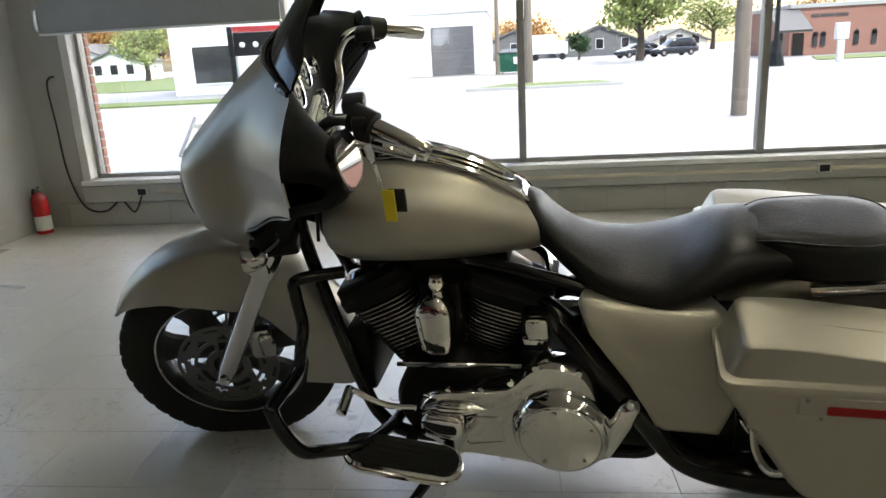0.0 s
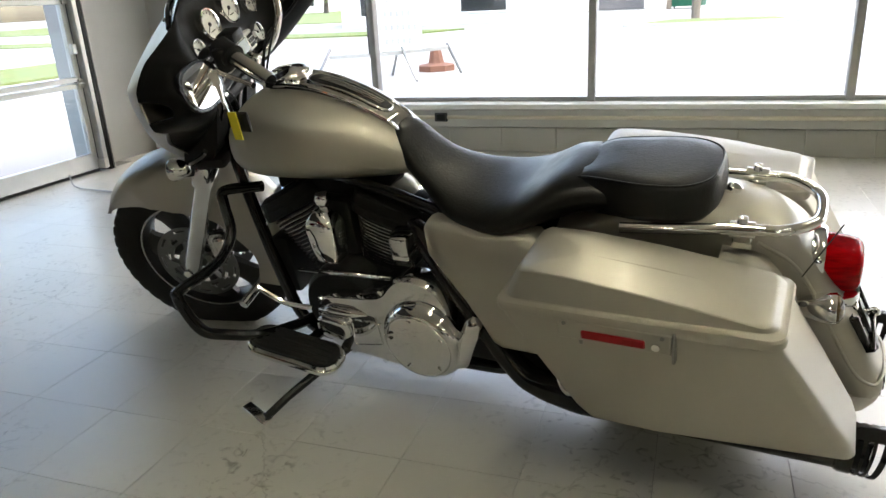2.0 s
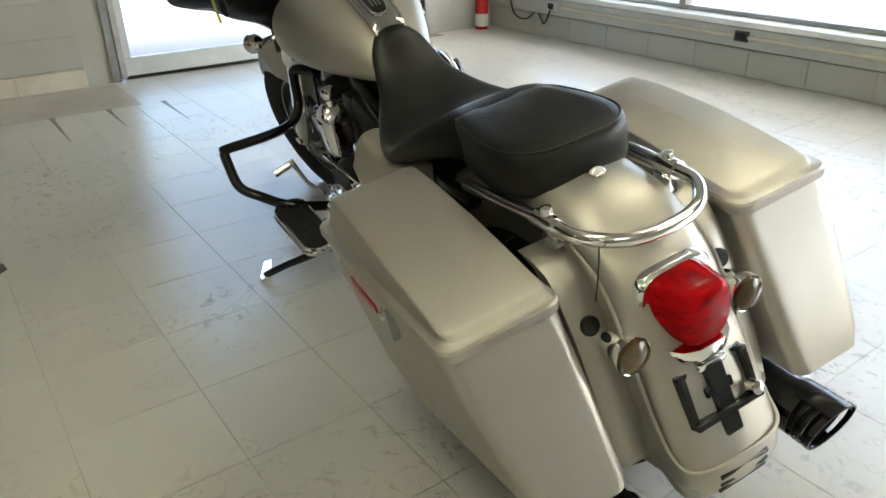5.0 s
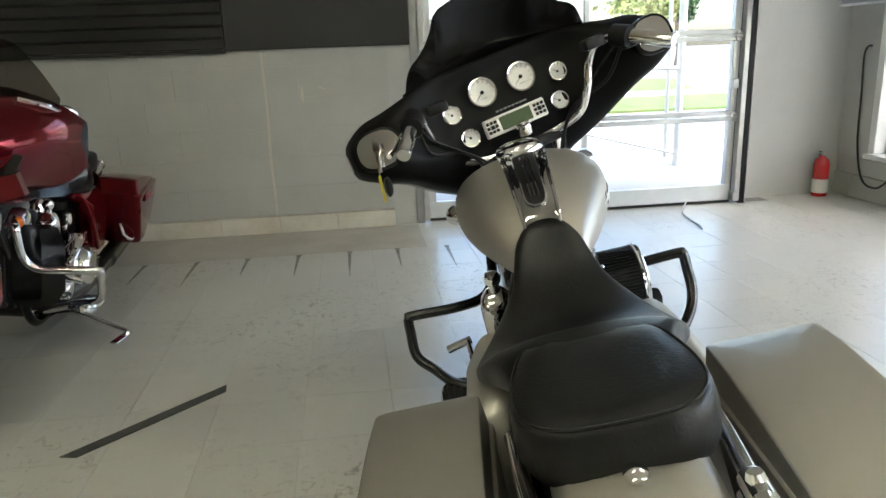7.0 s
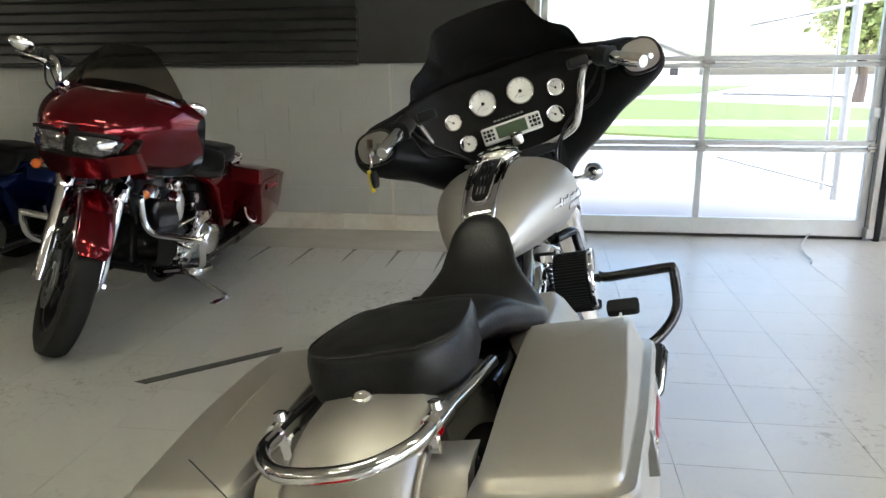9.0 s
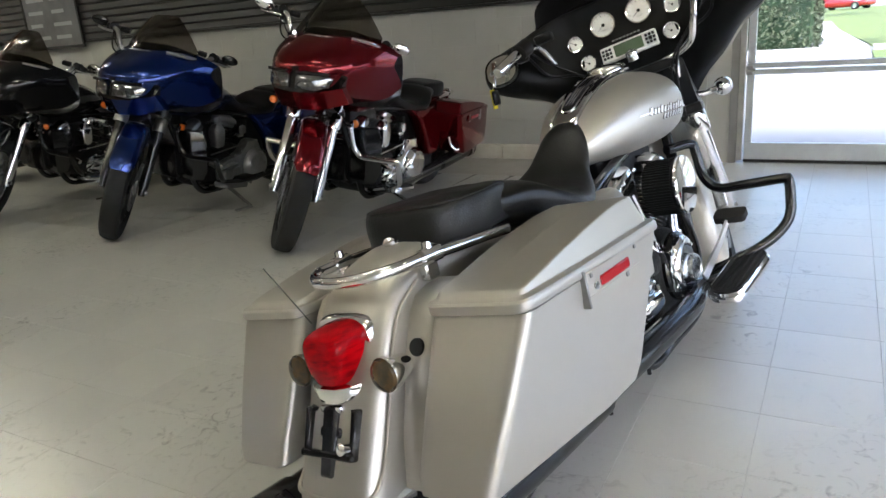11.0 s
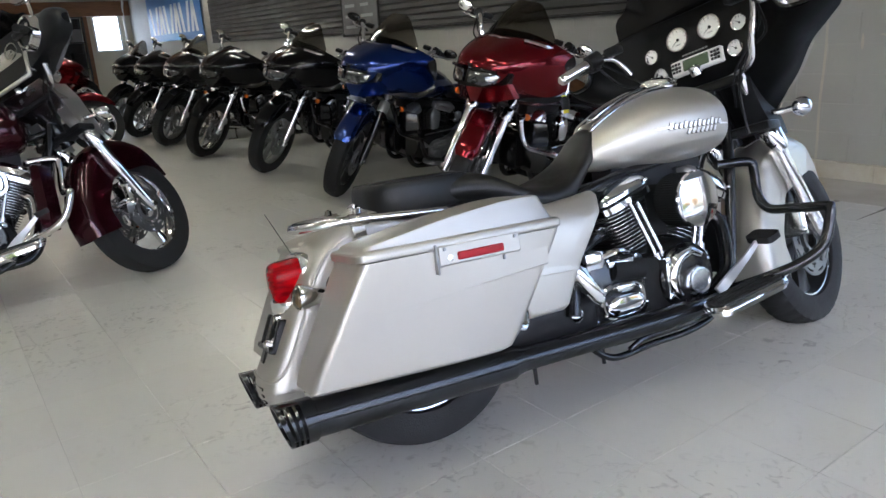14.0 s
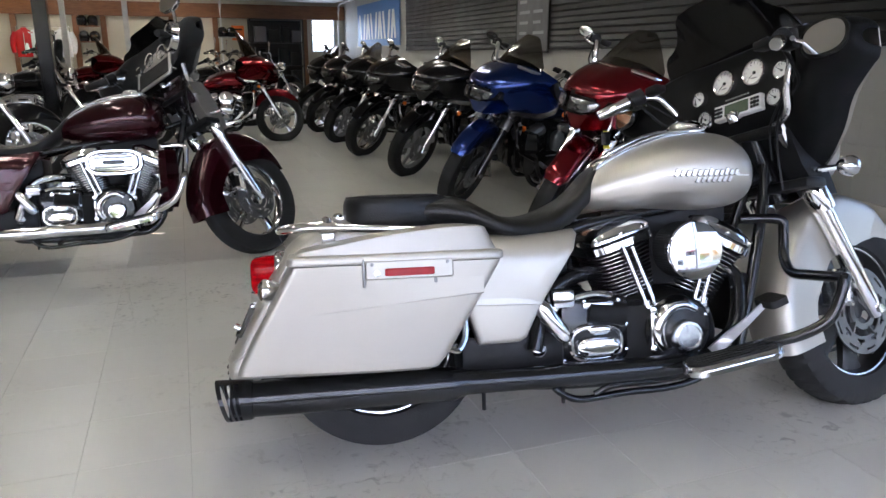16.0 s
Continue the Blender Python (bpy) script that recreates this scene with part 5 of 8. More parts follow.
    pad = P("pillion_pad", loft([pad_ring(0.86, 0.664), pad_ring(0.955, 0.668), pad_ring(0.99, 0.682), pad_ring(1.0, 0.71, 0.5), pad_ring(0.992, 0.732, 0.8), pad_ring(0.975, 0.745, 1), pad_ring(0.945, 0.753, 1), pad_ring(0.925, 0.754, 1),
                             pad_ring(0.90, 0.757, 1), pad_ring(0.7, 0.760, 1), pad_ring(0.4, 0.761, 1), pad_ring(0.05, 0.761, 1)]), LEATHER, seat, smooth=60)
    if detail:
        P("seat_piping", tube([p + V(0, 0, 0.0005) for p in pad_ring(0.938, 0.7535, 1)[::2]] + [pad_ring(0.938, 0.7535, 1)[0]], 0.0028, 6, 3), LEATHER, pad)
    P("seat_bolt", join(lathe([(0, 0), (0.016, 0), (0.016, 0.008), (0.008, 0.014), (0, 0.015)], (-0.035, 0, 0.694), (-0.3, 0, 1), 14), box(-0.035, 0.01, -0.014, 0.014, 0.688, 0.697, 0.002)), trim)
    # rear fender and side covers
    rf = P("rear_fender", sweep_fender([(-0.350, 0.190), (-0.372, 0.232), (-0.374, 0.275), (-0.342, 0.345), (-0.290, 0.445), (-0.240, 0.537), (-0.186, 0.613), (-0.115, 0.662), (-0.03, 0.686), (0.08, 0.692), (0.2, 0.67), (0.36, 0.60)][::-1], lambda f: 0.108 - 0.012 * max(0.0, f - 0.85) / 0.15, lambda f: 0.13 - 0.05 * max(0.0, f - 0.85) / 0.15), paint)
    for x, z in ((-0.3735, 0.226), (-0.377, 0.244), (-0.3775, 0.262)):
        P("fender_slot", box(x - 0.0015, x + 0.01, -0.052, 0.052, z, z + 0.008, 0.001), BLACK, rf)
    for s in (-1, 1):
        P("fender_seam", tube([(-0.373, 0.0, 0.289), (-0.370, s * 0.06, 0.289), (-0.352, s * 0.1, 0.292), (-0.312, s * 0.1105, 0.325), (-0.262, s * 0.1115, 0.42), (-0.212, s * 0.1115, 0.525), (-0.165, s * 0.1115, 0.59), (-0.10, s * 0.1115, 0.628)], 0.004, 8), paint, rf)
        if bags:
            fl = P("filler_panel", loft([[V(x0 + dx, s * y, z) for dx, y in ((0.012, 0.104), (0.004, 0.122), (0.004, 0.160), (0.012, 0.174), (0.05, 0.174), (0.05, 0.104))] for z, x0 in ((0.27, -0.275), (0.36, -0.25), (0.5, -0.19), (0.57, -0.152), (0.60, -0.125), (0.612, -0.08))]), paint)
            P("plug", lathe([(0, 0.004), (0.017, 0.003), (0.018, 0), (0.018, -0.004)], (-0.179, s * 0.142, 0.518), (-0.93, 0, 0.37), 16), SATIN, fl)
        oc = [(0.345, 0.315), (0.30, 0.45), (0.33, 0.60), (0.37, 0.632), (0.48, 0.628), (0.60, 0.632), (0.655, 0.640), (0.662, 0.628), (0.64, 0.582), (0.60, 0.522), (0.55, 0.447), (0.51, 0.375), (0.487, 0.328), (0.465, 0.316)]
        ce = V(0.46, 0, 0.46)
        fall = lambda z: 0.75 * max(0.0, z - 0.578)
        P("side_cover", loft([[ce + (V(x, 0, z) - ce) * k + V(0, s * (y - fall(0.46 + (z - 0.46) * k)), 0) for x, z in oc] for k, y in ((0.97, 0.17), (1.0, 0.20), (1.0, 0.224), (0.985, 0.234), (0.95, 0.239), (0.88, 0.240), (0.72, 0.241), (0.5, 0.2415))]), paint, smooth=50)
        P("cover_fold", loft([[V(x, s * (y + out), z + up) for up, out in ((0.04, -0.003), (0.003, 0.003), (0.0, 0.003), (-0.004, -0.003))] for x, y, z in ((0.325, 0.2405, 0.434), (0.43, 0.2412, 0.430), (0.50, 0.2405, 0.427), (0.535, 0.237, 0.426))]), paint, smooth=20)
    # saddlebags
    for s in (-1, 1) if bags else ():
        def bag_ring(z, grow, r=0.024):
            f = (z - 0.308) / 0.267
            ring = rounded_ring(-0.320 + 0.143 * f - grow, 0.213 + 0.16 * f + grow, 0.19 - grow, 0.388 + 0.024 * f + grow, z, r, 6, 10)
            return [V(p.x, s * (p.y - (0.022 * max(0, (0.05 - p.x) / 0.3) * (1.35 - f) * min(1.0, max(0.0, (p.y - 0.22) / 0.15)))), p.z) for p in ring]
        body = P("saddlebag", loft([bag_ring(0.290, -0.016), bag_ring(0.299, -0.003), bag_ring(0.33, 0.002), bag_ring(0.44, 0.002), bag_ring(0.56, 0.0), bag_ring(0.577, -0.001)]), paint, lab="hard saddlebag", smooth=28)
        tz = lambda x: float(np.interp(x, [-0.18, -0.15, -0.09, 0.0, 0.08, 0.226, 0.316, 0.34, 0.38], [0.610, 0.614, 0.624, 0.640, 0.652, 0.667, 0.668, 0.662, 0.63]))

        def lid_ring(dx0, dx1, dy0, dy1, zf, r=0.028, taper=0.0):
            ring = rounded_ring(-0.184 + dx0, 0.381 - dx1, 0.185 + dy0, 0.418 - dy1, zf, r, 4, 12)
            return [V(p.x, s * (p.y - ((0.010 * max(0, (0.05 - p.x) / 0.25) + taper * max(0, (0.33 - p.x) / 0.48)) * min(1.0, max(0.0, (p.y - 0.22) / 0.12)))), p.z) for p in ring]
        lid = [lid_ring(0.012, 0.012, 0.008, 0.012, 0.578), lid_ring(0.002, 0.002, 0.001, 0.002, 0.580), lid_ring(0.001, 0.001, 0.0, 0.0, 0.584), lid_ring(0.001, 0.001, 0, 0.001, 0.597), lid_ring(0.004, 0.004, 0.002, 0.004, 0.6015),
               lid_ring(0.016, 0.013, 0.008, 0.017, 0.6030), lid_ring(0.0185, 0.016, 0.009, 0.0195, 0.6050), lid_ring(0.027, 0.042, 0.012, 0.034, lambda x: tz(x) - 0.0025, 0.020, -0.013), lid_ring(0.0295, 0.0445, 0.014, 0.0365, lambda x: tz(x) - 0.0003, 0.019, -0.013), lid_ring(0.037, 0.053, 0.021, 0.046, lambda x: tz(x) + 0.0009, 0.016, -0.013),
               lid_ring(0.07, 0.09, 0.05, 0.08, lambda x: tz(x) + 0.0032, 0.01, -0.01), lid_ring(0.13, 0.15, 0.09, 0.11, lambda x: tz(x) + 0.0042, 0.006)]
        lid.append(lid_ring(0.14, 0.16, 0.110, 0.117, lambda x: tz(x) + 0.0045, 0.003))
        P("lid", loft(lid), paint, body, smooth=32)
        P("latch", box(0.012, 0.24, 0.402, 0.4195, 0.538, 0.588, 0.004), paint, body)
        P("latch_hinge", box(0.005, 0.0115, 0.403, 0.4215, 0.520, 0.592, 0.002), GREYALLOY, body, "dark latch hook")
        P("latch_hook", box(0.19, 0.198, 0.406, 0.413, 0.524, 0.538, 0.002), GREYALLOY, body)
        P("reflector", box(0.062, 0.19, 0.418, 0.4225, 0.547, 0.567, 0.003), REFLECTOR, body, "red reflector strip")
        P("latch_lock", lathe([(0, 0), (0.009, 0), (0.008, 0.004), (0, 0.005)], (0.042, 0.419, 0.555), (0, 1, 0), 14), trim, body)
        for x in (0.03, 0.225):
            P("latch_rivet", lathe([(0, 0), (0.005, 0), (0.004, 0.003), (0, 0.003)], (x, 0.419, 0.578), (0, 1, 0), 10), GREYALLOY, body)
        if s < 0:
            for o in body.children:
                if o.name.split(".")[0] in ("latch", "latch_hinge", "latch_hook", "reflector", "latch_lock", "latch_rivet"):
                    o.data.transform(Matrix.Diagonal((1, -1, 1, 1)))
                    o.data.flip_normals()
        skin = lambda x, z: s * (0.3895 + 0.024 * (z - 0.308) / 0.267 - 0.022 * max(0, (0.05 - x) / 0.3) * (1.35 - (z - 0.308) / 0.267))
        # a pressed fold that grows towards the front: proud above, a small ledge beneath
        P("bag_fold", loft([[V(x, skin(x, z + up) + s * out, z + up) for up, out in ((0.055, -0.002), (0.004, h), (0.0, h), (-0.003, -0.002))] for x, z, h in ((-0.17, 0.448, -0.001), (-0.10, 0.456, 0.0006), (0.0, 0.465, 0.0012), (0.15, 0.478, 0.002), (0.30, 0.490, 0.0024), (0.322, 0.492, 0.002))]), paint, body, smooth=20)
        P("bag_guard", tube([(0.225, s * 0.36, 0.34), (0.26, s * 0.35, 0.33), (0.285, s * 0.32, 0.36), (0.29, s * 0.30, 0.42)], 0.009, 8), trim, body)
    # rear rail, lamps
    rail = P("grab_rail", tube([(0.18, 0.15, 0.655), (0.05, 0.142, 0.662), (-0.07, 0.13, 0.668), (-0.145, 0.122, 0.668), (-0.20, 0.07, 0.664), (-0.212, 0.0, 0.662), (-0.20, -0.07, 0.664), (-0.145, -0.122, 0.668), (-0.07, -0.13, 0.668), (0.05, -0.142, 0.662), (0.18, -0.15, 0.655)], 0.0125, 14, 6), trim, lab="chrome grab rail")
    for s in (-1, 1):
        P("rail_clamp", join(tube([(-0.095, s * 0.13, 0.668), (-0.045, s * 0.133, 0.668)], 0.018, 12, smooth=False), lathe([(0, 0), (0.012, 0), (0.01, 0.012), (0, 0.016)], (-0.07, s * 0.13, 0.684), (0, 0, 1), 12), box(-0.09, -0.05, s * 0.122 - 0.012, s * 0.122 + 0.012, 0.62, 0.662, 0.004)), trim, rail)
    lens_ax = Matrix.Translation((-0.212, 0, 0.530))
    rear_ring = lambda x, w, top, bottom: [V(p.x, p.y * (1.0 if p.z > 0 else 1 - 0.22 * p.z / bottom), p.z) for p in oval(x, w, top, bottom, 3.6, 40)]
    lens = P("tail_lamp", loft([rear_ring(*q) for q in ((0.015, 0.060, 0.058, -0.048), (-0.004, 0.062, 0.060, -0.050), (-0.03, 0.061, 0.059, -0.052), (-0.06, 0.057, 0.057, -0.053), (-0.076, 0.053, 0.053, -0.052), (-0.084, 0.047, 0.047, -0.047), (-0.0885, 0.038, 0.038, -0.038), (-0.0905, 0.016, 0.016, -0.018))]), REDLENS, lab="ruby red tail lamp lens", smooth=30)
    lens.data.transform(lens_ax)
    P("lamp_bezel", loft([rear_ring(*q) for q in ((0.045, 0.050, 0.048, -0.045), (0.028, 0.072, 0.066, -0.060), (0.006, 0.080, 0.072, -0.066), (-0.010, 0.078, 0.071, -0.065), (-0.016, 0.073, 0.067, -0.061), (-0.016, 0.060, 0.058, -0.050))]), trim, lens).data.transform(lens_ax)
    P("lamp_base", join(loft([[V(x, y * k, z) for x, y in ((-0.215, -0.072), (-0.215, 0.072), (-0.27, 0.066), (-0.292, 0.050), (-0.303, 0.025), (-0.303, -0.025), (-0.292, -0.050), (-0.27, -0.066))] for z, k in ((0.450, 0.80), (0.453, 0.90), (0.462, 0.97), (0.472, 1.0), (0.480, 0.98))]), box(-0.306, -0.28, -0.03, 0.03, 0.430, 0.446, 0.005, 2)), trim, lens)
    ph = P("plate_holder", join(box(-0.385, -0.36, -0.072, 0.072, 0.444, 0.458, 0.003), box(-0.405, -0.38, -0.072, 0.072, 0.362, 0.376, 0.003), box(-0.398, -0.368, -0.072, -0.058, 0.365, 0.455, 0.003), box(-0.398, -0.368, 0.058, 0.072, 0.365, 0.455, 0.003),
                                box(-0.40, -0.355, -0.02, 0.02, 0.325, 0.46, 0.006), box(-0.395, -0.35, -0.03, 0.03, 0.40, 0.42, 0.004)), BLACK)
    P("plate_screw", lathe([(0, 0), (0.012, 0), (0.012, 0.02), (0.006, 0.024), (0, 0.024)], (-0.395, -0.055, 0.385), (-1, 0, 0), 12), trim, ph)
    for o in (ph, *ph.children):
        o.data.transform(Matrix.Translation((0.068, 0, -0.015)) @ Matrix.Translation((-0.38, 0, 0.40)) @ Matrix.Rotation(radians(24), 4, "Y") @ Matrix.Translation((0.38, 0, -0.40)))
    for s in (-1, 1):
        sg = P("turn_signal", lathe([(0, -0.078), (0.010, -0.075), (0.023, -0.054), (0.033, -0.018), (0.0350, 0.0), (0.0342, 0.003), (0.0325, 0.002), (0.029, -0.008)], (-0.258, s * 0.122, 0.495), (-1, 0, 0.05), 24), trim)
        P("signal_lens", lathe([(0.0322, -0.002), (0.030, 0.008), (0.018, 0.016), (0, 0.018)], (-0.258, s * 0.122, 0.495), (-1, 0, 0.05), 24), SMOKE, sg)
        P("signal_arm", tube([(-0.235, s * 0.112, 0.49), (-0.245, s * 0.08, 0.478), (-0.255, s * 0.03, 0.468)], 0.013, 10), trim, sg)
    if detail:
        P("antenna", tube([(-0.190, 0.134, 0.572), (-0.221, 0.146, 0.645), (-0.250, 0.160, 0.715)], 0.0013, 6, 3), CABLE)
    # crash bars, boards, controls
    for s in (-1, 1):
        o = 0.03 if detail and s > 0 else 0.0     # one bar is bent back a little
        P("crash_bar", tube([(1.26, s * 0.10, 0.645), (1.375, s * 0.14, 0.64), (1.385, s * 0.15, 0.60), (1.375, s * 0.165, 0.52), (1.37, s * 0.21, 0.475), (1.37 - o, s * 0.30, 0.474), (1.37 - o, s * 0.425 + o / 2, 0.478),
                             (1.366 - o, s * 0.438 + o / 2, 0.470), (1.355 - o, s * 0.44 + o / 2, 0.43), (1.32 - o, s * 0.435 + o / 2, 0.36), (1.26, s * 0.40, 0.315), (1.19, s * 0.33, 0.28), (1.16, s * 0.2, 0.235), (1.15, s * 0.12, 0.22)], 0.0165, 14, 5), bar_mat)
        fb_path = [rounded_ring(-0.145, 0.145, -0.055, 0.055, z, 0.05) for z in (-0.020, -0.012)] + [rounded_ring(-0.152, 0.152, -0.06, 0.06, -0.010, 0.055), rounded_ring(-0.152, 0.152, -0.06, 0.06, -0.004, 0.055), rounded_ring(-0.146, 0.146, -0.055, 0.055, -0.002, 0.05), rounded_ring(-0.15, 0.15, -0.058, 0.058, 0.004, 0.053), rounded_ring(-0.146, 0.146, -0.054, 0.054, 0.012, 0.05)]
        fbm = Matrix.Translation((1.088, s * 0.325, 0.245)) @ Matrix.Rotation(radians(-11), 4, "Y") @ Matrix.Rotation(radians(s * 5), 4, "Z")
        fb = P("footboard", loft(fb_path), trim, lab="chrome-edged footboard")
        fb.data.transform(fbm)
        P("footboard_pad", join(loft([rounded_ring(-0.138, 0.138, -0.047, 0.047, z, 0.044) for z in (0.011, 0.017)]), *[box(-0.12, 0.12, y - 0.005, y + 0.005, 0.016, 0.021, 0.002) for y in (-0.03, -0.01, 0.01, 0.03)]), RUBBER, fb).data.transform(fbm)
        P("board_bracket", tube([(1.1, s * 0.14, 0.2), (1.1, s * 0.25, 0.215), (1.1, s * 0.32, 0.228)], 0.016, 8), BLACK, fb)
    P("shift_lever", join(tube([(1.07, 0.235, 0.33), (1.14, 0.262, 0.355), (1.215, 0.275, 0.405)], 0.008, 8), tube([(1.225, 0.265, 0.402), (1.225, 0.34, 0.385)], 0.0135, 12, smooth=False)), trim)
    P("brake_pedal", loft([[V(x, y, z) + V(0, dy, 0) + V(0.7, 0, -0.7) * dw for dy, dw in ((-0.004, -w), (-0.004, w), (0.004, w), (0.004, -w))] for x, y, z, w in ((1.09, -0.215, 0.24, 0.020), (1.13, -0.235, 0.285, 0.018), (1.18, -0.255, 0.335, 0.012), (1.235, -0.27, 0.392, 0.009))]), BADGE, smooth=25)
    P("brake_pad", loft([[V(1.25, -0.275, 0.40) + Matrix.Rotation(radians(-20), 3, "Y") @ p for p in rounded_ring(-0.03, 0.03, -0.05, 0.05, z, 0.015)] for z in (-0.012, 0.0, 0.01)]), RUBBER)
    ks = P("kickstand", tube([(0.98, 0.17, 0.19), (1.03, 0.30, 0.168), (1.08, 0.42, 0.142), (1.105, 0.495, 0.124)], [0.016, 0.014, 0.012, 0.012], 10, smooth=False), BLACK if detail else trim, lab="black side stand")
    P("stand_foot", beam((1.095, 0.500, 0.1165), (1.215, 0.458, 0.108), 0.034, 0.009, 0.003), trim, ks)
    # bars and cockpit
    bars = P("handlebar", tube([(1.05, 0.378, 1.082), (1.135, 0.328, 1.118), (1.22, 0.285, 1.125), (1.27, 0.268, 1.085), (1.305, 0.25, 1.03), (1.335, 0.20, 0.96), (1.345, 0.11, 0.93), (1.355, 0.0, 0.925), (1.345, -0.11, 0.93), (1.305, -0.19, 0.955), (1.272, -0.225, 1.02), (1.265, -0.25, 1.085), (1.225, -0.278, 1.13), (1.135, -0.328, 1.118), (1.05, -0.378, 1.082)], 0.0135, 14, 6), trim, turned=True)
    for s in (-1, 1):
        d = V(1.032 - 1.135, s * (0.387 - 0.328), 1.074 - 1.118)
        o = V(1.135, s * 0.328, 1.118)
        P("grip", tube([o, o + d * 0.05, o + d * 0.92, o + d], [0.019, 0.020, 0.020, 0.0195, 0.017], 18, smooth=False), trim if detail else RUBBER, bars, "chrome hand grip", turned=True)
        P("switch_housing", join(tube([o - d * 0.42, o - d * 0.02], 0.030, 14, smooth=False), box(o.x + 0.01, o.x + 0.045, o.y - 0.025, o.y + 0.02, o.z - 0.03, o.z + 0.03, 0.008, 2)), SATIN, bars, turned=True)
        P("lever", tube([o + V(0.06, -s * 0.02, -0.01), o + V(0.055, s * 0.02, -0.012), o + V(-0.03, s * 0.065, -0.03), o + V(-0.075, s * 0.09, -0.036)], [0.009, 0.008, 0.006, 0.007], 10), trim, bars, turned=True)
        P("reservoir", box(o.x + 0.02, o.x + 0.07, o.y - s * 0.09 - 0.03, o.y - s * 0.09 + 0.03, o.z + 0.005, o.z + 0.035, 0.008, 2), SATIN, bars, turned=True)
        P("cable", join(tube([o + V(0.03, -s * 0.02, -0.02), o + V(0.12, -s * 0.05, -0.10), o + V(0.17, -s * 0.15, -0.14), (1.33, s * 0.12, 0.88), (1.36, s * 0.10, 0.72)], 0.005, 8), tube([o + V(0.05, -s * 0.03, -0.01), o + V(0.13, -s * 0.07, -0.07), (1.30, s * 0.13, 0.93), (1.335, s * 0.09, 0.82)], 0.0035, 8)), SATIN, bars, turned=True)
    if style == "batwing":
        trimmed = lambda cols: [[(1.22 + (x - 1.28) * 0.62, z + 0.03 if z > 1.0 else 1.03 + (z - 1.0) * 0.15) for x, z in c] for c in cols] if slim else cols
        set_back = V(-0.06, 0, 0.03) if slim else V(0, 0, 0)
        sh = P("fairing", thick(grid_shell(trimmed(OUTER), FAIRING_Y, 40 if detail else 18, 34 if detail else 16), 0.004), shell_mat or paint, lab="fork-mounted fairing shell", turned=True, smooth=60)
        P("inner_fairing", thick(grid_shell(trimmed(INNER), FAIRING_Y, 40 if detail else 18, 34 if detail else 16), 0.003), SATIN if slim else inner_mat or (INNERBLACK if detail else BLACK), sh, "inner fairing", turned=True, smooth=60)
        P("screen_trim", tube([V(*q) + set_back for q in ((1.302, 0.285, 1.192), (1.345, 0.20, 1.207), (1.375, 0.12, 1.210), (1.392, 0.0, 1.208), (1.375, -0.12, 1.210), (1.345, -0.20, 1.207), (1.302, -0.285, 1.192))], 0.007, 10, 6), BLACK if detail else trim, sh, turned=True)
        if screen:
            cols, ys = screen_columns(tall_screen)
            cols = [[(x + set_back.x, z + set_back.z) for x, z in c] for c in cols]
            P("windscreen", thick(grid_shell(cols, ys, 57, 10), 0.004), SCREEN, sh, "dark tinted windscreen", turned=True, smooth=60)
            for y, z in ((0.25, 1.198), (0.0, 1.203), (-0.25, 1.198)):
                P("screen_screw", lathe([(0, 0.004), (0.006, 0.003), (0.007, 0)], V(1.400 - 1.15 * y * y, y, z + 0.004) + set_back, (0.75, y, 0.6), 10), trim, sh, turned=True)
        P("headlamp", lathe([(0.0, 0.03), (0.05, 0.026), (0.082, 0.008), (0.088, 0.0), (0.092, 0.006), (0.096, -0.004), (0.094, -0.02)], (1.44 if slim else 1.655, 0, 1.04 if slim else 0.885), (1, 0, 0.02), 36), HEADGLASS, sh, "round headlamp", turned=True)
        face = V(-0.975, 0, 0.16).normalized()
        for y, z, r in ((0.063, 1.112, 0.044), (-0.063, 1.112, 0.044), (0.172, 1.085, 0.028), (-0.172, 1.085, 0.028), (0.146, 1.005, 0.028), (-0.146, 1.005, 0.028)):
            c = V(1.338 - 0.13 * (1.112 - z) - 0.04 * abs(y), y, z + 0.005) + set_back * 1.15
            g = P("gauge", lathe([(r * 0.84, 0.006), (r * 0.88, 0.012), (r * 0.98, 0.013), (r * 1.04, 0.006), (r * 1.04, -0.03)], c, face, 32), trim, sh, "chrome gauge bezel", turned=True)
            P("gauge_dial", lathe([(0, 0.0055), (r * 0.88, 0.005)], c, face, 32), SATIN if slim else DIAL, g, "black dial" if slim else "white dial", turned=True)
            up = (V(0, 0, 1) - face * face.z).normalized()
            sd = up.cross(face)
            nd = [beam(c + face * 0.0075, c + face * 0.0075 + (sd * math.sin(a) + up * math.cos(a)) * r * 0.62, 0.0022, 0.001, 0) for a in ((-2.2,) if r > 0.04 else (-0.9,))]
            nd.append(lathe([(0, 0.010), (r * 0.12, 0.009), (r * 0.14, 0.006)], c, face, 12))
            for k in range(11):
                a = radians(-130 + 26 * k)
                q = sd * math.sin(a) + up * math.cos(a)
                nd.append(beam(c + face * 0.0063 + q * r * 0.66, c + face * 0.0063 + q * r * 0.80, 0.0018, 0.0006, 0))
            if r > 0.04:
                nd.append(beam(c + face * 0.0063 - up * r * 0.42 - sd * r * 0.24, c + face * 0.0063 - up * r * 0.42 + sd * r * 0.24, 0.0075, 0.0006, 0))
            P("gauge_needle", join(*nd), SATIN, g, turned=True)
        up = (V(0, 0, 1) - face * face.z).normalized()
        R0 = Matrix.Translation(V(1.314, 0, 1.013) + set_back * 1.15) @ Matrix((( -face.x, 0, up.x, 0), (0, 1, 0, 0), (-face.z, 0, up.z, 0), (0, 0, 0, 1)))
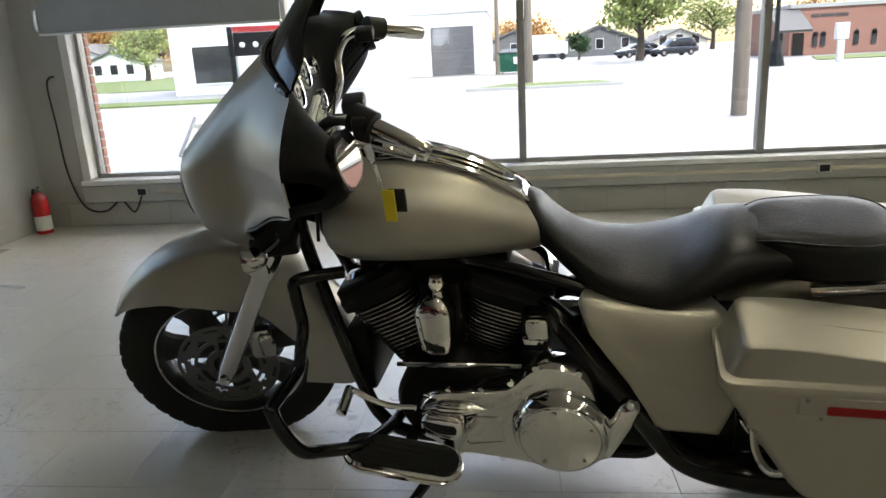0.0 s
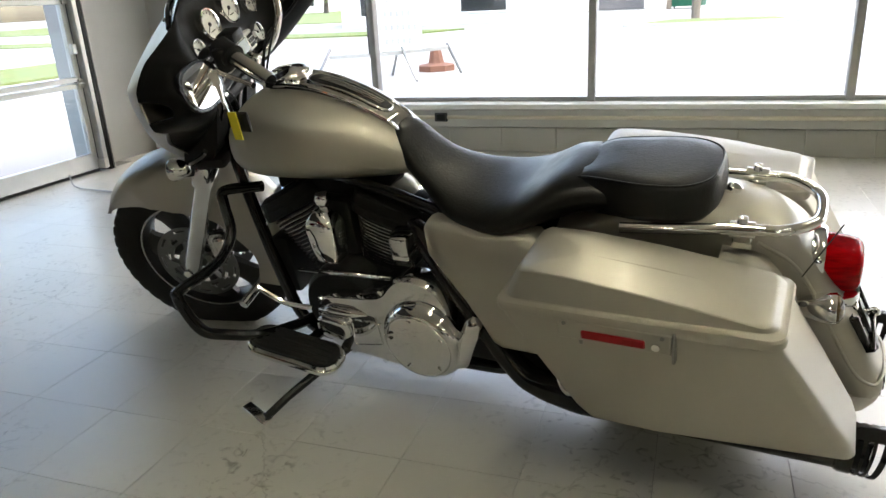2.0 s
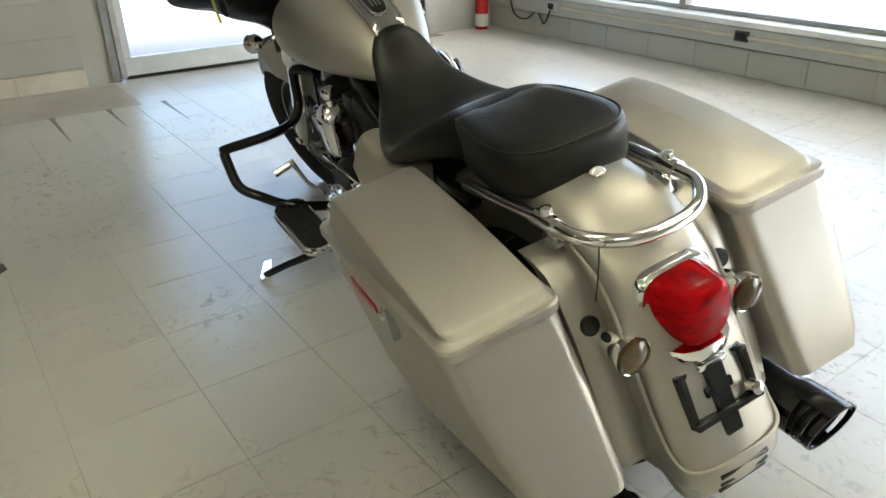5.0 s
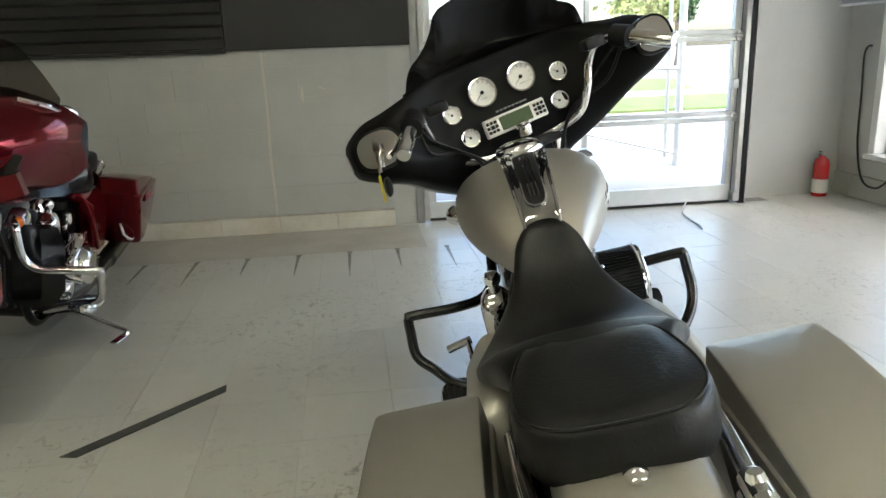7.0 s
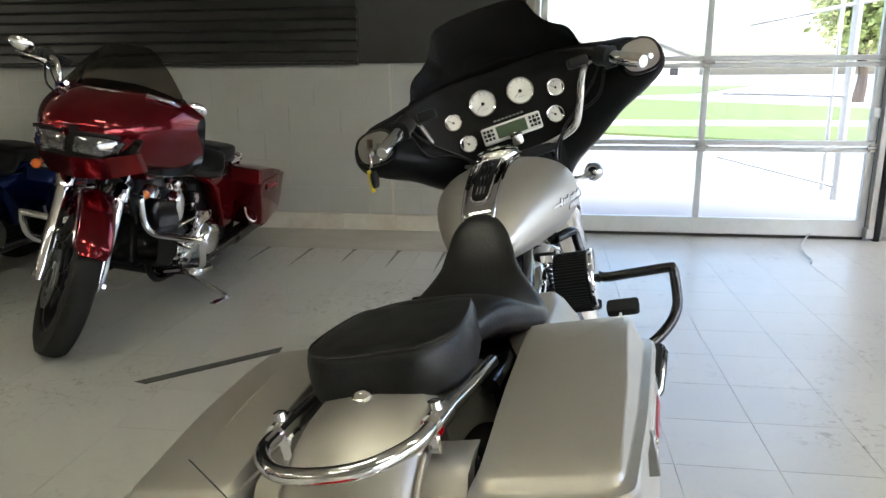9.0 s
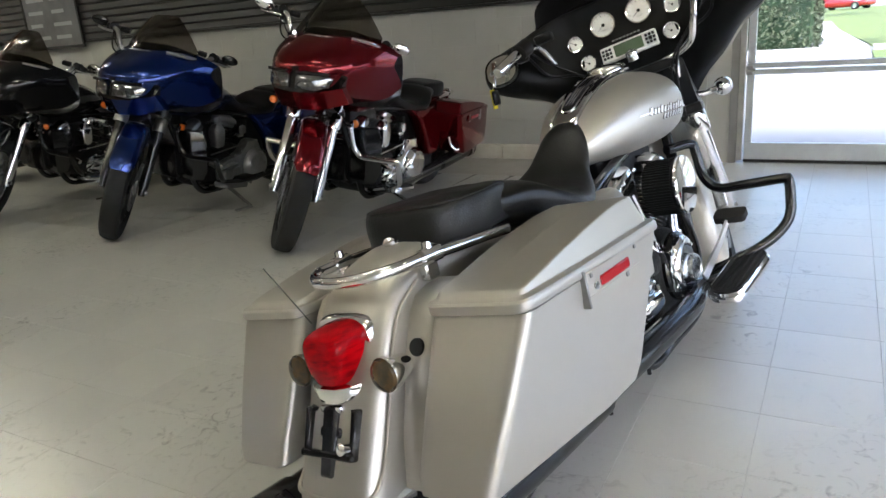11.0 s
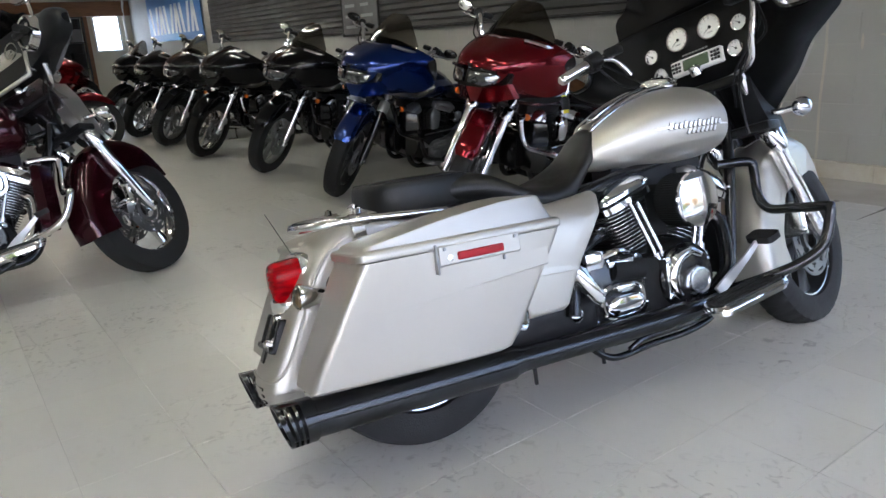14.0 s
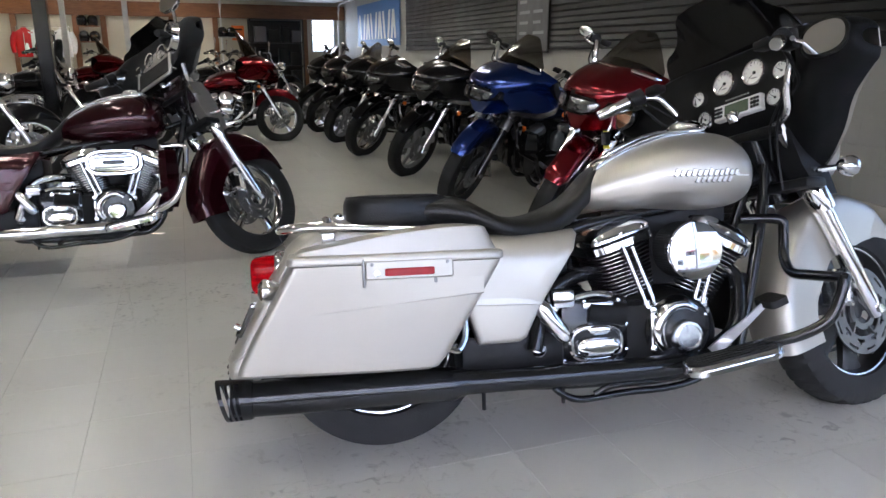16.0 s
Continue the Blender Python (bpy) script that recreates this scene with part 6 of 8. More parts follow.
        if slim:
            bay = P("radio_bay", box(-0.016, 0.02, -0.15, 0.15, -0.055, 0.04, 0.006), SATIN, sh, "dark radio bay")
            dash = P("dash_panel", join(box(-0.003, 0.02, -0.20, 0.20, 0.045, 0.15, 0.010, 2), box(-0.020, 0.0, -0.165, 0.165, -0.075, -0.055, 0.006), box(-0.018, 0.0, -0.17, -0.15, -0.07, 0.06, 0.006), box(-0.018, 0.0, 0.15, 0.17, -0.07, 0.06, 0.006)), inner_mat, sh, "pewter bronze dash panel")
            for o in (bay, dash):
                o.data.transform(S @ R0)
        rd = P("radio", box(-0.012, 0.02, -0.098, 0.098, -0.027, 0.027, 0.004), SATIN if slim else PAPER, sh, "dark radio faceplate" if slim else "pale radio faceplate", turned=False)
        dp = P("radio_display", box(-0.0145, -0.01, -0.05, 0.05, -0.02, 0.02, 0.002), DISPLAY, rd, "green-grey display")
        bts = [P("radio_buttons", join(box(-0.0155, -0.011, s * 0.076 - 0.006, s * 0.076 + 0.006, -0.006, 0.006, 0.001), *[box(-0.0155, -0.011, s * 0.076 + dy - 0.0045, s * 0.076 + dy + 0.0045, dz - 0.0045, dz + 0.0045, 0.001)
                        for dy, dz in ((0.0, 0.013), (0.0, -0.013), (0.013, 0.0), (-0.013, 0.0), (0.012, 0.013), (-0.012, 0.013), (0.012, -0.013), (-0.012, -0.013))]), SATIN, rd) for s in (-1, 1)]
        wr = P("lettering", join(*[box(-0.0105, -0.009, y, y + 0.009, 0.036, 0.041) for y in np.linspace(-0.05, 0.04, 8)]), GREYALLOY, rd)
        for o in (rd, dp, *bts, wr):
            o.data.transform(S @ R0)
        P("ignition_switch", join(lathe([(0, 0), (0.022, 0), (0.022, 0.025), (0.018, 0.032), (0, 0.034)], (1.285, -0.005, 0.968), (-0.4, 0, 0.9), 18), box(1.270, 1.280, -0.012, 0.004, 0.985, 1.002, 0.003)), trim, bars, turned=True)
        for s in (-1,) if slim else (-1, 1):
            mc = V(1.16, s * 0.36, 1.29) if slim else V(1.196, s * 0.418, 1.097)
            rot = Matrix.Translation(mc) @ Matrix.Scale(1.12, 4) @ Matrix.Rotation(radians(s * -10), 4, "Z") @ Matrix.Rotation(radians(13), 4, "Y")
            pts = [(0.060 * c_(math.cos(a), 2.5), -0.004 + (0.050 if math.sin(a) > 0 else 0.048) * c_(math.sin(a), 2.5)) for a in (2 * math.pi * i / 36 for i in range(36))]
            mr = P("mirror", loft([[V(x, y * k, z * k) for y, z in pts] for x, k in ((0.02, 0.8), (0.008, 1.0), (-0.004, 1.03), (-0.010, 1.0), (-0.010, 0.86))]), trim if slim else BLACK, sh, "fairing mirror")
            mg = P("mirror_glass", loft([[V(x, y * k, z * k) for y, z in pts] for x, k in ((-0.0085, 0.88), (-0.0104, 0.87))]), MIRROR, mr)
            for o in (mr, mg):
                o.data.transform(S @ rot)
            if slim:
                P("mirror_stem", tube([(1.17, s * 0.33, 1.13), (1.18, s * 0.35, 1.19), (1.172, s * 0.36, 1.25)], 0.009, 8), trim, mr, turned=True)
                sp = P("speaker", lathe([(0.0, -0.004), (0.056, -0.002), (0.062, 0.004), (0.062, -0.03)], (1.165, s * 0.29, 1.125), (-1, -s * 0.22, 0.12), 28), SATIN, sh, "round black loudspeaker", turned=True)
                P("speaker_ring", lathe([(0.062, -0.03), (0.063, 0.006), (0.070, 0.009), (0.078, 0.004), (0.084, -0.03)], (1.165, s * 0.29, 1.125), (-1, -s * 0.22, 0.12), 28), trim, sp, turned=True)
        for s in (-1, 1):
            fsig = P("front_signal", lathe([(0, -0.055), (0.018, -0.045), (0.03, -0.02), (0.034, 0.0), (0.032, 0.006), (0.018, 0.014), (0, 0.016)], (1.51, s * 0.235, 0.775), (1, 0, 0), 22), trim, turned=True)
            P("signal_arm", tube([(1.48, s * 0.225, 0.775), (1.45, s * 0.17, 0.775), (1.45, s * 0.12, 0.79)], 0.010, 8), trim, fsig, turned=True)
        P("fork_cover", join(*[loft([[V(x, s * (0.118 + dy), z) for x, dy in ((xa, -0.045), (xa, 0.03), (xb, 0.035), (xb, -0.045))] for xa, xb, z in ((1.47, 1.55, 0.70), (1.40, 1.51, 0.80), (1.36, 1.47, 0.9), (1.35, 1.42, 0.96))]) for s in (-1, 1)]), inner_mat or SATIN, turned=True)
        if slim:
            P("fork_nacelle", loft([[V(x + d, y, z) for x, y, z in ((1.475, 0.12, 0.82), (1.475, -0.12, 0.82), (1.43, -0.15, 0.885), (1.365, -0.145, 0.985), (1.365, 0.145, 0.985), (1.43, 0.15, 0.885))] for d in (-0.075, -0.065, -0.008, 0.0)]), ALLOY, lab="bright silver fork cover", turned=True, smooth=25)
    elif style == "shark":
        sh = P("fairing", thick(grid_shell(NOSE, NOSE_Y, 22, 24), 0.004), paint, lab="wide nose fairing", smooth=60)
        P("inner_fairing", thick(grid_shell(NOSE_IN, NOSE_Y, 18, 18), 0.003), BLACK, sh, smooth=60)
        if screen:
            cols = [[(x - max(0, z - 1.15) * 0.3 * tall_screen, z + max(0, z - 1.13) * tall_screen) for x, z in c] for c in NOSE_SCREEN]
            P("windscreen", thick(grid_shell(cols, (0.0, 0.1, 0.19, 0.28), 20, 10), 0.004), SMOKESCREEN, sh, "smoked clear windscreen", smooth=60)
            edge = [(cols[k][0][0] + 0.006, y, cols[k][0][1] + 0.004) for k, y in enumerate((0.0, 0.1, 0.19, 0.28))]
            P("screen_trim", tube([(x, -y, z) for x, y, z in edge[:0:-1]] + edge, 0.0075, 8, 4), trim, sh, "bright screen trim")
        bow = lambda y: 1.748 - 1.5 * y * y - 22.0 * y ** 4
        hole = [(-0.22, 0.885), (-0.235, 0.94), (-0.215, 0.975), (-0.10, 0.992), (0.0, 0.985), (0.10, 0.992), (0.215, 0.975), (0.235, 0.94), (0.22, 0.885), (0.12, 0.862), (0, 0.858), (-0.12, 0.862)]
        P("lamp_recess", loft([[V(bow(y) - d - (z - 0.91) * 0.25, y, z) for y, z in hole] for d in (0.05, 0.004)]), BLACK, sh, "black lamp recess")
        for s in (-1, 1):
            P("headlamp", loft([[V(bow(0.105 + y * k) + d - (z * k) * 0.25, s * (0.105 + y * k), 0.918 + z * k) for y, z in ((-0.082, -0.035), (-0.085, 0.02), (-0.06, 0.042), (0.05, 0.036), (0.088, 0.012), (0.072, -0.03), (0.02, -0.046))] for k, d in ((1.0, -0.01), (0.98, 0.002), (0.8, 0.004), (0.1, 0.006))]), HEADGLASS, sh, "clear headlamp")
            P("lamp_hood", beam((bow(0.03) + 0.004, s * 0.025, 0.963), (bow(0.18) + 0.006, s * 0.185, 0.955), 0.02, 0.016, 0.003), BLACK, sh)
            P("chin_panel", loft([[V(bow(y) - 0.004 - 0.5 * (0.86 - z), s * y, z) for y, z in ((0.0, 0.860), (0.12, 0.864), (0.225, 0.888), (0.235, 0.80), (0.12, 0.765), (0.0, 0.76))], [V(bow(y) - 0.05 - 0.5 * (0.86 - z), s * y, z) for y, z in ((0.0, 0.860), (0.12, 0.864), (0.225, 0.888), (0.235, 0.80), (0.12, 0.765), (0.0, 0.76))]]), paint, sh)
            P("front_signal", lathe([(0, -0.035), (0.014, -0.027), (0.020, -0.008), (0.022, 0.0), (0.015, 0.009), (0, 0.012)], (1.44, s * 0.235, 0.70), (1, 0, 0), 16), AMBER, lab="amber turn signal", turned=True)
            P("screen_strip", tube([(1.30, s * 0.285, 1.075), (1.40, s * 0.26, 1.105), (1.46, s * 0.18, 1.125)], 0.011, 8), trim, sh)
            mst = P("mirror", join(tube([(1.20, s * 0.30, 1.11), (1.22, s * 0.37, 1.15), (1.21, s * 0.41, 1.17)], 0.007, 8), loft([[V(1.21 + x, s * 0.43 + 0.055 * k * math.cos(q), 1.18 + 0.032 * k * math.sin(q)) for q in (2 * math.pi * i / 18 for i in range(18))] for x, k in ((0.02, 0.5), (0.012, 0.9), (0.0, 1.0), (-0.006, 0.95), (-0.006, 0.1))])), BLACK if paint is BLUE else trim, bars)
            mst.data.transform(S @ Matrix.Translation((-0.12, -s * 0.02, -0.05)))
        P("oil_cooler", box(1.30, 1.36, -0.10, 0.10, 0.30, 0.52, 0.012, 2), BLACK)
    else:
        nac = P("headlamp", lathe([(0, 0.05), (0.06, 0.045), (0.088, 0.01), (0.095, 0.0), (0.095, -0.03), (0.08, -0.09), (0.04, -0.13), (0, -0.135)], (1.58, 0, 0.90), (1, 0, 0.0), 28), trim, turned=True)
        P("headlamp_glass", lathe([(0, 0.056), (0.06, 0.05), (0.084, 0.014)], (1.58, 0, 0.90), (1, 0, 0), 24), HEADGLASS, nac, turned=True)
        for s in (-1, 1):
            P("mirror", join(tube([(1.2, s * 0.3, 1.12), (1.21, s * 0.36, 1.22), (1.2, s * 0.4, 1.26)], 0.006, 8), lathe([(0, -0.015), (0.035, -0.01), (0.05, 0.0), (0, 0.006)], (1.2, s * 0.41, 1.28), (-1, 0, 0), 18)), trim, bars, turned=True)
    if not detail:
        for s in (-1, 1):
            P("lower_fairing", loft([[V(1.28 + dx * k, s * (0.16 + dy * k), z) for dx, dy in ((0.05, -0.06), (0.06, 0.06), (0.0, 0.13), (-0.04, 0.1), (-0.03, -0.04))] for z, k in ((0.30, 0.7), (0.36, 1.0), (0.55, 1.0), (0.62, 0.8))]), lower_mat or BLACK)
    if tag:
        tg = P("key_tag", join(loft([[V(1.008 + dx, 0.37 + dy, z) for dx, dy in ((-0.012, -0.002), (0.012, -0.002), (0.012, 0.002), (-0.012, 0.002))] for z in (0.918, 0.985)])), YELLOW, lab="yellow plastic key tag")
        P("key_fob", loft([oval(1.0 + x, w, 0.985 - 0.005, 0.93, 2.2, 16, y=0.352) for x, w in ((-0.02, 0.004), (-0.012, 0.010), (0.006, 0.010), (0.014, 0.004))]), SATIN, tg)
        P("key", join(beam((1.035, 0.362, 1.05), (1.022, 0.366, 0.992), 0.012, 0.003, 0.001), beam((1.041, 0.360, 1.075), (1.034, 0.362, 1.045), 0.022, 0.004, 0.001)), CHROME, tg, "bright key blade")
        P("key_ring", tube([(1.015, 0.37, 0.985), (1.025, 0.365, 1.01), (1.03, 0.36, 1.035)], 0.002, 6), CHROME, tg)
    return bike



# ---- the other bikes of the shop ----
ROW = "bikes along the shutter wall"
LEAN = pose(0, 0, 0, -9, 0, 0)
motorcycle(pose(-2.07, 1.00, 0, 0, 0, 5) @ LEAN, CANDY, "candy red touring motorcycle with twin headlamps and chrome guards", "shark", 38, False, group=ROW, bar_mat=CHROME, fork_mat=CHROME, rim_mat=GUNMETAL)
motorcycle(pose(-1.97, -0.30, 0, 0, 0, 5) @ LEAN, BLUE, "deep blue touring motorcycle with twin headlamps", "shark", 38, False, group=ROW, fork_mat=BLACK, trim=GREYALLOY, rim_mat=GUNMETAL)
b3 = motorcycle(pose(-2.02, -1.72, 0, 0, 0, 2) @ LEAN, JET, "jet black touring motorcycle with chrome forks and a nose fairing", "shark", 34, False, group=ROW, fork_mat=CHROME, rim_mat=GREYALLOY)
b4 = motorcycle(pose(-1.95, -3.30, 0, 0, 0, 2) @ LEAN, JET, "jet black motorcycle with a chrome spoked front wheel", "shark", 34, False, group=ROW, fork_mat=CHROME, rim_mat=CHROME, bar_mat=CHROME, screen=False)
copy_thing(b3, pose(-1.95, -4.70, 0, 0, 0, 3) @ LEAN)
copy_thing(b4, pose(-1.95, -6.0, 0, 0, 0, 0) @ LEAN)
copy_thing(b3, pose(-1.95, -7.5, 0, 0, 0, 4) @ LEAN)
mar = motorcycle(pose(3.19, 0.72, 0, 0, 0, 180) @ LEAN, MAROON, "dark maroon touring motorcycle with chrome engine and pipes", "batwing", 38, False, fine=True, lower_mat=MAROON, tall_screen=-0.4, fork_mat=CHROME, rim_mat=CHROME, bar_mat=CHROME, pipe_mat=CHROME, inner_mat=BRONZE, shell_mat=GREYPAINT, slim=True, group="bikes in the middle of the shop")
gw = motorcycle(pose(2.27, -5.1, 0, 0, 0, 178) @ LEAN, CANDY, "red touring motorcycle with a tall fairing and chrome engine", "shark", 6, False, fork_mat=CHROME, rim_mat=CHROME, bar_mat=CHROME, pipe_mat=CHROME, tall_screen=0.8, group="bikes in the middle of the shop")
bare = motorcycle(pose(4.9, -2.6, 0, 0, 0, 180) @ LEAN, JET, "black cruiser motorcycle with a round chrome headlamp", "bare", 10, False, fork_mat=CHROME, rim_mat=CHROME, bar_mat=CHROME, pipe_mat=CHROME, group="bikes in the middle of the shop")
for k, (src, x, y, a) in enumerate(((bare, 4.7, -5.4, 182), (mar, 4.9, -7.2, 180), (bare, 2.5, -7.4, 178), (gw, 4.4, -9.2, 180), (bare, 2.2, -9.6, 182), (bare, 6.6, -4.0, 180), (mar, 6.8, -6.4, 180), (bare, 6.7, -8.8, 180), (bare, 1.2, -11.5, 180))):
    copy_thing(src, pose(x, y, 0, 0, 0, a) @ LEAN)

# ---- back of the shop ----
for x, y, w, mat in ((3.31, -5.0, 0.16, BLACK), (2.75, -11.5, 0.10, STEEL), (3.9, -11.5, 0.10, STEEL)):
    col = part("column", box(x - w / 2, x + w / 2, y - w / 2, y + w / 2, 0, CZ - 0.001, 0.006), mat)
    tagged(col, "slim painted steel column from floor to ceiling", "column", kind="structure")
header = part("beam", box(WX, EX, SY + 0.02, SY + 0.18, 2.12, 2.5, 0.01), WOOD)
tagged(header, "stained timber beam across the back wall", "beam", kind="structure")
for x in (-1.75, 0.75, 1.9, 3.62, 4.3, 5.75, 7.0):
    p = part("post", box(x - 0.07, x + 0.07, SY + 0.02, SY + 0.16, 0, 2.118, 0.006), WOOD)
    tagged(p, "stained timber post against the back wall", "post", kind="structure")
for k in range(7):
    y = -4.0 - 2.0 * k
    b = part("rafter", box(WX + 0.06, EX, y - 0.06, y + 0.06, CZ - 0.24, CZ - 0.002, 0.006), WOOD)
    tagged(b, "stained timber rafter under the ceiling", "rafter", kind="structure")


def helmet(m):
    t = thing("helmet", "dark motorcycle helmet on a wall shelf", "helmet", m, group="helmets on the shelf")
    part("shell", lathe([(0.0, 0.27), (0.06, 0.262), (0.11, 0.22), (0.132, 0.15), (0.128, 0.07), (0.11, 0.0), (0.09, 0.0)], (0, 0, 0), (0, 0, 1), 18), JET, t)
    part("visor", box(-0.08, 0.08, 0.09, 0.135, 0.10, 0.17, 0.02, 2), SMOKE, t)
    return t


def jacket(x, z, cloth, label, w=0.23):
    """A riding jacket hung against the back wall."""
    t = thing("jacket", label, "jacket", pose(x, SY + 0.32, z), group="clothes along the back wall")
    part("torso", loft([[V(a * math.cos(q), b * math.sin(q), h) for q in (2 * math.pi * k / 18 for k in range(18))] for h, a, b in ((-0.66, w * 0.92, 0.10), (-0.5, w * 0.95, 0.11), (-0.25, w, 0.12), (-0.08, w * 1.02, 0.10), (0.0, w * 0.75, 0.07), (0.045, w * 0.32, 0.05), (0.075, w * 0.28, 0.045))]), cloth, t, smooth=60)
    for s in (-1, 1):
        part("sleeve", tube([(s * w * 0.85, 0.0, -0.04), (s * w * 1.15, 0.03, -0.22), (s * w * 1.2, 0.07, -0.42), (s * w * 1.1, 0.10, -0.56)], [0.075, 0.075, 0.062, 0.05], 10), cloth, t)
    part("zip", box(-0.006, 0.006, 0.095, 0.128, -0.6, -0.05, 0.002), STEEL, t)
    return t


shelf = thing("wall_shelf", "timber wall shelf at the back of the shop", "shelf")
for z in (1.42, 1.82):
    part("board", box(3.70, 4.22, SY + 0.17, SY + 0.5, z, z + 0.03, 0.004), WOOD, shelf)
hm = helmet(pose(3.84, SY + 0.33, 1.45))
for x, z in ((4.1, 1.45), (3.86, 1.85), (4.12, 1.85)):
    copy_thing(hm, pose(x, SY + 0.33, z, 0, 0, 40 * x))
peg = thing("wall_shelf", "short steel bracket shelf beside the orange poster", "shelf")
part("board", box(0.22, 0.70, SY + 0.17, SY + 0.46, 1.58, 1.605, 0.003), STEEL, peg)
for x in (0.34, 0.58):
    copy_thing(hm, pose(x, SY + 0.32, 1.605, 0, 0, 60 * x))
RAIL = thing("clothes_rail", "chrome rail of riding jackets against the back wall", "clothes rail")
part("bar", tube([(4.42, SY + 0.32, 1.80), (5.68, SY + 0.32, 1.80)], 0.014, 8, smooth=False), CHROME, RAIL)
for x in (4.44, 5.66):
    part("upright", tube([(x, SY + 0.32, 0.0), (x, SY + 0.32, 1.8)], 0.016, 8, smooth=False), CHROME, RAIL)
for x, mat, lab in ((4.62, BANNERWHITE, "white riding jacket hung on a rail"), (4.95, JETCLOTH, "black riding jacket hung on a rail"), (5.18, BANNERWHITE, "white riding jacket hung on a rail"), (5.50, EXTRED, "red riding jacket hung on a rail")):
    jacket(x, 1.70, mat, lab)
op = thing("poster", "orange printed poster on the cream back wall", "poster", pose(-0.02, SY + 0.19, 1.52))
part("sheet", box(0, 0.34, 0, 0.008, 0, 0.40, 0.001), ORANGE, op)
part("text_bar", box(0.05, 0.29, 0.0085, 0.0105, 0.27, 0.32), SATIN, op)
part("text_bar", box(0.08, 0.26, 0.0085, 0.0105, 0.10, 0.13), SATIN, op)
rack = thing("storage_rack", "dark steel storage rack full of black crates", "storage rack", pose(-1.62, SY + 0.2, 0))
for x in (0.02, 1.48):
    for y in (0.02, 0.50):
        part("upright", box(x - 0.02, x + 0.02, y - 0.02, y + 0.02, 0, 2.1, 0.002), DARKPANEL, rack)
for z in (0.15, 0.8, 1.45, 2.07):
    part("shelf_board", box(0, 1.5, 0, 0.52, z, z + 0.03, 0.002), DARKPANEL, rack)
part("back_panel", box(0.0, 1.5, -0.016, -0.002, 0.0, 2.1, 0.001), DARKPANEL, rack)
crates = random.Random(8)
for z in (0.18, 0.83, 1.48):
    x = 0.08
    while x < 1.2:
        w, h = crates.uniform(0.22, 0.4), crates.uniform(0.25, 0.5)
        c = thing("crate", "black plastic storage crate on the rack", "crate", pose(-1.62 + x, SY + 0.24, z), group="crates on the rack")
        part("tub", box(0, w, 0, 0.42, 0, h, 0.015, 2), SATIN if crates.random() < 0.7 else GREYDOOR, c)
        part("lid", box(-0.008, w + 0.008, -0.008, 0.428, h, h + 0.025, 0.006), SATIN, c)
        x += w + 0.05

# open overhead door and its tracks at the far end
far_door = thing("door_2", "white overhead door lifted open under the ceiling", "garage door", kind="structure")
part("door_leaf", join(*[box(-2.6 + 0.62 * k, -2.0 + 0.62 * k, -16.6, -13.6, 2.58, 2.62, 0.006) for k in range(5)]), WHITEPAINT, far_door)
for x in (-2.75, 0.6):
    part("track", tube([(x, -16.85, 0.05), (x, -16.85, 2.1), (x, -16.75, 2.4), (x, -16.4, 2.56), (x, -13.6, 2.58)], 0.03, 8), WHITEPAINT, far_door)
# the wall behind is solid; the pane itself glows in place of daylight
win2 = thing("window_2", "window with a glowing pale pane at the far end of the shop", "window", kind="structure")
part("pane", box(-2.6, -2.0, SY + 0.012, SY + 0.02, 1.25, 2.10), glow_material("daylight_glow_pane", (0.85, 0.93, 1.0), 1.6), win2, smooth=0)
part("window_frame", join(box(-2.66, -2.6, SY + 0.004, SY + 0.05, 1.2, 2.16, 0.004), box(-2.0, -1.94, SY + 0.004, SY + 0.05, 1.2, 2.16, 0.004), box(-2.6, -2.0, SY + 0.004, SY + 0.05, 1.2, 1.25, 0.004),
                       box(-2.6, -2.0, SY + 0.004, SY + 0.05, 2.10, 2.16, 0.004), box(-2.6, -2.0, SY + 0.021, SY + 0.045, 1.66, 1.70, 0.004)), WHITEPAINT, win2)

# blue banner with broad white strokes in place of its lettering
ban = thing("banner", "blue vinyl banner with broad white strokes on the wall", "banner", pose(WX + 0.02, -15.0, 1.36))
part("cloth", box(0.0, 0.012, 0, 4.1, 0, 1.05, 0.002), BANNERBLUE, ban)
for k in range(6):
    y0 = 0.35 + 0.6 * k
    sl = 0.14 if k % 2 else -0.14
    part("stroke", loft([[V(0.016, y, z), V(0.0125, y, z)] + [V(0.0125, y + w, z), V(0.016, y + w, z)] for y, w, z in ((y0, 0.15, 0.16), (y0 + sl, 0.15, 0.80))]), BANNERWHITE, ban, smooth=0)
    part("stroke", loft([[V(0.016, y, z), V(0.0125, y, z)] + [V(0.0125, y + w, z), V(0.016, y + w, z)] for y, w, z in ((y0 + 0.3, 0.15, 0.16), (y0 + 0.3 - sl, 0.15, 0.80))]), BANNERWHITE, ban, smooth=0)

pst = thing("poster", "dark framed sheet with faint print on the shutter", "poster", pose(WX + 0.062, -4.75, 1.22))
part("sheet", box(0, 0.006, 0, 0.95, 0.0, 0.72, 0.001), POSTER, pst)
part("frame", join(box(-0.004, 0.012, -0.03, 0.0, -0.03, 0.75), box(-0.004, 0.012, 0.95, 0.98, -0.03, 0.75), box(-0.004, 0.012, 0, 0.95, -0.03, 0.0), box(-0.004, 0.012, 0, 0.95, 0.72, 0.75)), SATIN, pst)
for k in range(9):
    part("text_bar", box(0.0065, 0.008, 0.08 + 0.43 * (k % 2), 0.40 + 0.43 * (k % 2) - 0.05 * (k % 3), 0.08 + 0.14 * (k // 2), 0.12 + 0.14 * (k // 2)), PANELGREY, pst, smooth=0)


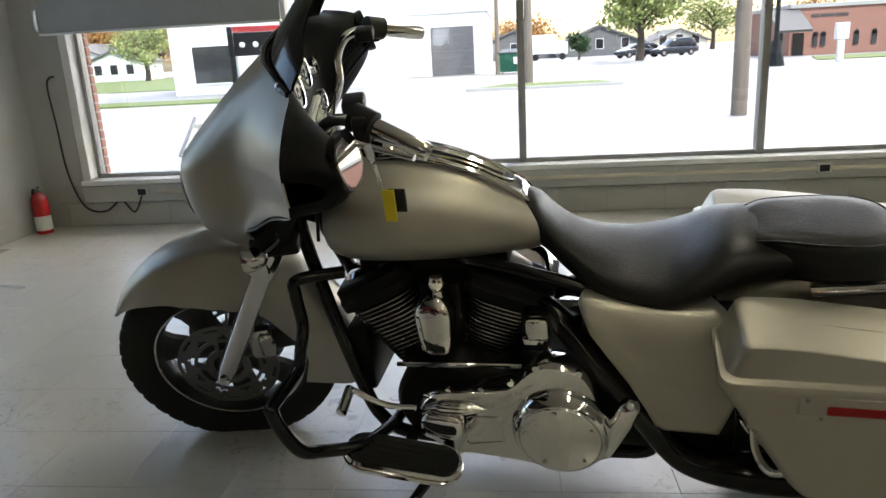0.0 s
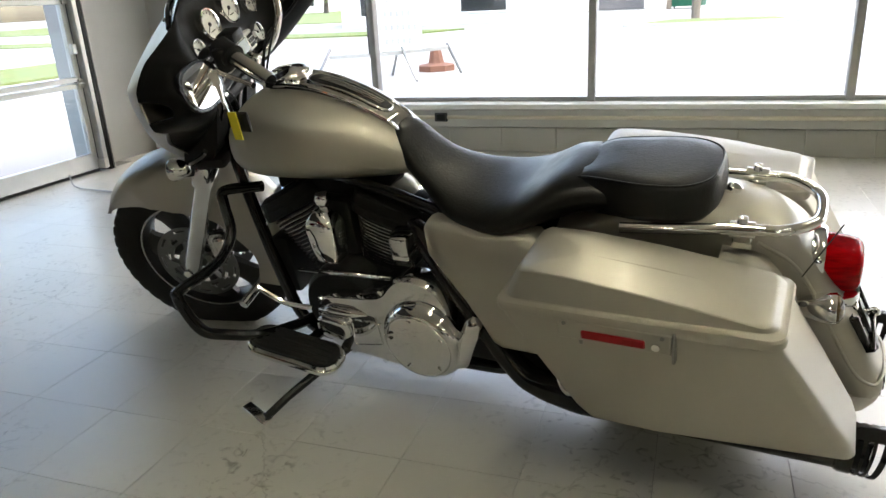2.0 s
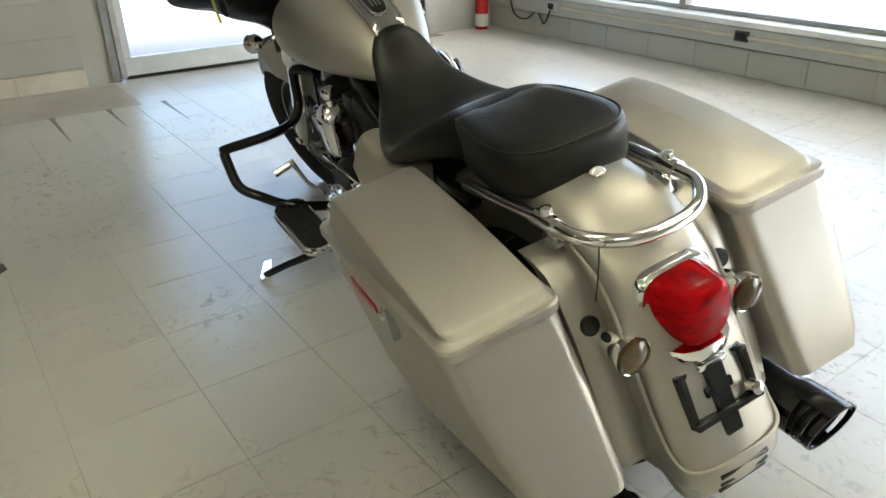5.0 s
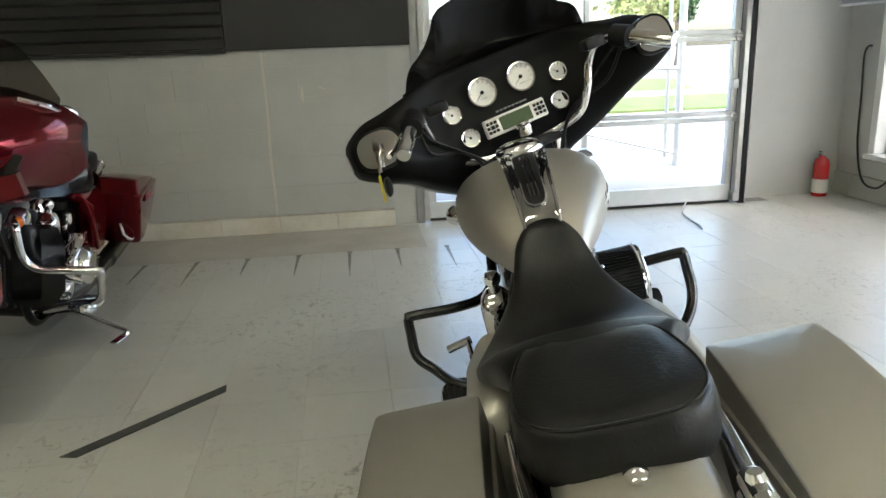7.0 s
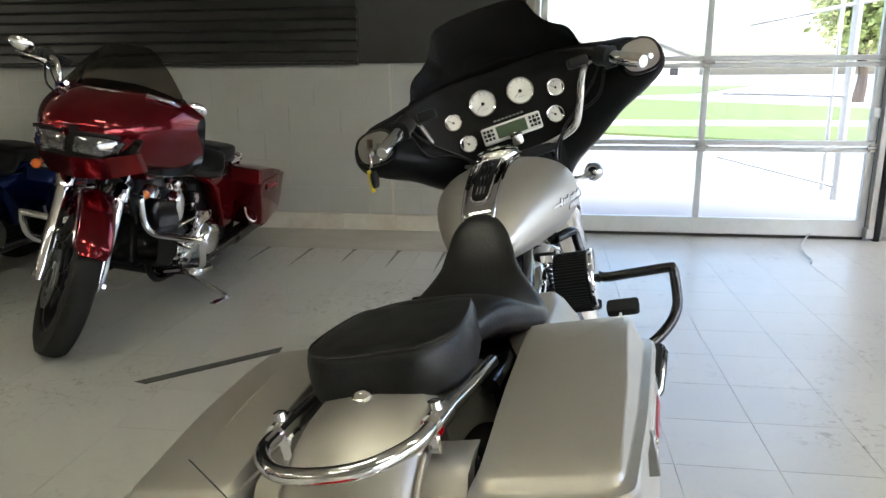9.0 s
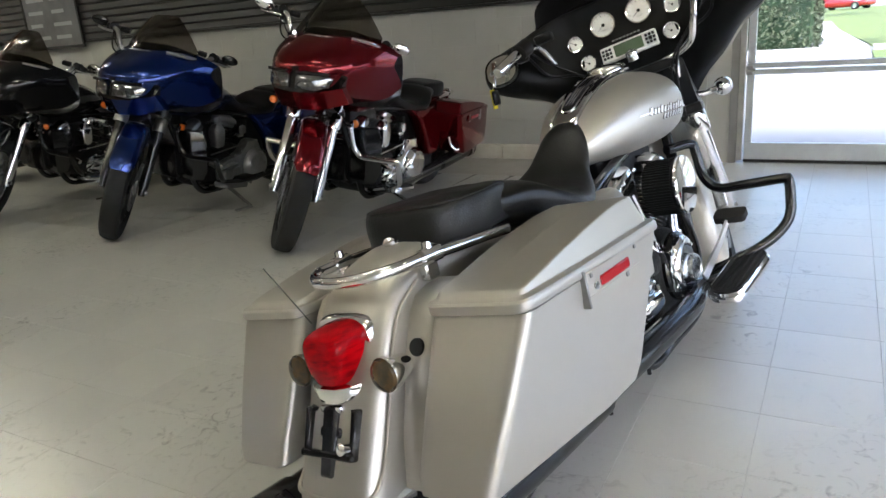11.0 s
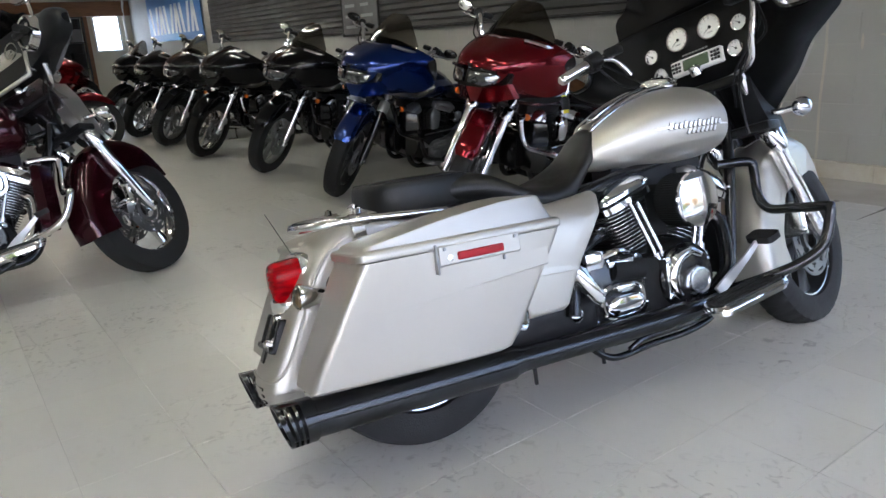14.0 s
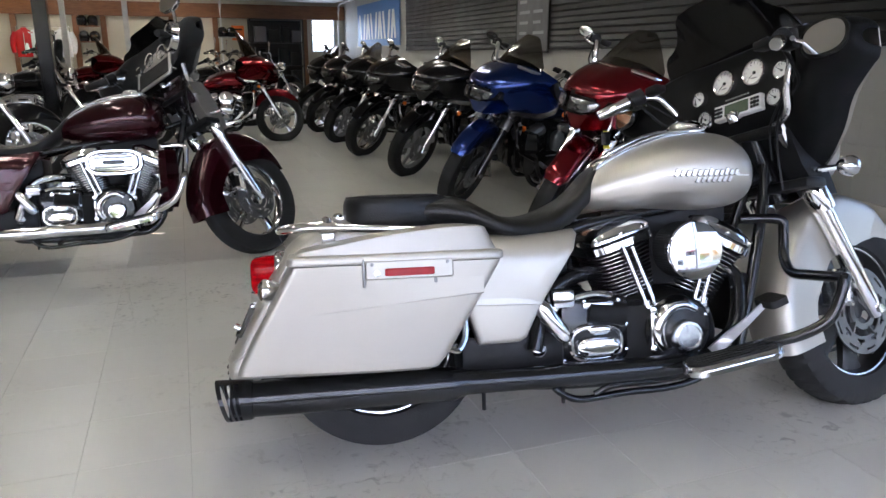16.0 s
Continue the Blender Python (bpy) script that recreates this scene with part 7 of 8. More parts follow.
# ---- outside ----
GZ = -0.12
ground = part("ground", box(-420, 420, -300, 520, GZ - 0.5, GZ), ASPHALT, smooth=0)
tagged(ground, "pale worn asphalt of street and parking lots", "ground", kind="structure")


def pad(name, pts, z, mat, label, cat, depth=0.12):
    bm = bmesh.new()
    f = bm.faces.new([bm.verts.new((x, y, z)) for x, y in pts])
    r = bmesh.ops.extrude_face_region(bm, geom=[f])
    for v in r["geom"]:
        if isinstance(v, bmesh.types.BMVert):
            v.co.z -= depth
    return tagged(part(name, bm, mat, smooth=0), label, cat, kind="structure")


pad("lawn", [(-40, 26.6), (-8.6, 26.6), (-7.4, 29.0), (-40, 31.5)], GZ + 0.06, GRASS, "green lawn strip before the white building", "lawn")
pad("lawn", [(-80, 48), (-19, 45), (-19, 100), (-90, 130)], GZ + 0.05, GRASS, "wide green lawn round a white house", "lawn")
pad("verge", [(-1.0, 26.4), (3.9, 26.4), (3.6, 28.9), (0.2, 29.2)], GZ + 0.08, GRASS, "small grass island with a pale kerb", "lawn")
pad("kerb", [(-1.15, 26.2), (4.1, 26.2), (4.1, 26.38), (-1.15, 26.38)], GZ + 0.09, CONCRETE, "pale concrete kerb of the grass island", "kerb")
pad("lawn", [(-15.7, 4.25), (-13.7, 4.25), (-12.8, 5.8), (-12.0, 7.2), (-11.7, 20), (-15.7, 20)], GZ + 0.05, GRASS, "green lawn strip beyond the garage door", "lawn")
pad("lawn", [(-75, -20), (-20, -20), (-20, 2.3), (-26.5, 3.55), (-17.6, 4.3), (-17.6, 12.5), (-24.6, 15), (-38, 6), (-44, 12), (-75, 24)], GZ + 0.05, GRASS, "green lawn across the side street", "lawn")
pad("sidewalk", [(-17.55, 4.3), (-15.75, 4.3), (-15.75, 22), (-17.55, 22)], GZ + 0.07, CONCRETE, "pale concrete walk beside the side street", "sidewalk")
pad("lawn", [(16, 41), (60, 36), (60, 46), (18, 47)], GZ + 0.05, GRASS, "grass strip before the brick building", "lawn")


def window_part(parent, x0, x1, y, z0, z1, frame=STUCCO):
    w = part("window", box(x0, x1, y - 0.04, y - 0.012, z0, z1), DARKGLASS, parent, smooth=0)
    part("window_frame", join(box(x0 - 0.08, x0, y - 0.06, y - 0.004, z0 - 0.08, z1 + 0.08), box(x1, x1 + 0.08, y - 0.06, y - 0.004, z0 - 0.08, z1 + 0.08),
                              box(x0, x1, y - 0.06, y - 0.004, z0 - 0.08, z0), box(x0, x1, y - 0.06, y - 0.004, z1, z1 + 0.08)), frame, w, smooth=0)
    return w


shop = thing("garage_building", "white flat-roofed garage building across the street", "building")
part("wall", box(-15.8, -6.2, 35.3, 50, GZ, 4.6), STUCCO, shop, smooth=0)
part("wall", box(-6.195, -1.2, 47.0, 60, GZ, 3.6), STUCCO, shop, smooth=0)
part("roof_edge", box(-15.95, -6.05, 35.15, 50.2, 4.6, 4.85), WHITEPAINT, shop, smooth=0)
part("roof_edge", box(-6.0, -1.05, 46.9, 60.2, 3.6, 3.75), WHITEPAINT, shop, smooth=0)
window_part(shop, -14.7, -12.5, 35.3, 0.42, 2.1)
window_part(shop, -9.5, -7.3, 35.3, 0.42, 1.95)
part("overhead_door", join(*[box(-4.58, -1.96, 46.93, 46.99, GZ + 0.02 + 0.48 * k, GZ + 0.495 + 0.48 * k, 0.01) for k in range(6)]), GREYDOOR, shop, "grey overhead door")
part("service_door", box(-5.95, -5.2, 46.93, 46.99, GZ + 0.02, 1.75), WHITEPAINT, shop, smooth=0)

brick_hall = thing("brick_building", "long red brick building with arched windows", "building")
part("wall", box(18.4, 50, 52.0, 62, GZ, 2.85), BRICK, brick_hall, smooth=0)
part("parapet", box(18.3, 50.2, 51.85, 62.2, 2.85, 3.1), CONCRETE, brick_hall, smooth=0)
part("porch_roof", loft([[V(x, 49.6, z), V(x, 52.0, z + 1.3), V(x, 52.0, z + 1.45), V(x, 49.4, z + 0.15)] for x, z in ((16.9, 1.35), (18.9, 1.35))]), ROOFING, brick_hall, smooth=0)
part("porch_post", box(17.0, 17.2, 49.7, 49.9, GZ, 1.4), SATIN, brick_hall)
part("door", box(18.6, 19.3, 51.93, 51.99, GZ, 1.3), SATIN, brick_hall, smooth=0)
for x in (19.85, 20.35, 22.4, 23.5, 25.4, 26.6, 28.6, 29.8, 32.0):
    part("window", join(box(x, x + 0.3, 51.93, 51.985, 0.4, 1.2), lathe([(0, 0), (0.15, 0), (0.15, 0.055), (0, 0.055)], (x + 0.15, 51.985, 1.2), (0, -1, 0), 14)), DARKGLASS, brick_hall, smooth=0)
for k in range(13):
    x = 19.7 + 0.165 * k + (0.08 if k > 2 else 0) + (0.08 if k > 7 else 0)
    part("sign_letter", box(x, x + 0.11, 51.95, 51.99, 2.25, 2.45), SIGNBAR, brick_hall, smooth=0)


def house(x, y, w, d, h, wall, label, turn=0):
    t = thing("house", label, "house", pose(x, y, GZ, 0, 0, turn))
    part("wall", box(-w / 2, w / 2, 0, d, 0, h), wall, t, smooth=0)
    part("roof", loft([[V(-w / 2 - 0.4, yy, h - 0.1), V(0, yy, h + w * 0.2), V(w / 2 + 0.4, yy, h - 0.1), V(w / 2 + 0.4, yy, h + 0.1), V(0, yy, h + w * 0.2 + 0.25), V(-w / 2 - 0.4, yy, h + 0.1)] for yy in (-0.4, d + 0.4)]), ROOFING, t, smooth=0)
    part("gable", loft([[V(-w / 2, yy, h), V(w / 2, yy, h), V(0, yy, h + w * 0.2)] for yy in (0.0, 0.05)]), wall, t, smooth=0)
    for k in range(3):
        xx = -w / 2 + w * (k + 0.7) / 3.4
        window_part(t, xx - 0.5, xx + 0.5, 0, 1.0, 2.3)
    return t


house(-55.5, 100, 7.5, 9, 2.6, STUCCO, "white clapboard house behind lawns", 8)
house(-66, 108, 12, 9, 3.2, STUCCO, "white house half hidden by trees", -6)
house(23, 106, 7.5, 9, 1.4, CREAM, "low house with a pale gable roof", 4)
house(12.5, 108, 12, 10, 1.6, ROOFING, "long low brown house behind the parking lot", 0)
house(0.5, 110, 12, 10, 1.6, ROOFING, "brown low house beyond the parking lot", 2)
house(-88, 14, 14, 9, 2.6, CREAM, "pale house across the side street", 90)


def tree(x, y, h, r, leaf, label, leaves=2600, trunk=0.22, seed=1, bare=0.3):
    rnd = random.Random(seed)
    t = thing("tree", label, "tree", pose(x, y, GZ))
    limbs = [tube([(0, 0, 0), (0.1, 0.05, h * 0.2), (0.02, -0.1, h * 0.45), (0.1, 0, h * 0.75)], [trunk * 1.3, trunk, trunk * 0.8, trunk * 0.3], 9, 4)]
    tips = []
    for k in range(16):
        a = k * 2.4 + rnd.random()
        z0 = h * (0.28 + 0.4 * rnd.random())
        rr = r * (0.55 + 0.45 * rnd.random())
        z1 = z0 + h * (0.15 + 0.25 * rnd.random())
        tip = V(rr * math.cos(a), rr * math.sin(a), min(z1, h * 0.95))
        mid = V(rr * 0.45 * math.cos(a + 0.2), rr * 0.45 * math.sin(a + 0.2), (z0 + tip.z) / 2 + 0.1)
        limbs.append(tube([(0, 0, z0), mid, tip], [trunk * 0.5, trunk * 0.3, trunk * 0.08], 6, 3))
        tips += [tip, mid, (tip + mid) / 2]
    part("trunk", join(*limbs), BARK, t)
    tips.append(V(0, 0, h * 0.9))
    vs, fs = [], []
    for k in range(leaves):
        c = rnd.choice(tips)
        p = c + V(rnd.gauss(0, 1), rnd.gauss(0, 1), rnd.gauss(0, 0.8)) * (r * 0.2)
        s = (0.10 + 0.16 * rnd.random()) * (0.6 + r * 0.12)
        n = V(rnd.uniform(-1, 1), rnd.uniform(-1, 1), rnd.uniform(-1, 1)).normalized()
        u = n.orthogonal().normalized()
        w = n.cross(u)
        i = len(vs)
        vs += [p - u * s, p + w * s * 0.6 + n * s * 0.15, p + u * s, p - w * s * 0.6 + n * s * 0.15]
        fs.append((i, i + 1, i + 2, i + 3))
    me = bpy.data.meshes.new("crown")
    me.from_pydata(vs, [], fs)
    me.materials.append(leaf)
    crown = new("crown", me)
    crown.parent = t
    tagged(crown, kind="stuff")
    return t


tree(10.5, 62, 7.2, 3.3, LEAF_GREEN, "broad green tree in the parking lot", 5200, 0.28, 3)
tree(30, 116, 8, 5, LEAF_GREEN, "yellowing tree behind the low houses", 2600, 0.3, 4)
tree(38, 100, 8, 4, LEAF_AUTUMN, "thin autumn tree behind the lot", 900, 0.2, 5)
tree(-45.5, 90, 6.8, 3.4, LEAF_GREEN, "green tree beside the white house", 3400, 0.3, 6)
tree(-60, 122, 11, 7, LEAF_AUTUMN, "tall orange autumn tree behind the houses", 4200, 0.4, 7)
tree(-72, 124, 11, 7, LEAF_AUTUMN, "tall brown autumn tree behind the houses", 3600, 0.4, 8)
tree(-92, 128, 15, 8, LEAF_AUTUMN, "autumn tree at the end of the lawns", 3600, 0.4, 9)
tree(2.5, 122, 6, 5, LEAF_AUTUMN, "rusty autumn tree behind the low house", 2400, 0.3, 10)
tree(7.2, 80, 2.5, 1.1, LEAF_DARK, "round dark evergreen bush by the houses", 2600, 0.12, 11)
tree(-36, 20.4, 5.6, 1.0, LEAF_DARK, "dark green pine across the side street", 2600, 0.16, 12)
tree(-31, 16.4, 5.4, 2.1, LEAF_GREEN, "leafy tree across the side street", 5200, 0.2, 13)


def hedge(x0, x1, y0, y1, h, leaves=6000):
    """A clipped hedge: twiggy core under a skin of small leaves."""
    rnd = random.Random(41)
    t = thing("hedge", "clipped dark green hedge beside the concrete path", "hedge", pose(0, 0, GZ))
    part("core", box(x0 + 0.12, x1 - 0.12, y0 + 0.12, y1 - 0.12, 0, h - 0.12, 0.1, 2), LEAF_DARK, t)
    vs, fs = [], []
    for k in range(leaves):
        p = [rnd.uniform(x0, x1), rnd.uniform(y0, y1), rnd.uniform(0.05, h)]
        f = rnd.randrange(5)
        p[(0, 0, 1, 1, 2)[f]] = (x0, x1, y0, y1, h)[f] + rnd.gauss(0, 0.04)
        s, p = rnd.uniform(0.03, 0.07), V(*p)
        n = V(rnd.uniform(-1, 1), rnd.uniform(-1, 1), rnd.uniform(-1, 1)).normalized()
        u = n.orthogonal().normalized()
        w = n.cross(u)
        i = len(vs)
        vs += [p - u * s, p + w * s * 0.6, p + u * s, p - w * s * 0.6]
        fs.append((i, i + 1, i + 2, i + 3))
    me = bpy.data.meshes.new("leaves")
    me.from_pydata(vs, [], fs)
    me.materials.append(LEAF_HEDGE)
    tagged(new("leaves", me), kind="stuff").parent = t


hedge(-19.6, -17.3, 0.6, 3.1, 1.9)
tree(-46, -3, 9, 4.0, LEAF_GREEN, "broad tree by the brick house", 3000, 0.25, 14)
for k, x in enumerate((27.5, 30.0, 31.8, 34.6)):
    tree(x, 50.8, 1.3, 0.8, LEAF_DARK if k % 2 == 0 else LEAF_AUTUMN, "clipped shrub beside the brick wall", 700, 0.05, 30 + k)


def pole(x, y, h, r, mat, label, lamp=False):
    t = thing("utility_pole", label, "pole", pose(x, y, GZ))
    part("shaft", tube([(0, 0, 0), (0, 0, h)], [r, r * 0.75], 14, smooth=False), mat, t)
    part("crossarm", beam((-1.1, 0, h - 0.8), (1.1, 0, h - 0.8), 0.1, 0.12, 0.01), mat, t)
    return t


pole(4.32, 14.2, 9.0, 0.135, POLEWOOD, "weathered timber utility pole by the street")
pole(1.06, 29.8, 9.0, 0.16, POLEWOOD, "weathered timber utility pole on the grass island")
pole(-0.45, 44.0, 9.0, 0.14, POLEWOOD, "dark utility pole beside the white building")
lp = thing("street_lamp", "dark street lamp post with a flared base", "street lamp", pose(12.1, 35.7, GZ))
part("base", lathe([(0, 0), (0.42, 0), (0.4, 0.12), (0.26, 0.75), (0.2, 1.1), (0, 1.1)], (0, 0, 0), (0, 0, 1), 12), SATIN, lp)
part("shaft", tube([(0, 0, 1.08), (0, 0, 6.5)], [0.11, 0.08], 10, smooth=False), SATIN, lp)
mk = thing("sign_post", "white marker post beside the street", "post", pose(15.6, 37.5, GZ))
part("post", box(-0.14, 0.14, -0.1, 0.1, 0, 1.0, 0.01), WHITEPAINT, mk)
part("head", box(-0.28, 0.28, -0.16, 0.16, 1.0, 1.75, 0.03), WHITEPAINT, mk)

bin_ = thing("dumpster", "green steel dumpster beside the white building", "dumpster", pose(0.55, 44.4, GZ, 0, 0, -12))
part("body", loft([[V(-0.8, -0.55, 0.12), V(0.8, -0.55, 0.12), V(0.8, 0.55, 0.12), V(-0.8, 0.55, 0.12)], [V(-0.85, -0.7, 1.15), V(0.85, -0.7, 1.15), V(0.85, 0.65, 1.35), V(-0.85, 0.65, 1.35)]]), GREENBIN, bin_, smooth=0)
part("lid", loft([[V(-0.88, -0.74, 1.16), V(0.88, -0.74, 1.16), V(0.88, 0.68, 1.37), V(-0.88, 0.68, 1.37)], [V(-0.88, -0.74, 1.2), V(0.88, -0.74, 1.2), V(0.88, 0.68, 1.41), V(-0.88, 0.68, 1.41)]]), SATIN, bin_, smooth=0)
part("label_plate", box(0.05, 0.55, -0.69, -0.655, 0.55, 0.95, 0.005), PAPER, bin_)
for s in (-1, 1):
    part("caster", lathe([(0, -0.03), (0.06, -0.03), (0.06, 0.03), (0, 0.03)], (s * 0.65, -0.4, 0.06), (1, 0, 0), 10), SATIN, bin_)


def car(m, paint, label, roof=1.45, length=4.4):
    t = thing("car", label, "car", m, group="parked cars")
    k = length / 4.4
    body = [(-2.2, 0.55, 0.62, 0.45), (-2.15, 0.75, 0.85, 0.3), (-1.4, 0.86, 0.92, 0.22), (0, 0.88, 0.95, 0.2), (1.2, 0.88, 0.92, 0.2), (1.9, 0.82, 0.78, 0.25), (2.15, 0.7, 0.66, 0.32), (2.2, 0.55, 0.58, 0.42)]
    part("body", loft([oval(x * k, w, z1, z0, 4.0, 20) for x, w, z1, z0 in lerp_rows(body, 20)]), paint, t)
    cab = [(-2.05, 0.66, 0.92, 0.85), (-1.75, 0.70, roof - 0.08, 0.85), (-0.9, 0.70, roof, 0.85), (0.2, 0.68, roof - 0.02, 0.85), (0.9, 0.66, 1.08, 0.85), (1.15, 0.6, 0.93, 0.86)]
    part("cabin", loft([oval(x * k, w, z1, z0, 4.5, 20) for x, w, z1, z0 in lerp_rows(cab, 18)]), DARKGLASS, t)
    part("roof", loft([oval(x * k, w, z1, z0, 4.5, 16) for x, w, z1, z0 in ((-1.8, 0.5, roof - 0.04, roof - 0.1), (-1.5, 0.64, roof + 0.012, roof - 0.08), (-0.3, 0.64, roof + 0.018, roof - 0.08), (0.25, 0.55, roof - 0.0, roof - 0.1))]), paint, t)
    for x in (-1.35 * k, 1.38 * k):
        for s in (-1, 1):
            w = part("wheel", lathe([(0.18, -0.1), (0.30, -0.1), (0.33, -0.06), (0.33, 0.06), (0.30, 0.1), (0.18, 0.1)], (x, s * 0.8, 0.33), (0, 1, 0), 20), RUBBER, t)
            part("rim", lathe([(0, 0.07), (0.19, 0.08), (0.2, 0.1)], (x, s * 0.8, 0.33), (0, s, 0), 16), ALLOY, w)
    for s in (-1, 1):
        part("headlight", box(2.02 * k, 2.14 * k, s * 0.56 - 0.16, s * 0.56 + 0.16, 0.62, 0.74, 0.02), HEADGLASS, t)
        part("tail_light", box(-2.19 * k, -2.1 * k, s * 0.62 - 0.1, s * 0.62 + 0.1, 0.68, 0.86, 0.02), REDLENS, t)
    return t


car(pose(15.9, 75.5, GZ, 0, 0, 200), CARPAINT, "black estate car parked in the lot", 1.68, 4.7)
car(pose(12.6, 76.5, GZ, 0, 0, 205), CARPAINT, "dark saloon car parked in the lot", 1.42, 4.5)
car(pose(-66, 3.2, GZ, 0, 0, 60), REDCAR, "red car parked across the side street", 1.42, 4.5)
trk = thing("delivery_truck", "white box truck parked beyond the dumpster", "truck", pose(3.9, 88, GZ, 0, 0, 10))
part("cargo_box", box(-1.6, 1.6, 0, 2.2, 0.75, 2.9, 0.05), WHITEPAINT, trk)
part("cab", box(1.65, 2.9, 0.1, 2.1, 0.6, 2.1, 0.2, 3), WHITEPAINT, trk)
for x in (-1.0, 2.2):
    part("wheel", lathe([(0, -0.12), (0.38, -0.12), (0.4, 0), (0.38, 0.12), (0, 0.12)], (x, 0.1, 0.40), (0, 1, 0), 16), RUBBER, trk)

# portable sign board on steel legs
sg = thing("sign_board", "white portable sign board with faded lettering under a red header", "sign", pose(-3.28, 12.35, GZ, 0, 0, 18))
part("board", box(-0.37, 0.37, -0.03, 0.03, 0.45, 1.36, 0.01), WHITEPAINT, sg)
part("header_panel", box(-0.42, 0.62, 0.032, 0.09, 1.40, 1.74, 0.01), SATIN, sg)
part("red_band", box(-0.42, 0.62, 0.02, 0.10, 1.742, 1.83, 0.01), REDCAR, sg)
for k in range(5):
    part("bulb", lathe([(0, 0.03), (0.03, 0.024), (0.045, 0.0)], (-0.30 + 0.2 * k, 0.03, 1.56), (0, -1, 0), 12), WHITEPAINT, sg)
part("rail", beam((-1.15, 0.0, 0.40), (0.06, 0.0, 0.42), 0.06, 0.06), STEEL, sg)
part("rail", beam((0.0, 0.0, 0.43), (0.78, 0.0, 0.47), 0.06, 0.06), STEEL, sg)
for x0, x1, y1 in ((-1.12, -1.35, -0.5), (0.02, 0.28, -0.5), (-0.02, -0.2, 0.6), (0.76, 0.98, 0.4)):
    part("leg", beam((x0, 0, 0.53), (x1, y1, 0.02), 0.035, 0.035), GREYPAINT, sg)
part("upright", box(-0.50, -0.42, -0.05, 0.03, 0.42, 1.83, 0.01), SATIN, sg)
part("upright", box(-0.41, -0.38, -0.05, 0.02, 0.42, 1.40, 0.01), PANELGREY, sg)
for row, n in enumerate((4, 5, 7, 5)):
    for k in range(n):
        x = (k - n / 2) * 0.092 + 0.01
        part("letter_bar", box(x, x + 0.055, -0.034, -0.031, 1.19 - 0.21 * row, 1.28 - 0.21 * row), FADEDPRINT, sg, smooth=0)
stump = part("planter_base", lathe([(0, 0), (0.34, 0), (0.34, 0.1), (0.15, 0.14), (0.1, 0.36), (0, 0.36)], (-3.15, 13.7, GZ), (0, 0, 1), 8), RUST)
tagged(stump, "rusty iron base of a street fitting behind the sign", "base")
# pipe rack outside the garage door
rack = thing("pipe_rack", "galvanised pipe frame outside the garage door", "pipe frame", pose(-5.45, 6.22, GZ))
part("upright", tube([(0, 0, 0), (0, 0, 2.6)], 0.045, 10, smooth=False), STEEL, rack)
part("upright", tube([(0.0, -0.14, 0.1), (0.0, -0.14, 2.6)], 0.022, 8, smooth=False), STEEL, rack)
part("rail", tube([(0.0, 0, 0.14), (0.0, -1.2, 0.44)], 0.02, 8, smooth=False), STEEL, rack)
part("rail", tube([(0.0, 0.6, 2.05), (0.0, -1.0, 1.75)], 0.02, 8, smooth=False), STEEL, rack)
part("rail", tube([(0.0, 0, 1.06), (0.0, -1.2, 1.09)], 0.025, 8, smooth=False), STEEL, rack)
pad("road", [(-39.4, -20), (-38.1, -20), (-38.1, 5.8), (-24.8, 15), (-24.8, 60), (-44, 60), (-44, 12.1)], GZ + 0.02, CONCRETE, "pale side street beyond the lawn strip", "road")
pad("path", [(-17.2, 0.5), (-13.72, 0.5), (-13.72, 4.2), (-17.5, 4.2), (-26.5, 3.5), (-37, 3.0), (-37, 2.6), (-19.7, 3.0), (-17.2, 3.2)], GZ + 0.07, CONCRETE, "pale concrete path across the lawn", "path")

# brick reveal of the shop front outside the window's end
pier = thing("brick_pier", "red brick pier of the shop front beside the window", "pier", kind="structure")
part("pier_core", box(-3.15, -2.685, NY + 0.225, NY + 0.272, GZ, 3.0), CONCRETE, pier, smooth=0)
bk = bpy.data.meshes.new("brick")
bbm = box(0, 0.012, 0, 0.05, 0, 0.058, 0.003)
bbm.to_mesh(bk)
bbm.free()
bk.materials.append(BRICK)
for r in range(44):
    for c in range(1):
        o = new("brick", bk)
        o.parent = pier
        o.matrix_basis = Matrix.Translation((-2.686, NY + 0.222 + 0.105 * c, GZ + 0.01 + 0.069 * r))

MAIN = pose(1.365, 3.115, 0, 0, 0, 171) @ pose(0, 0, 0, -12, 0, 0)
motorcycle(MAIN, SILVER, "pewter silver touring motorcycle with hard saddlebags leaning on its kickstand", "batwing", 17.0, True, tag=True, fork_mat=CHROME)


# ---- wall blocks and floor tiles ----
def shared(name, me, m, parent):
    ob = new(name, me)
    ob.parent = parent
    ob.matrix_basis = m
    return ob


def piece_mesh(name, sx, sy, sz, bevel, mat):
    bm = box(0, sx, 0, sy, 0, sz)
    top = [e for e in bm.edges if all(v.co.z > sz - 1e-5 for v in e.verts)]
    bmesh.ops.bevel(bm, geom=top, offset=bevel, segments=1, affect="EDGES")
    me = bpy.data.meshes.new(name)
    bm.to_mesh(me)
    bm.free()
    me.materials.append(mat)
    return me


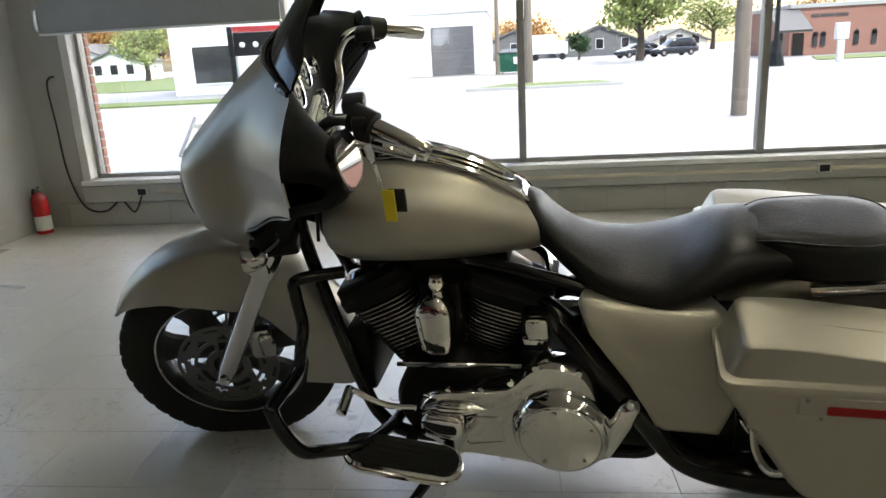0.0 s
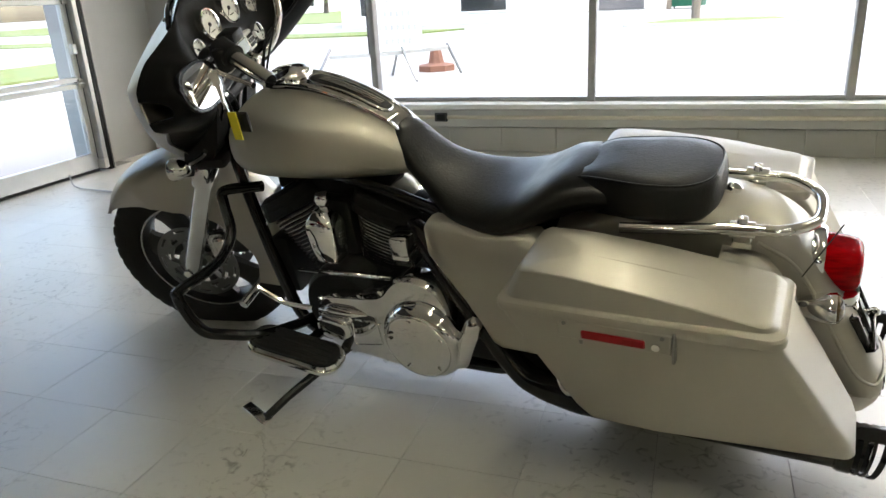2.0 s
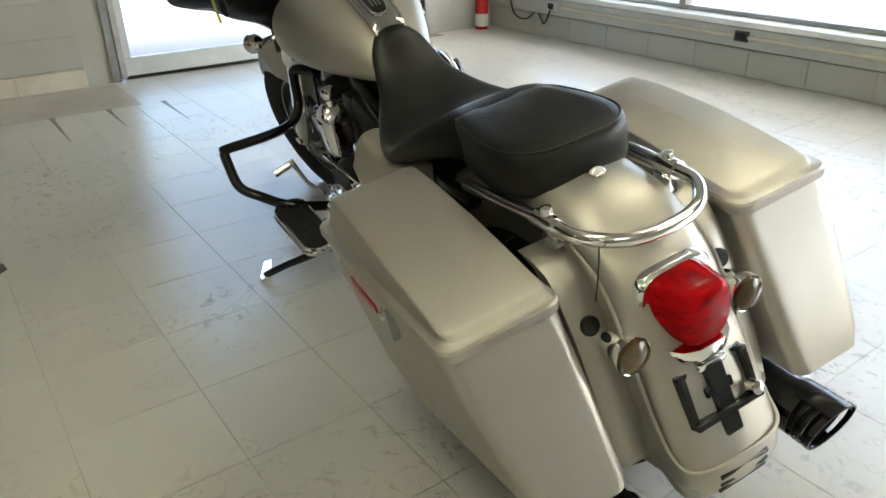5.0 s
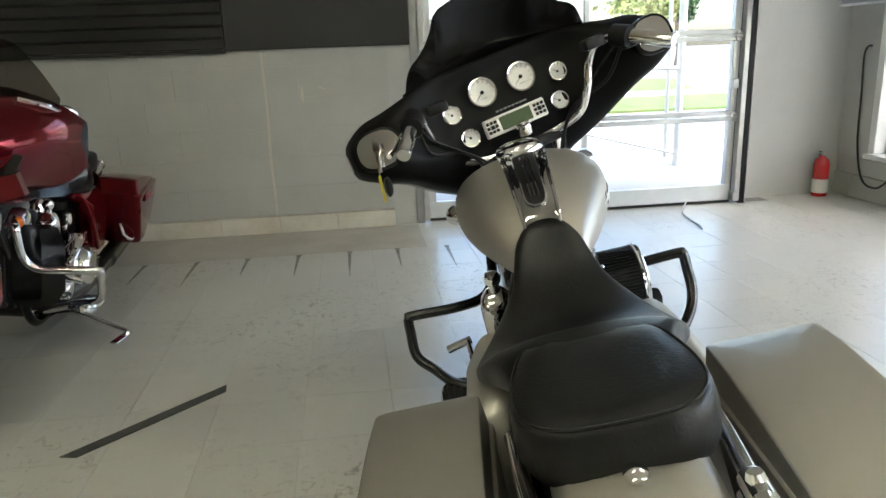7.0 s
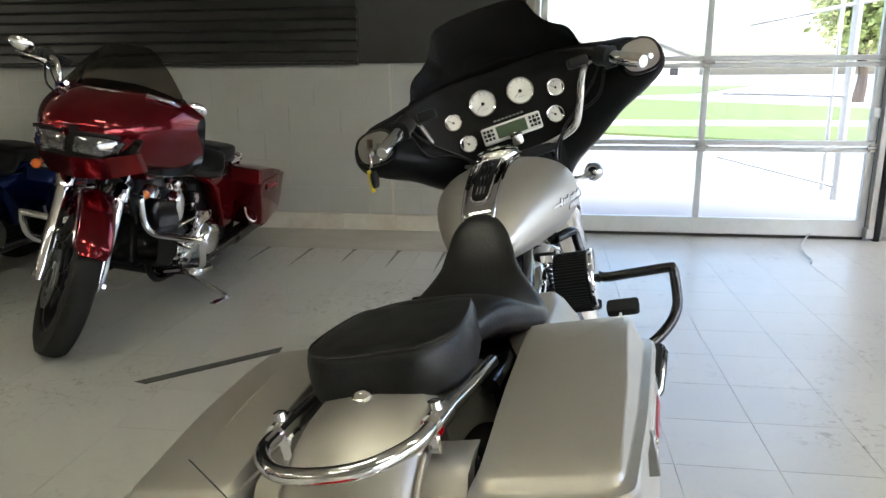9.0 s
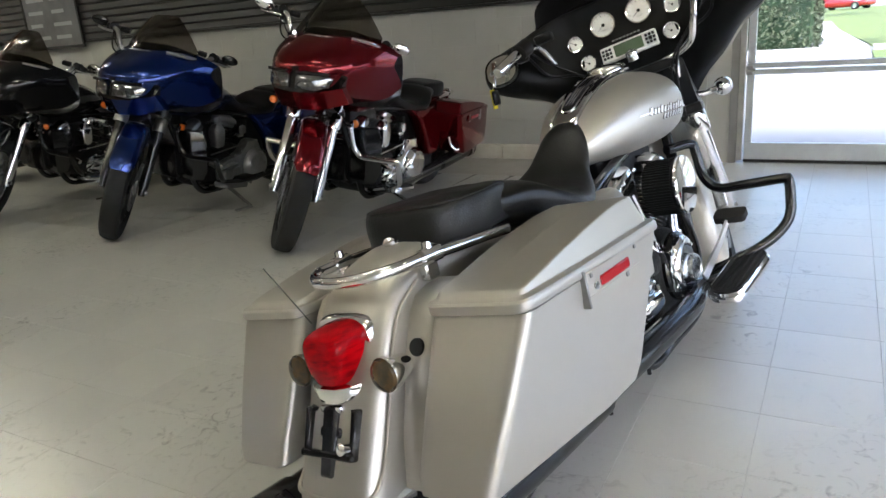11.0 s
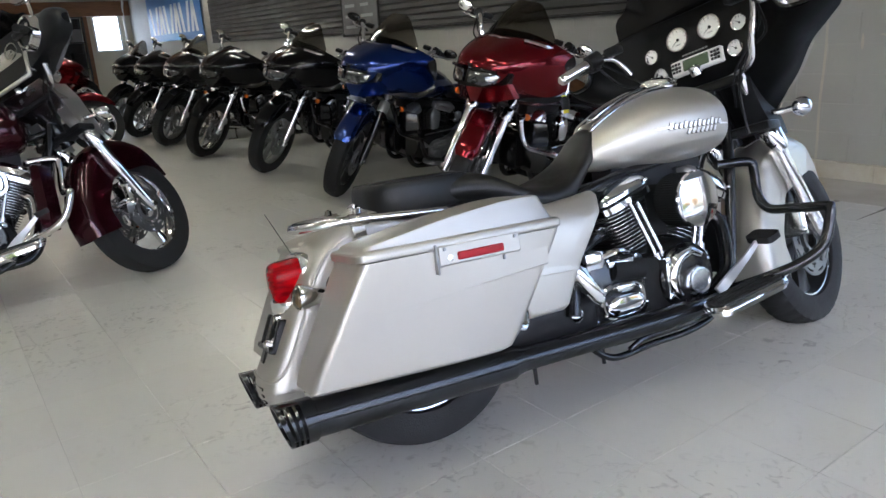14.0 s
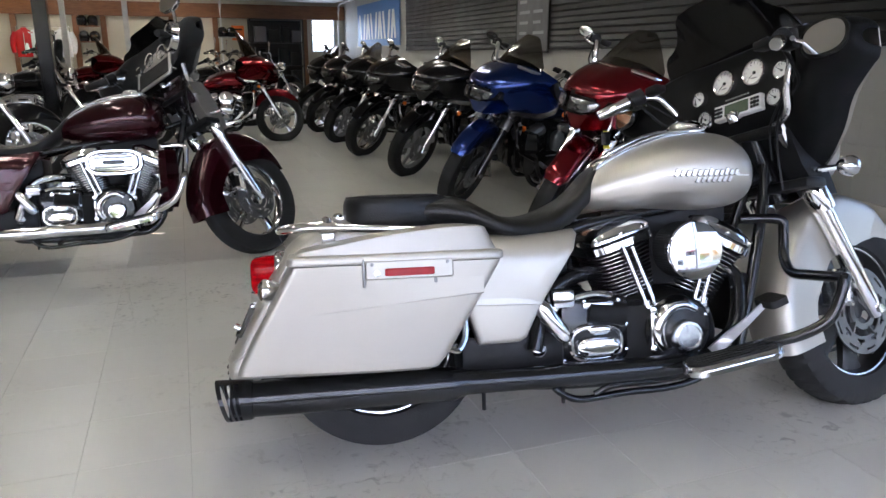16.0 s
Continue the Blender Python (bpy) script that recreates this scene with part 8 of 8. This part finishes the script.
# blocks stand 2 mm proud of their joints; their own z points out of the wall
BL, BH, JOINT = 0.4064, 0.2032, 0.0022
FACE_W = Matrix(((0, 0, 1, 0), (1, 0, 0, 0), (0, 1, 0, 0), (0, 0, 0, 1)))        # length along y, height up, depth to +x
FACE_N = Matrix(((-1, 0, 0, 0), (0, 0, -1, 0), (0, 1, 0, 0), (0, 0, 0, 1)))      # length to -x, depth to -y
blk = piece_mesh("block", BL - JOINT, BH - JOINT, 0.0124, 0.0003, BLOCK)
half = piece_mesh("block", BL / 2 - JOINT, BH - JOINT, 0.0124, 0.0003, BLOCK)
basem = piece_mesh("block", BL - JOINT, 0.118, 0.0445, 0.004, BASEBLOCK)
for k in range(-17, 7):
    y = 0.892 + BL * k
    if y + BL < DY0:
        shared("base_block", basem, Matrix.Translation((WX - 0.012, y, 0.002)) @ FACE_W, wall_west)
for r in range(6):
    z = 0.122 + BH * r
    if z + BH > 1.35:
        continue
    for k in range(-12, 6):
        y = 0.892 + BL * k + (BL / 2 if r % 2 == 0 else 0)
        if y + BL < DY0 - 0.02:
            shared("block", blk, Matrix.Translation((WX - 0.012, y, z)) @ FACE_W, wall_west)
        elif y + BL / 2 < DY0:
            shared("block", half, Matrix.Translation((WX - 0.012, y, z)) @ FACE_W, wall_west)
nb = piece_mesh("block", BL - JOINT, 0.176, 0.014, 0.002, BLOCK)
for k in range(-1, 29):
    x = WX + 0.02 + BL * (k + 1)
    if x < EX:
        shared("block", nb, Matrix.Translation((x, NY + 0.012, 0.004)) @ FACE_N, wall_north)

# floor tiles of twelve inches
TP, TG = 0.3085, 0.0015
X0, YT0 = 1.862 - 40 * TP, 2.112 - 70 * TP
tile_me = piece_mesh("tile", TP - TG, TP - TG, 0.004, 0.0003, TILE)
near = lambda x, y: -1.75 < x < 2.75 and 0.85 < y < 6.5
vs, fs = [], []
for i in range(0, 90):
    for j in range(0, 130):
        x, y = X0 + i * TP, YT0 + j * TP
        west = WX - (0.2 if y > DY1 else 0.02)
        if x + TP < west or x > EX or y + TP < SY or y > NY:
            continue
        x1, y1 = min(x + TP - TG, EX), min(y + TP - TG, NY + 0.02)
        x0, y0 = max(x, west), max(y, SY)
        if near(x, y) and y1 - y > TP - 2 * TG:
            shared("tile", tile_me, Matrix.Translation((x, y, -0.004)), slab)
        elif y > -9:
            b = len(vs)
            e = 0.0003
            vs += [(x0, y0, -0.003), (x1, y0, -0.003), (x1, y1, -0.003), (x0, y1, -0.003), (x0 + e, y0 + e, 0), (x1 - e, y0 + e, 0), (x1 - e, y1 - e, 0), (x0 + e, y1 - e, 0)]
            fs += [(b + 4, b + 5, b + 6, b + 7), (b, b + 1, b + 5, b + 4), (b + 1, b + 2, b + 6, b + 5), (b + 2, b + 3, b + 7, b + 6), (b + 3, b, b + 4, b + 7)]
me = bpy.data.meshes.new("tiles")
me.from_pydata(vs, [], fs)
me.materials.append(TILE_FAR)
rest = new("tiles", me)
rest.parent = slab
tagged(rest, kind="stuff")
back = part("back_floor", box(WX, EX, SY, YT0 + math.ceil((-9 - YT0) / TP) * TP, -0.003, 0.0), TILE, slab, smooth=0)

# bare strip of painted concrete along the foot of the block wall, with dark seep marks in the tile joints beside it
part("edge_strip", box(WX + 0.034, -2.275, -9.0, DY0 - 0.02, -0.001, 0.0016, 0.0006), EDGESTRIP, slab, smooth=0)
for k, y in enumerate((-0.2, 0.42, 1.03, 1.345, 1.655, 1.96, 2.27, 2.585, 2.885, 3.20)):
    x, l = -2.272, 0.36 + 0.16 * ((k * 7) % 5) / 4
    mark = [(x, y - 0.016), (x + 0.05, y - 0.010), (x + l * 0.6, y - 0.007), (x + l, y - 0.001), (x + l, y + 0.002), (x + l * 0.55, y + 0.007), (x + 0.06, y + 0.011), (x, y + 0.020)]
    part("seep_mark", loft([[V(a, b, z) for a, b in mark] for z in (0.0002, 0.0008)]), STAIN, slab, smooth=0)
# a filled vertical seam and two paint spots on the blocks
part("wall_seam", loft([[V(WX + d, 2.09 + 0.004 * math.sin(9 * z) + e, z) for d, e in ((-0.001, -0.011), (0.0016, -0.008), (0.0016, 0.008), (-0.001, 0.011))] for z in np.linspace(0.125, 1.245, 16)]), FILLER, wall_west, smooth=0)
for y, z, w, h in ((2.335, 0.95, 0.011, 0.055), (2.468, 0.99, 0.028, 0.007)):
    part("paint_spot", loft([[V(WX + d, y + w * k * math.cos(a), z + h * k * math.sin(a) - (0.01 if math.cos(a) > 0.5 else 0)) for a in (math.pi * i / 6 for i in range(12))] for d, k in ((0.0002, 1.0), (0.0016, 0.9), (0.0018, 0.4))]), FILLER, wall_west, smooth=0)
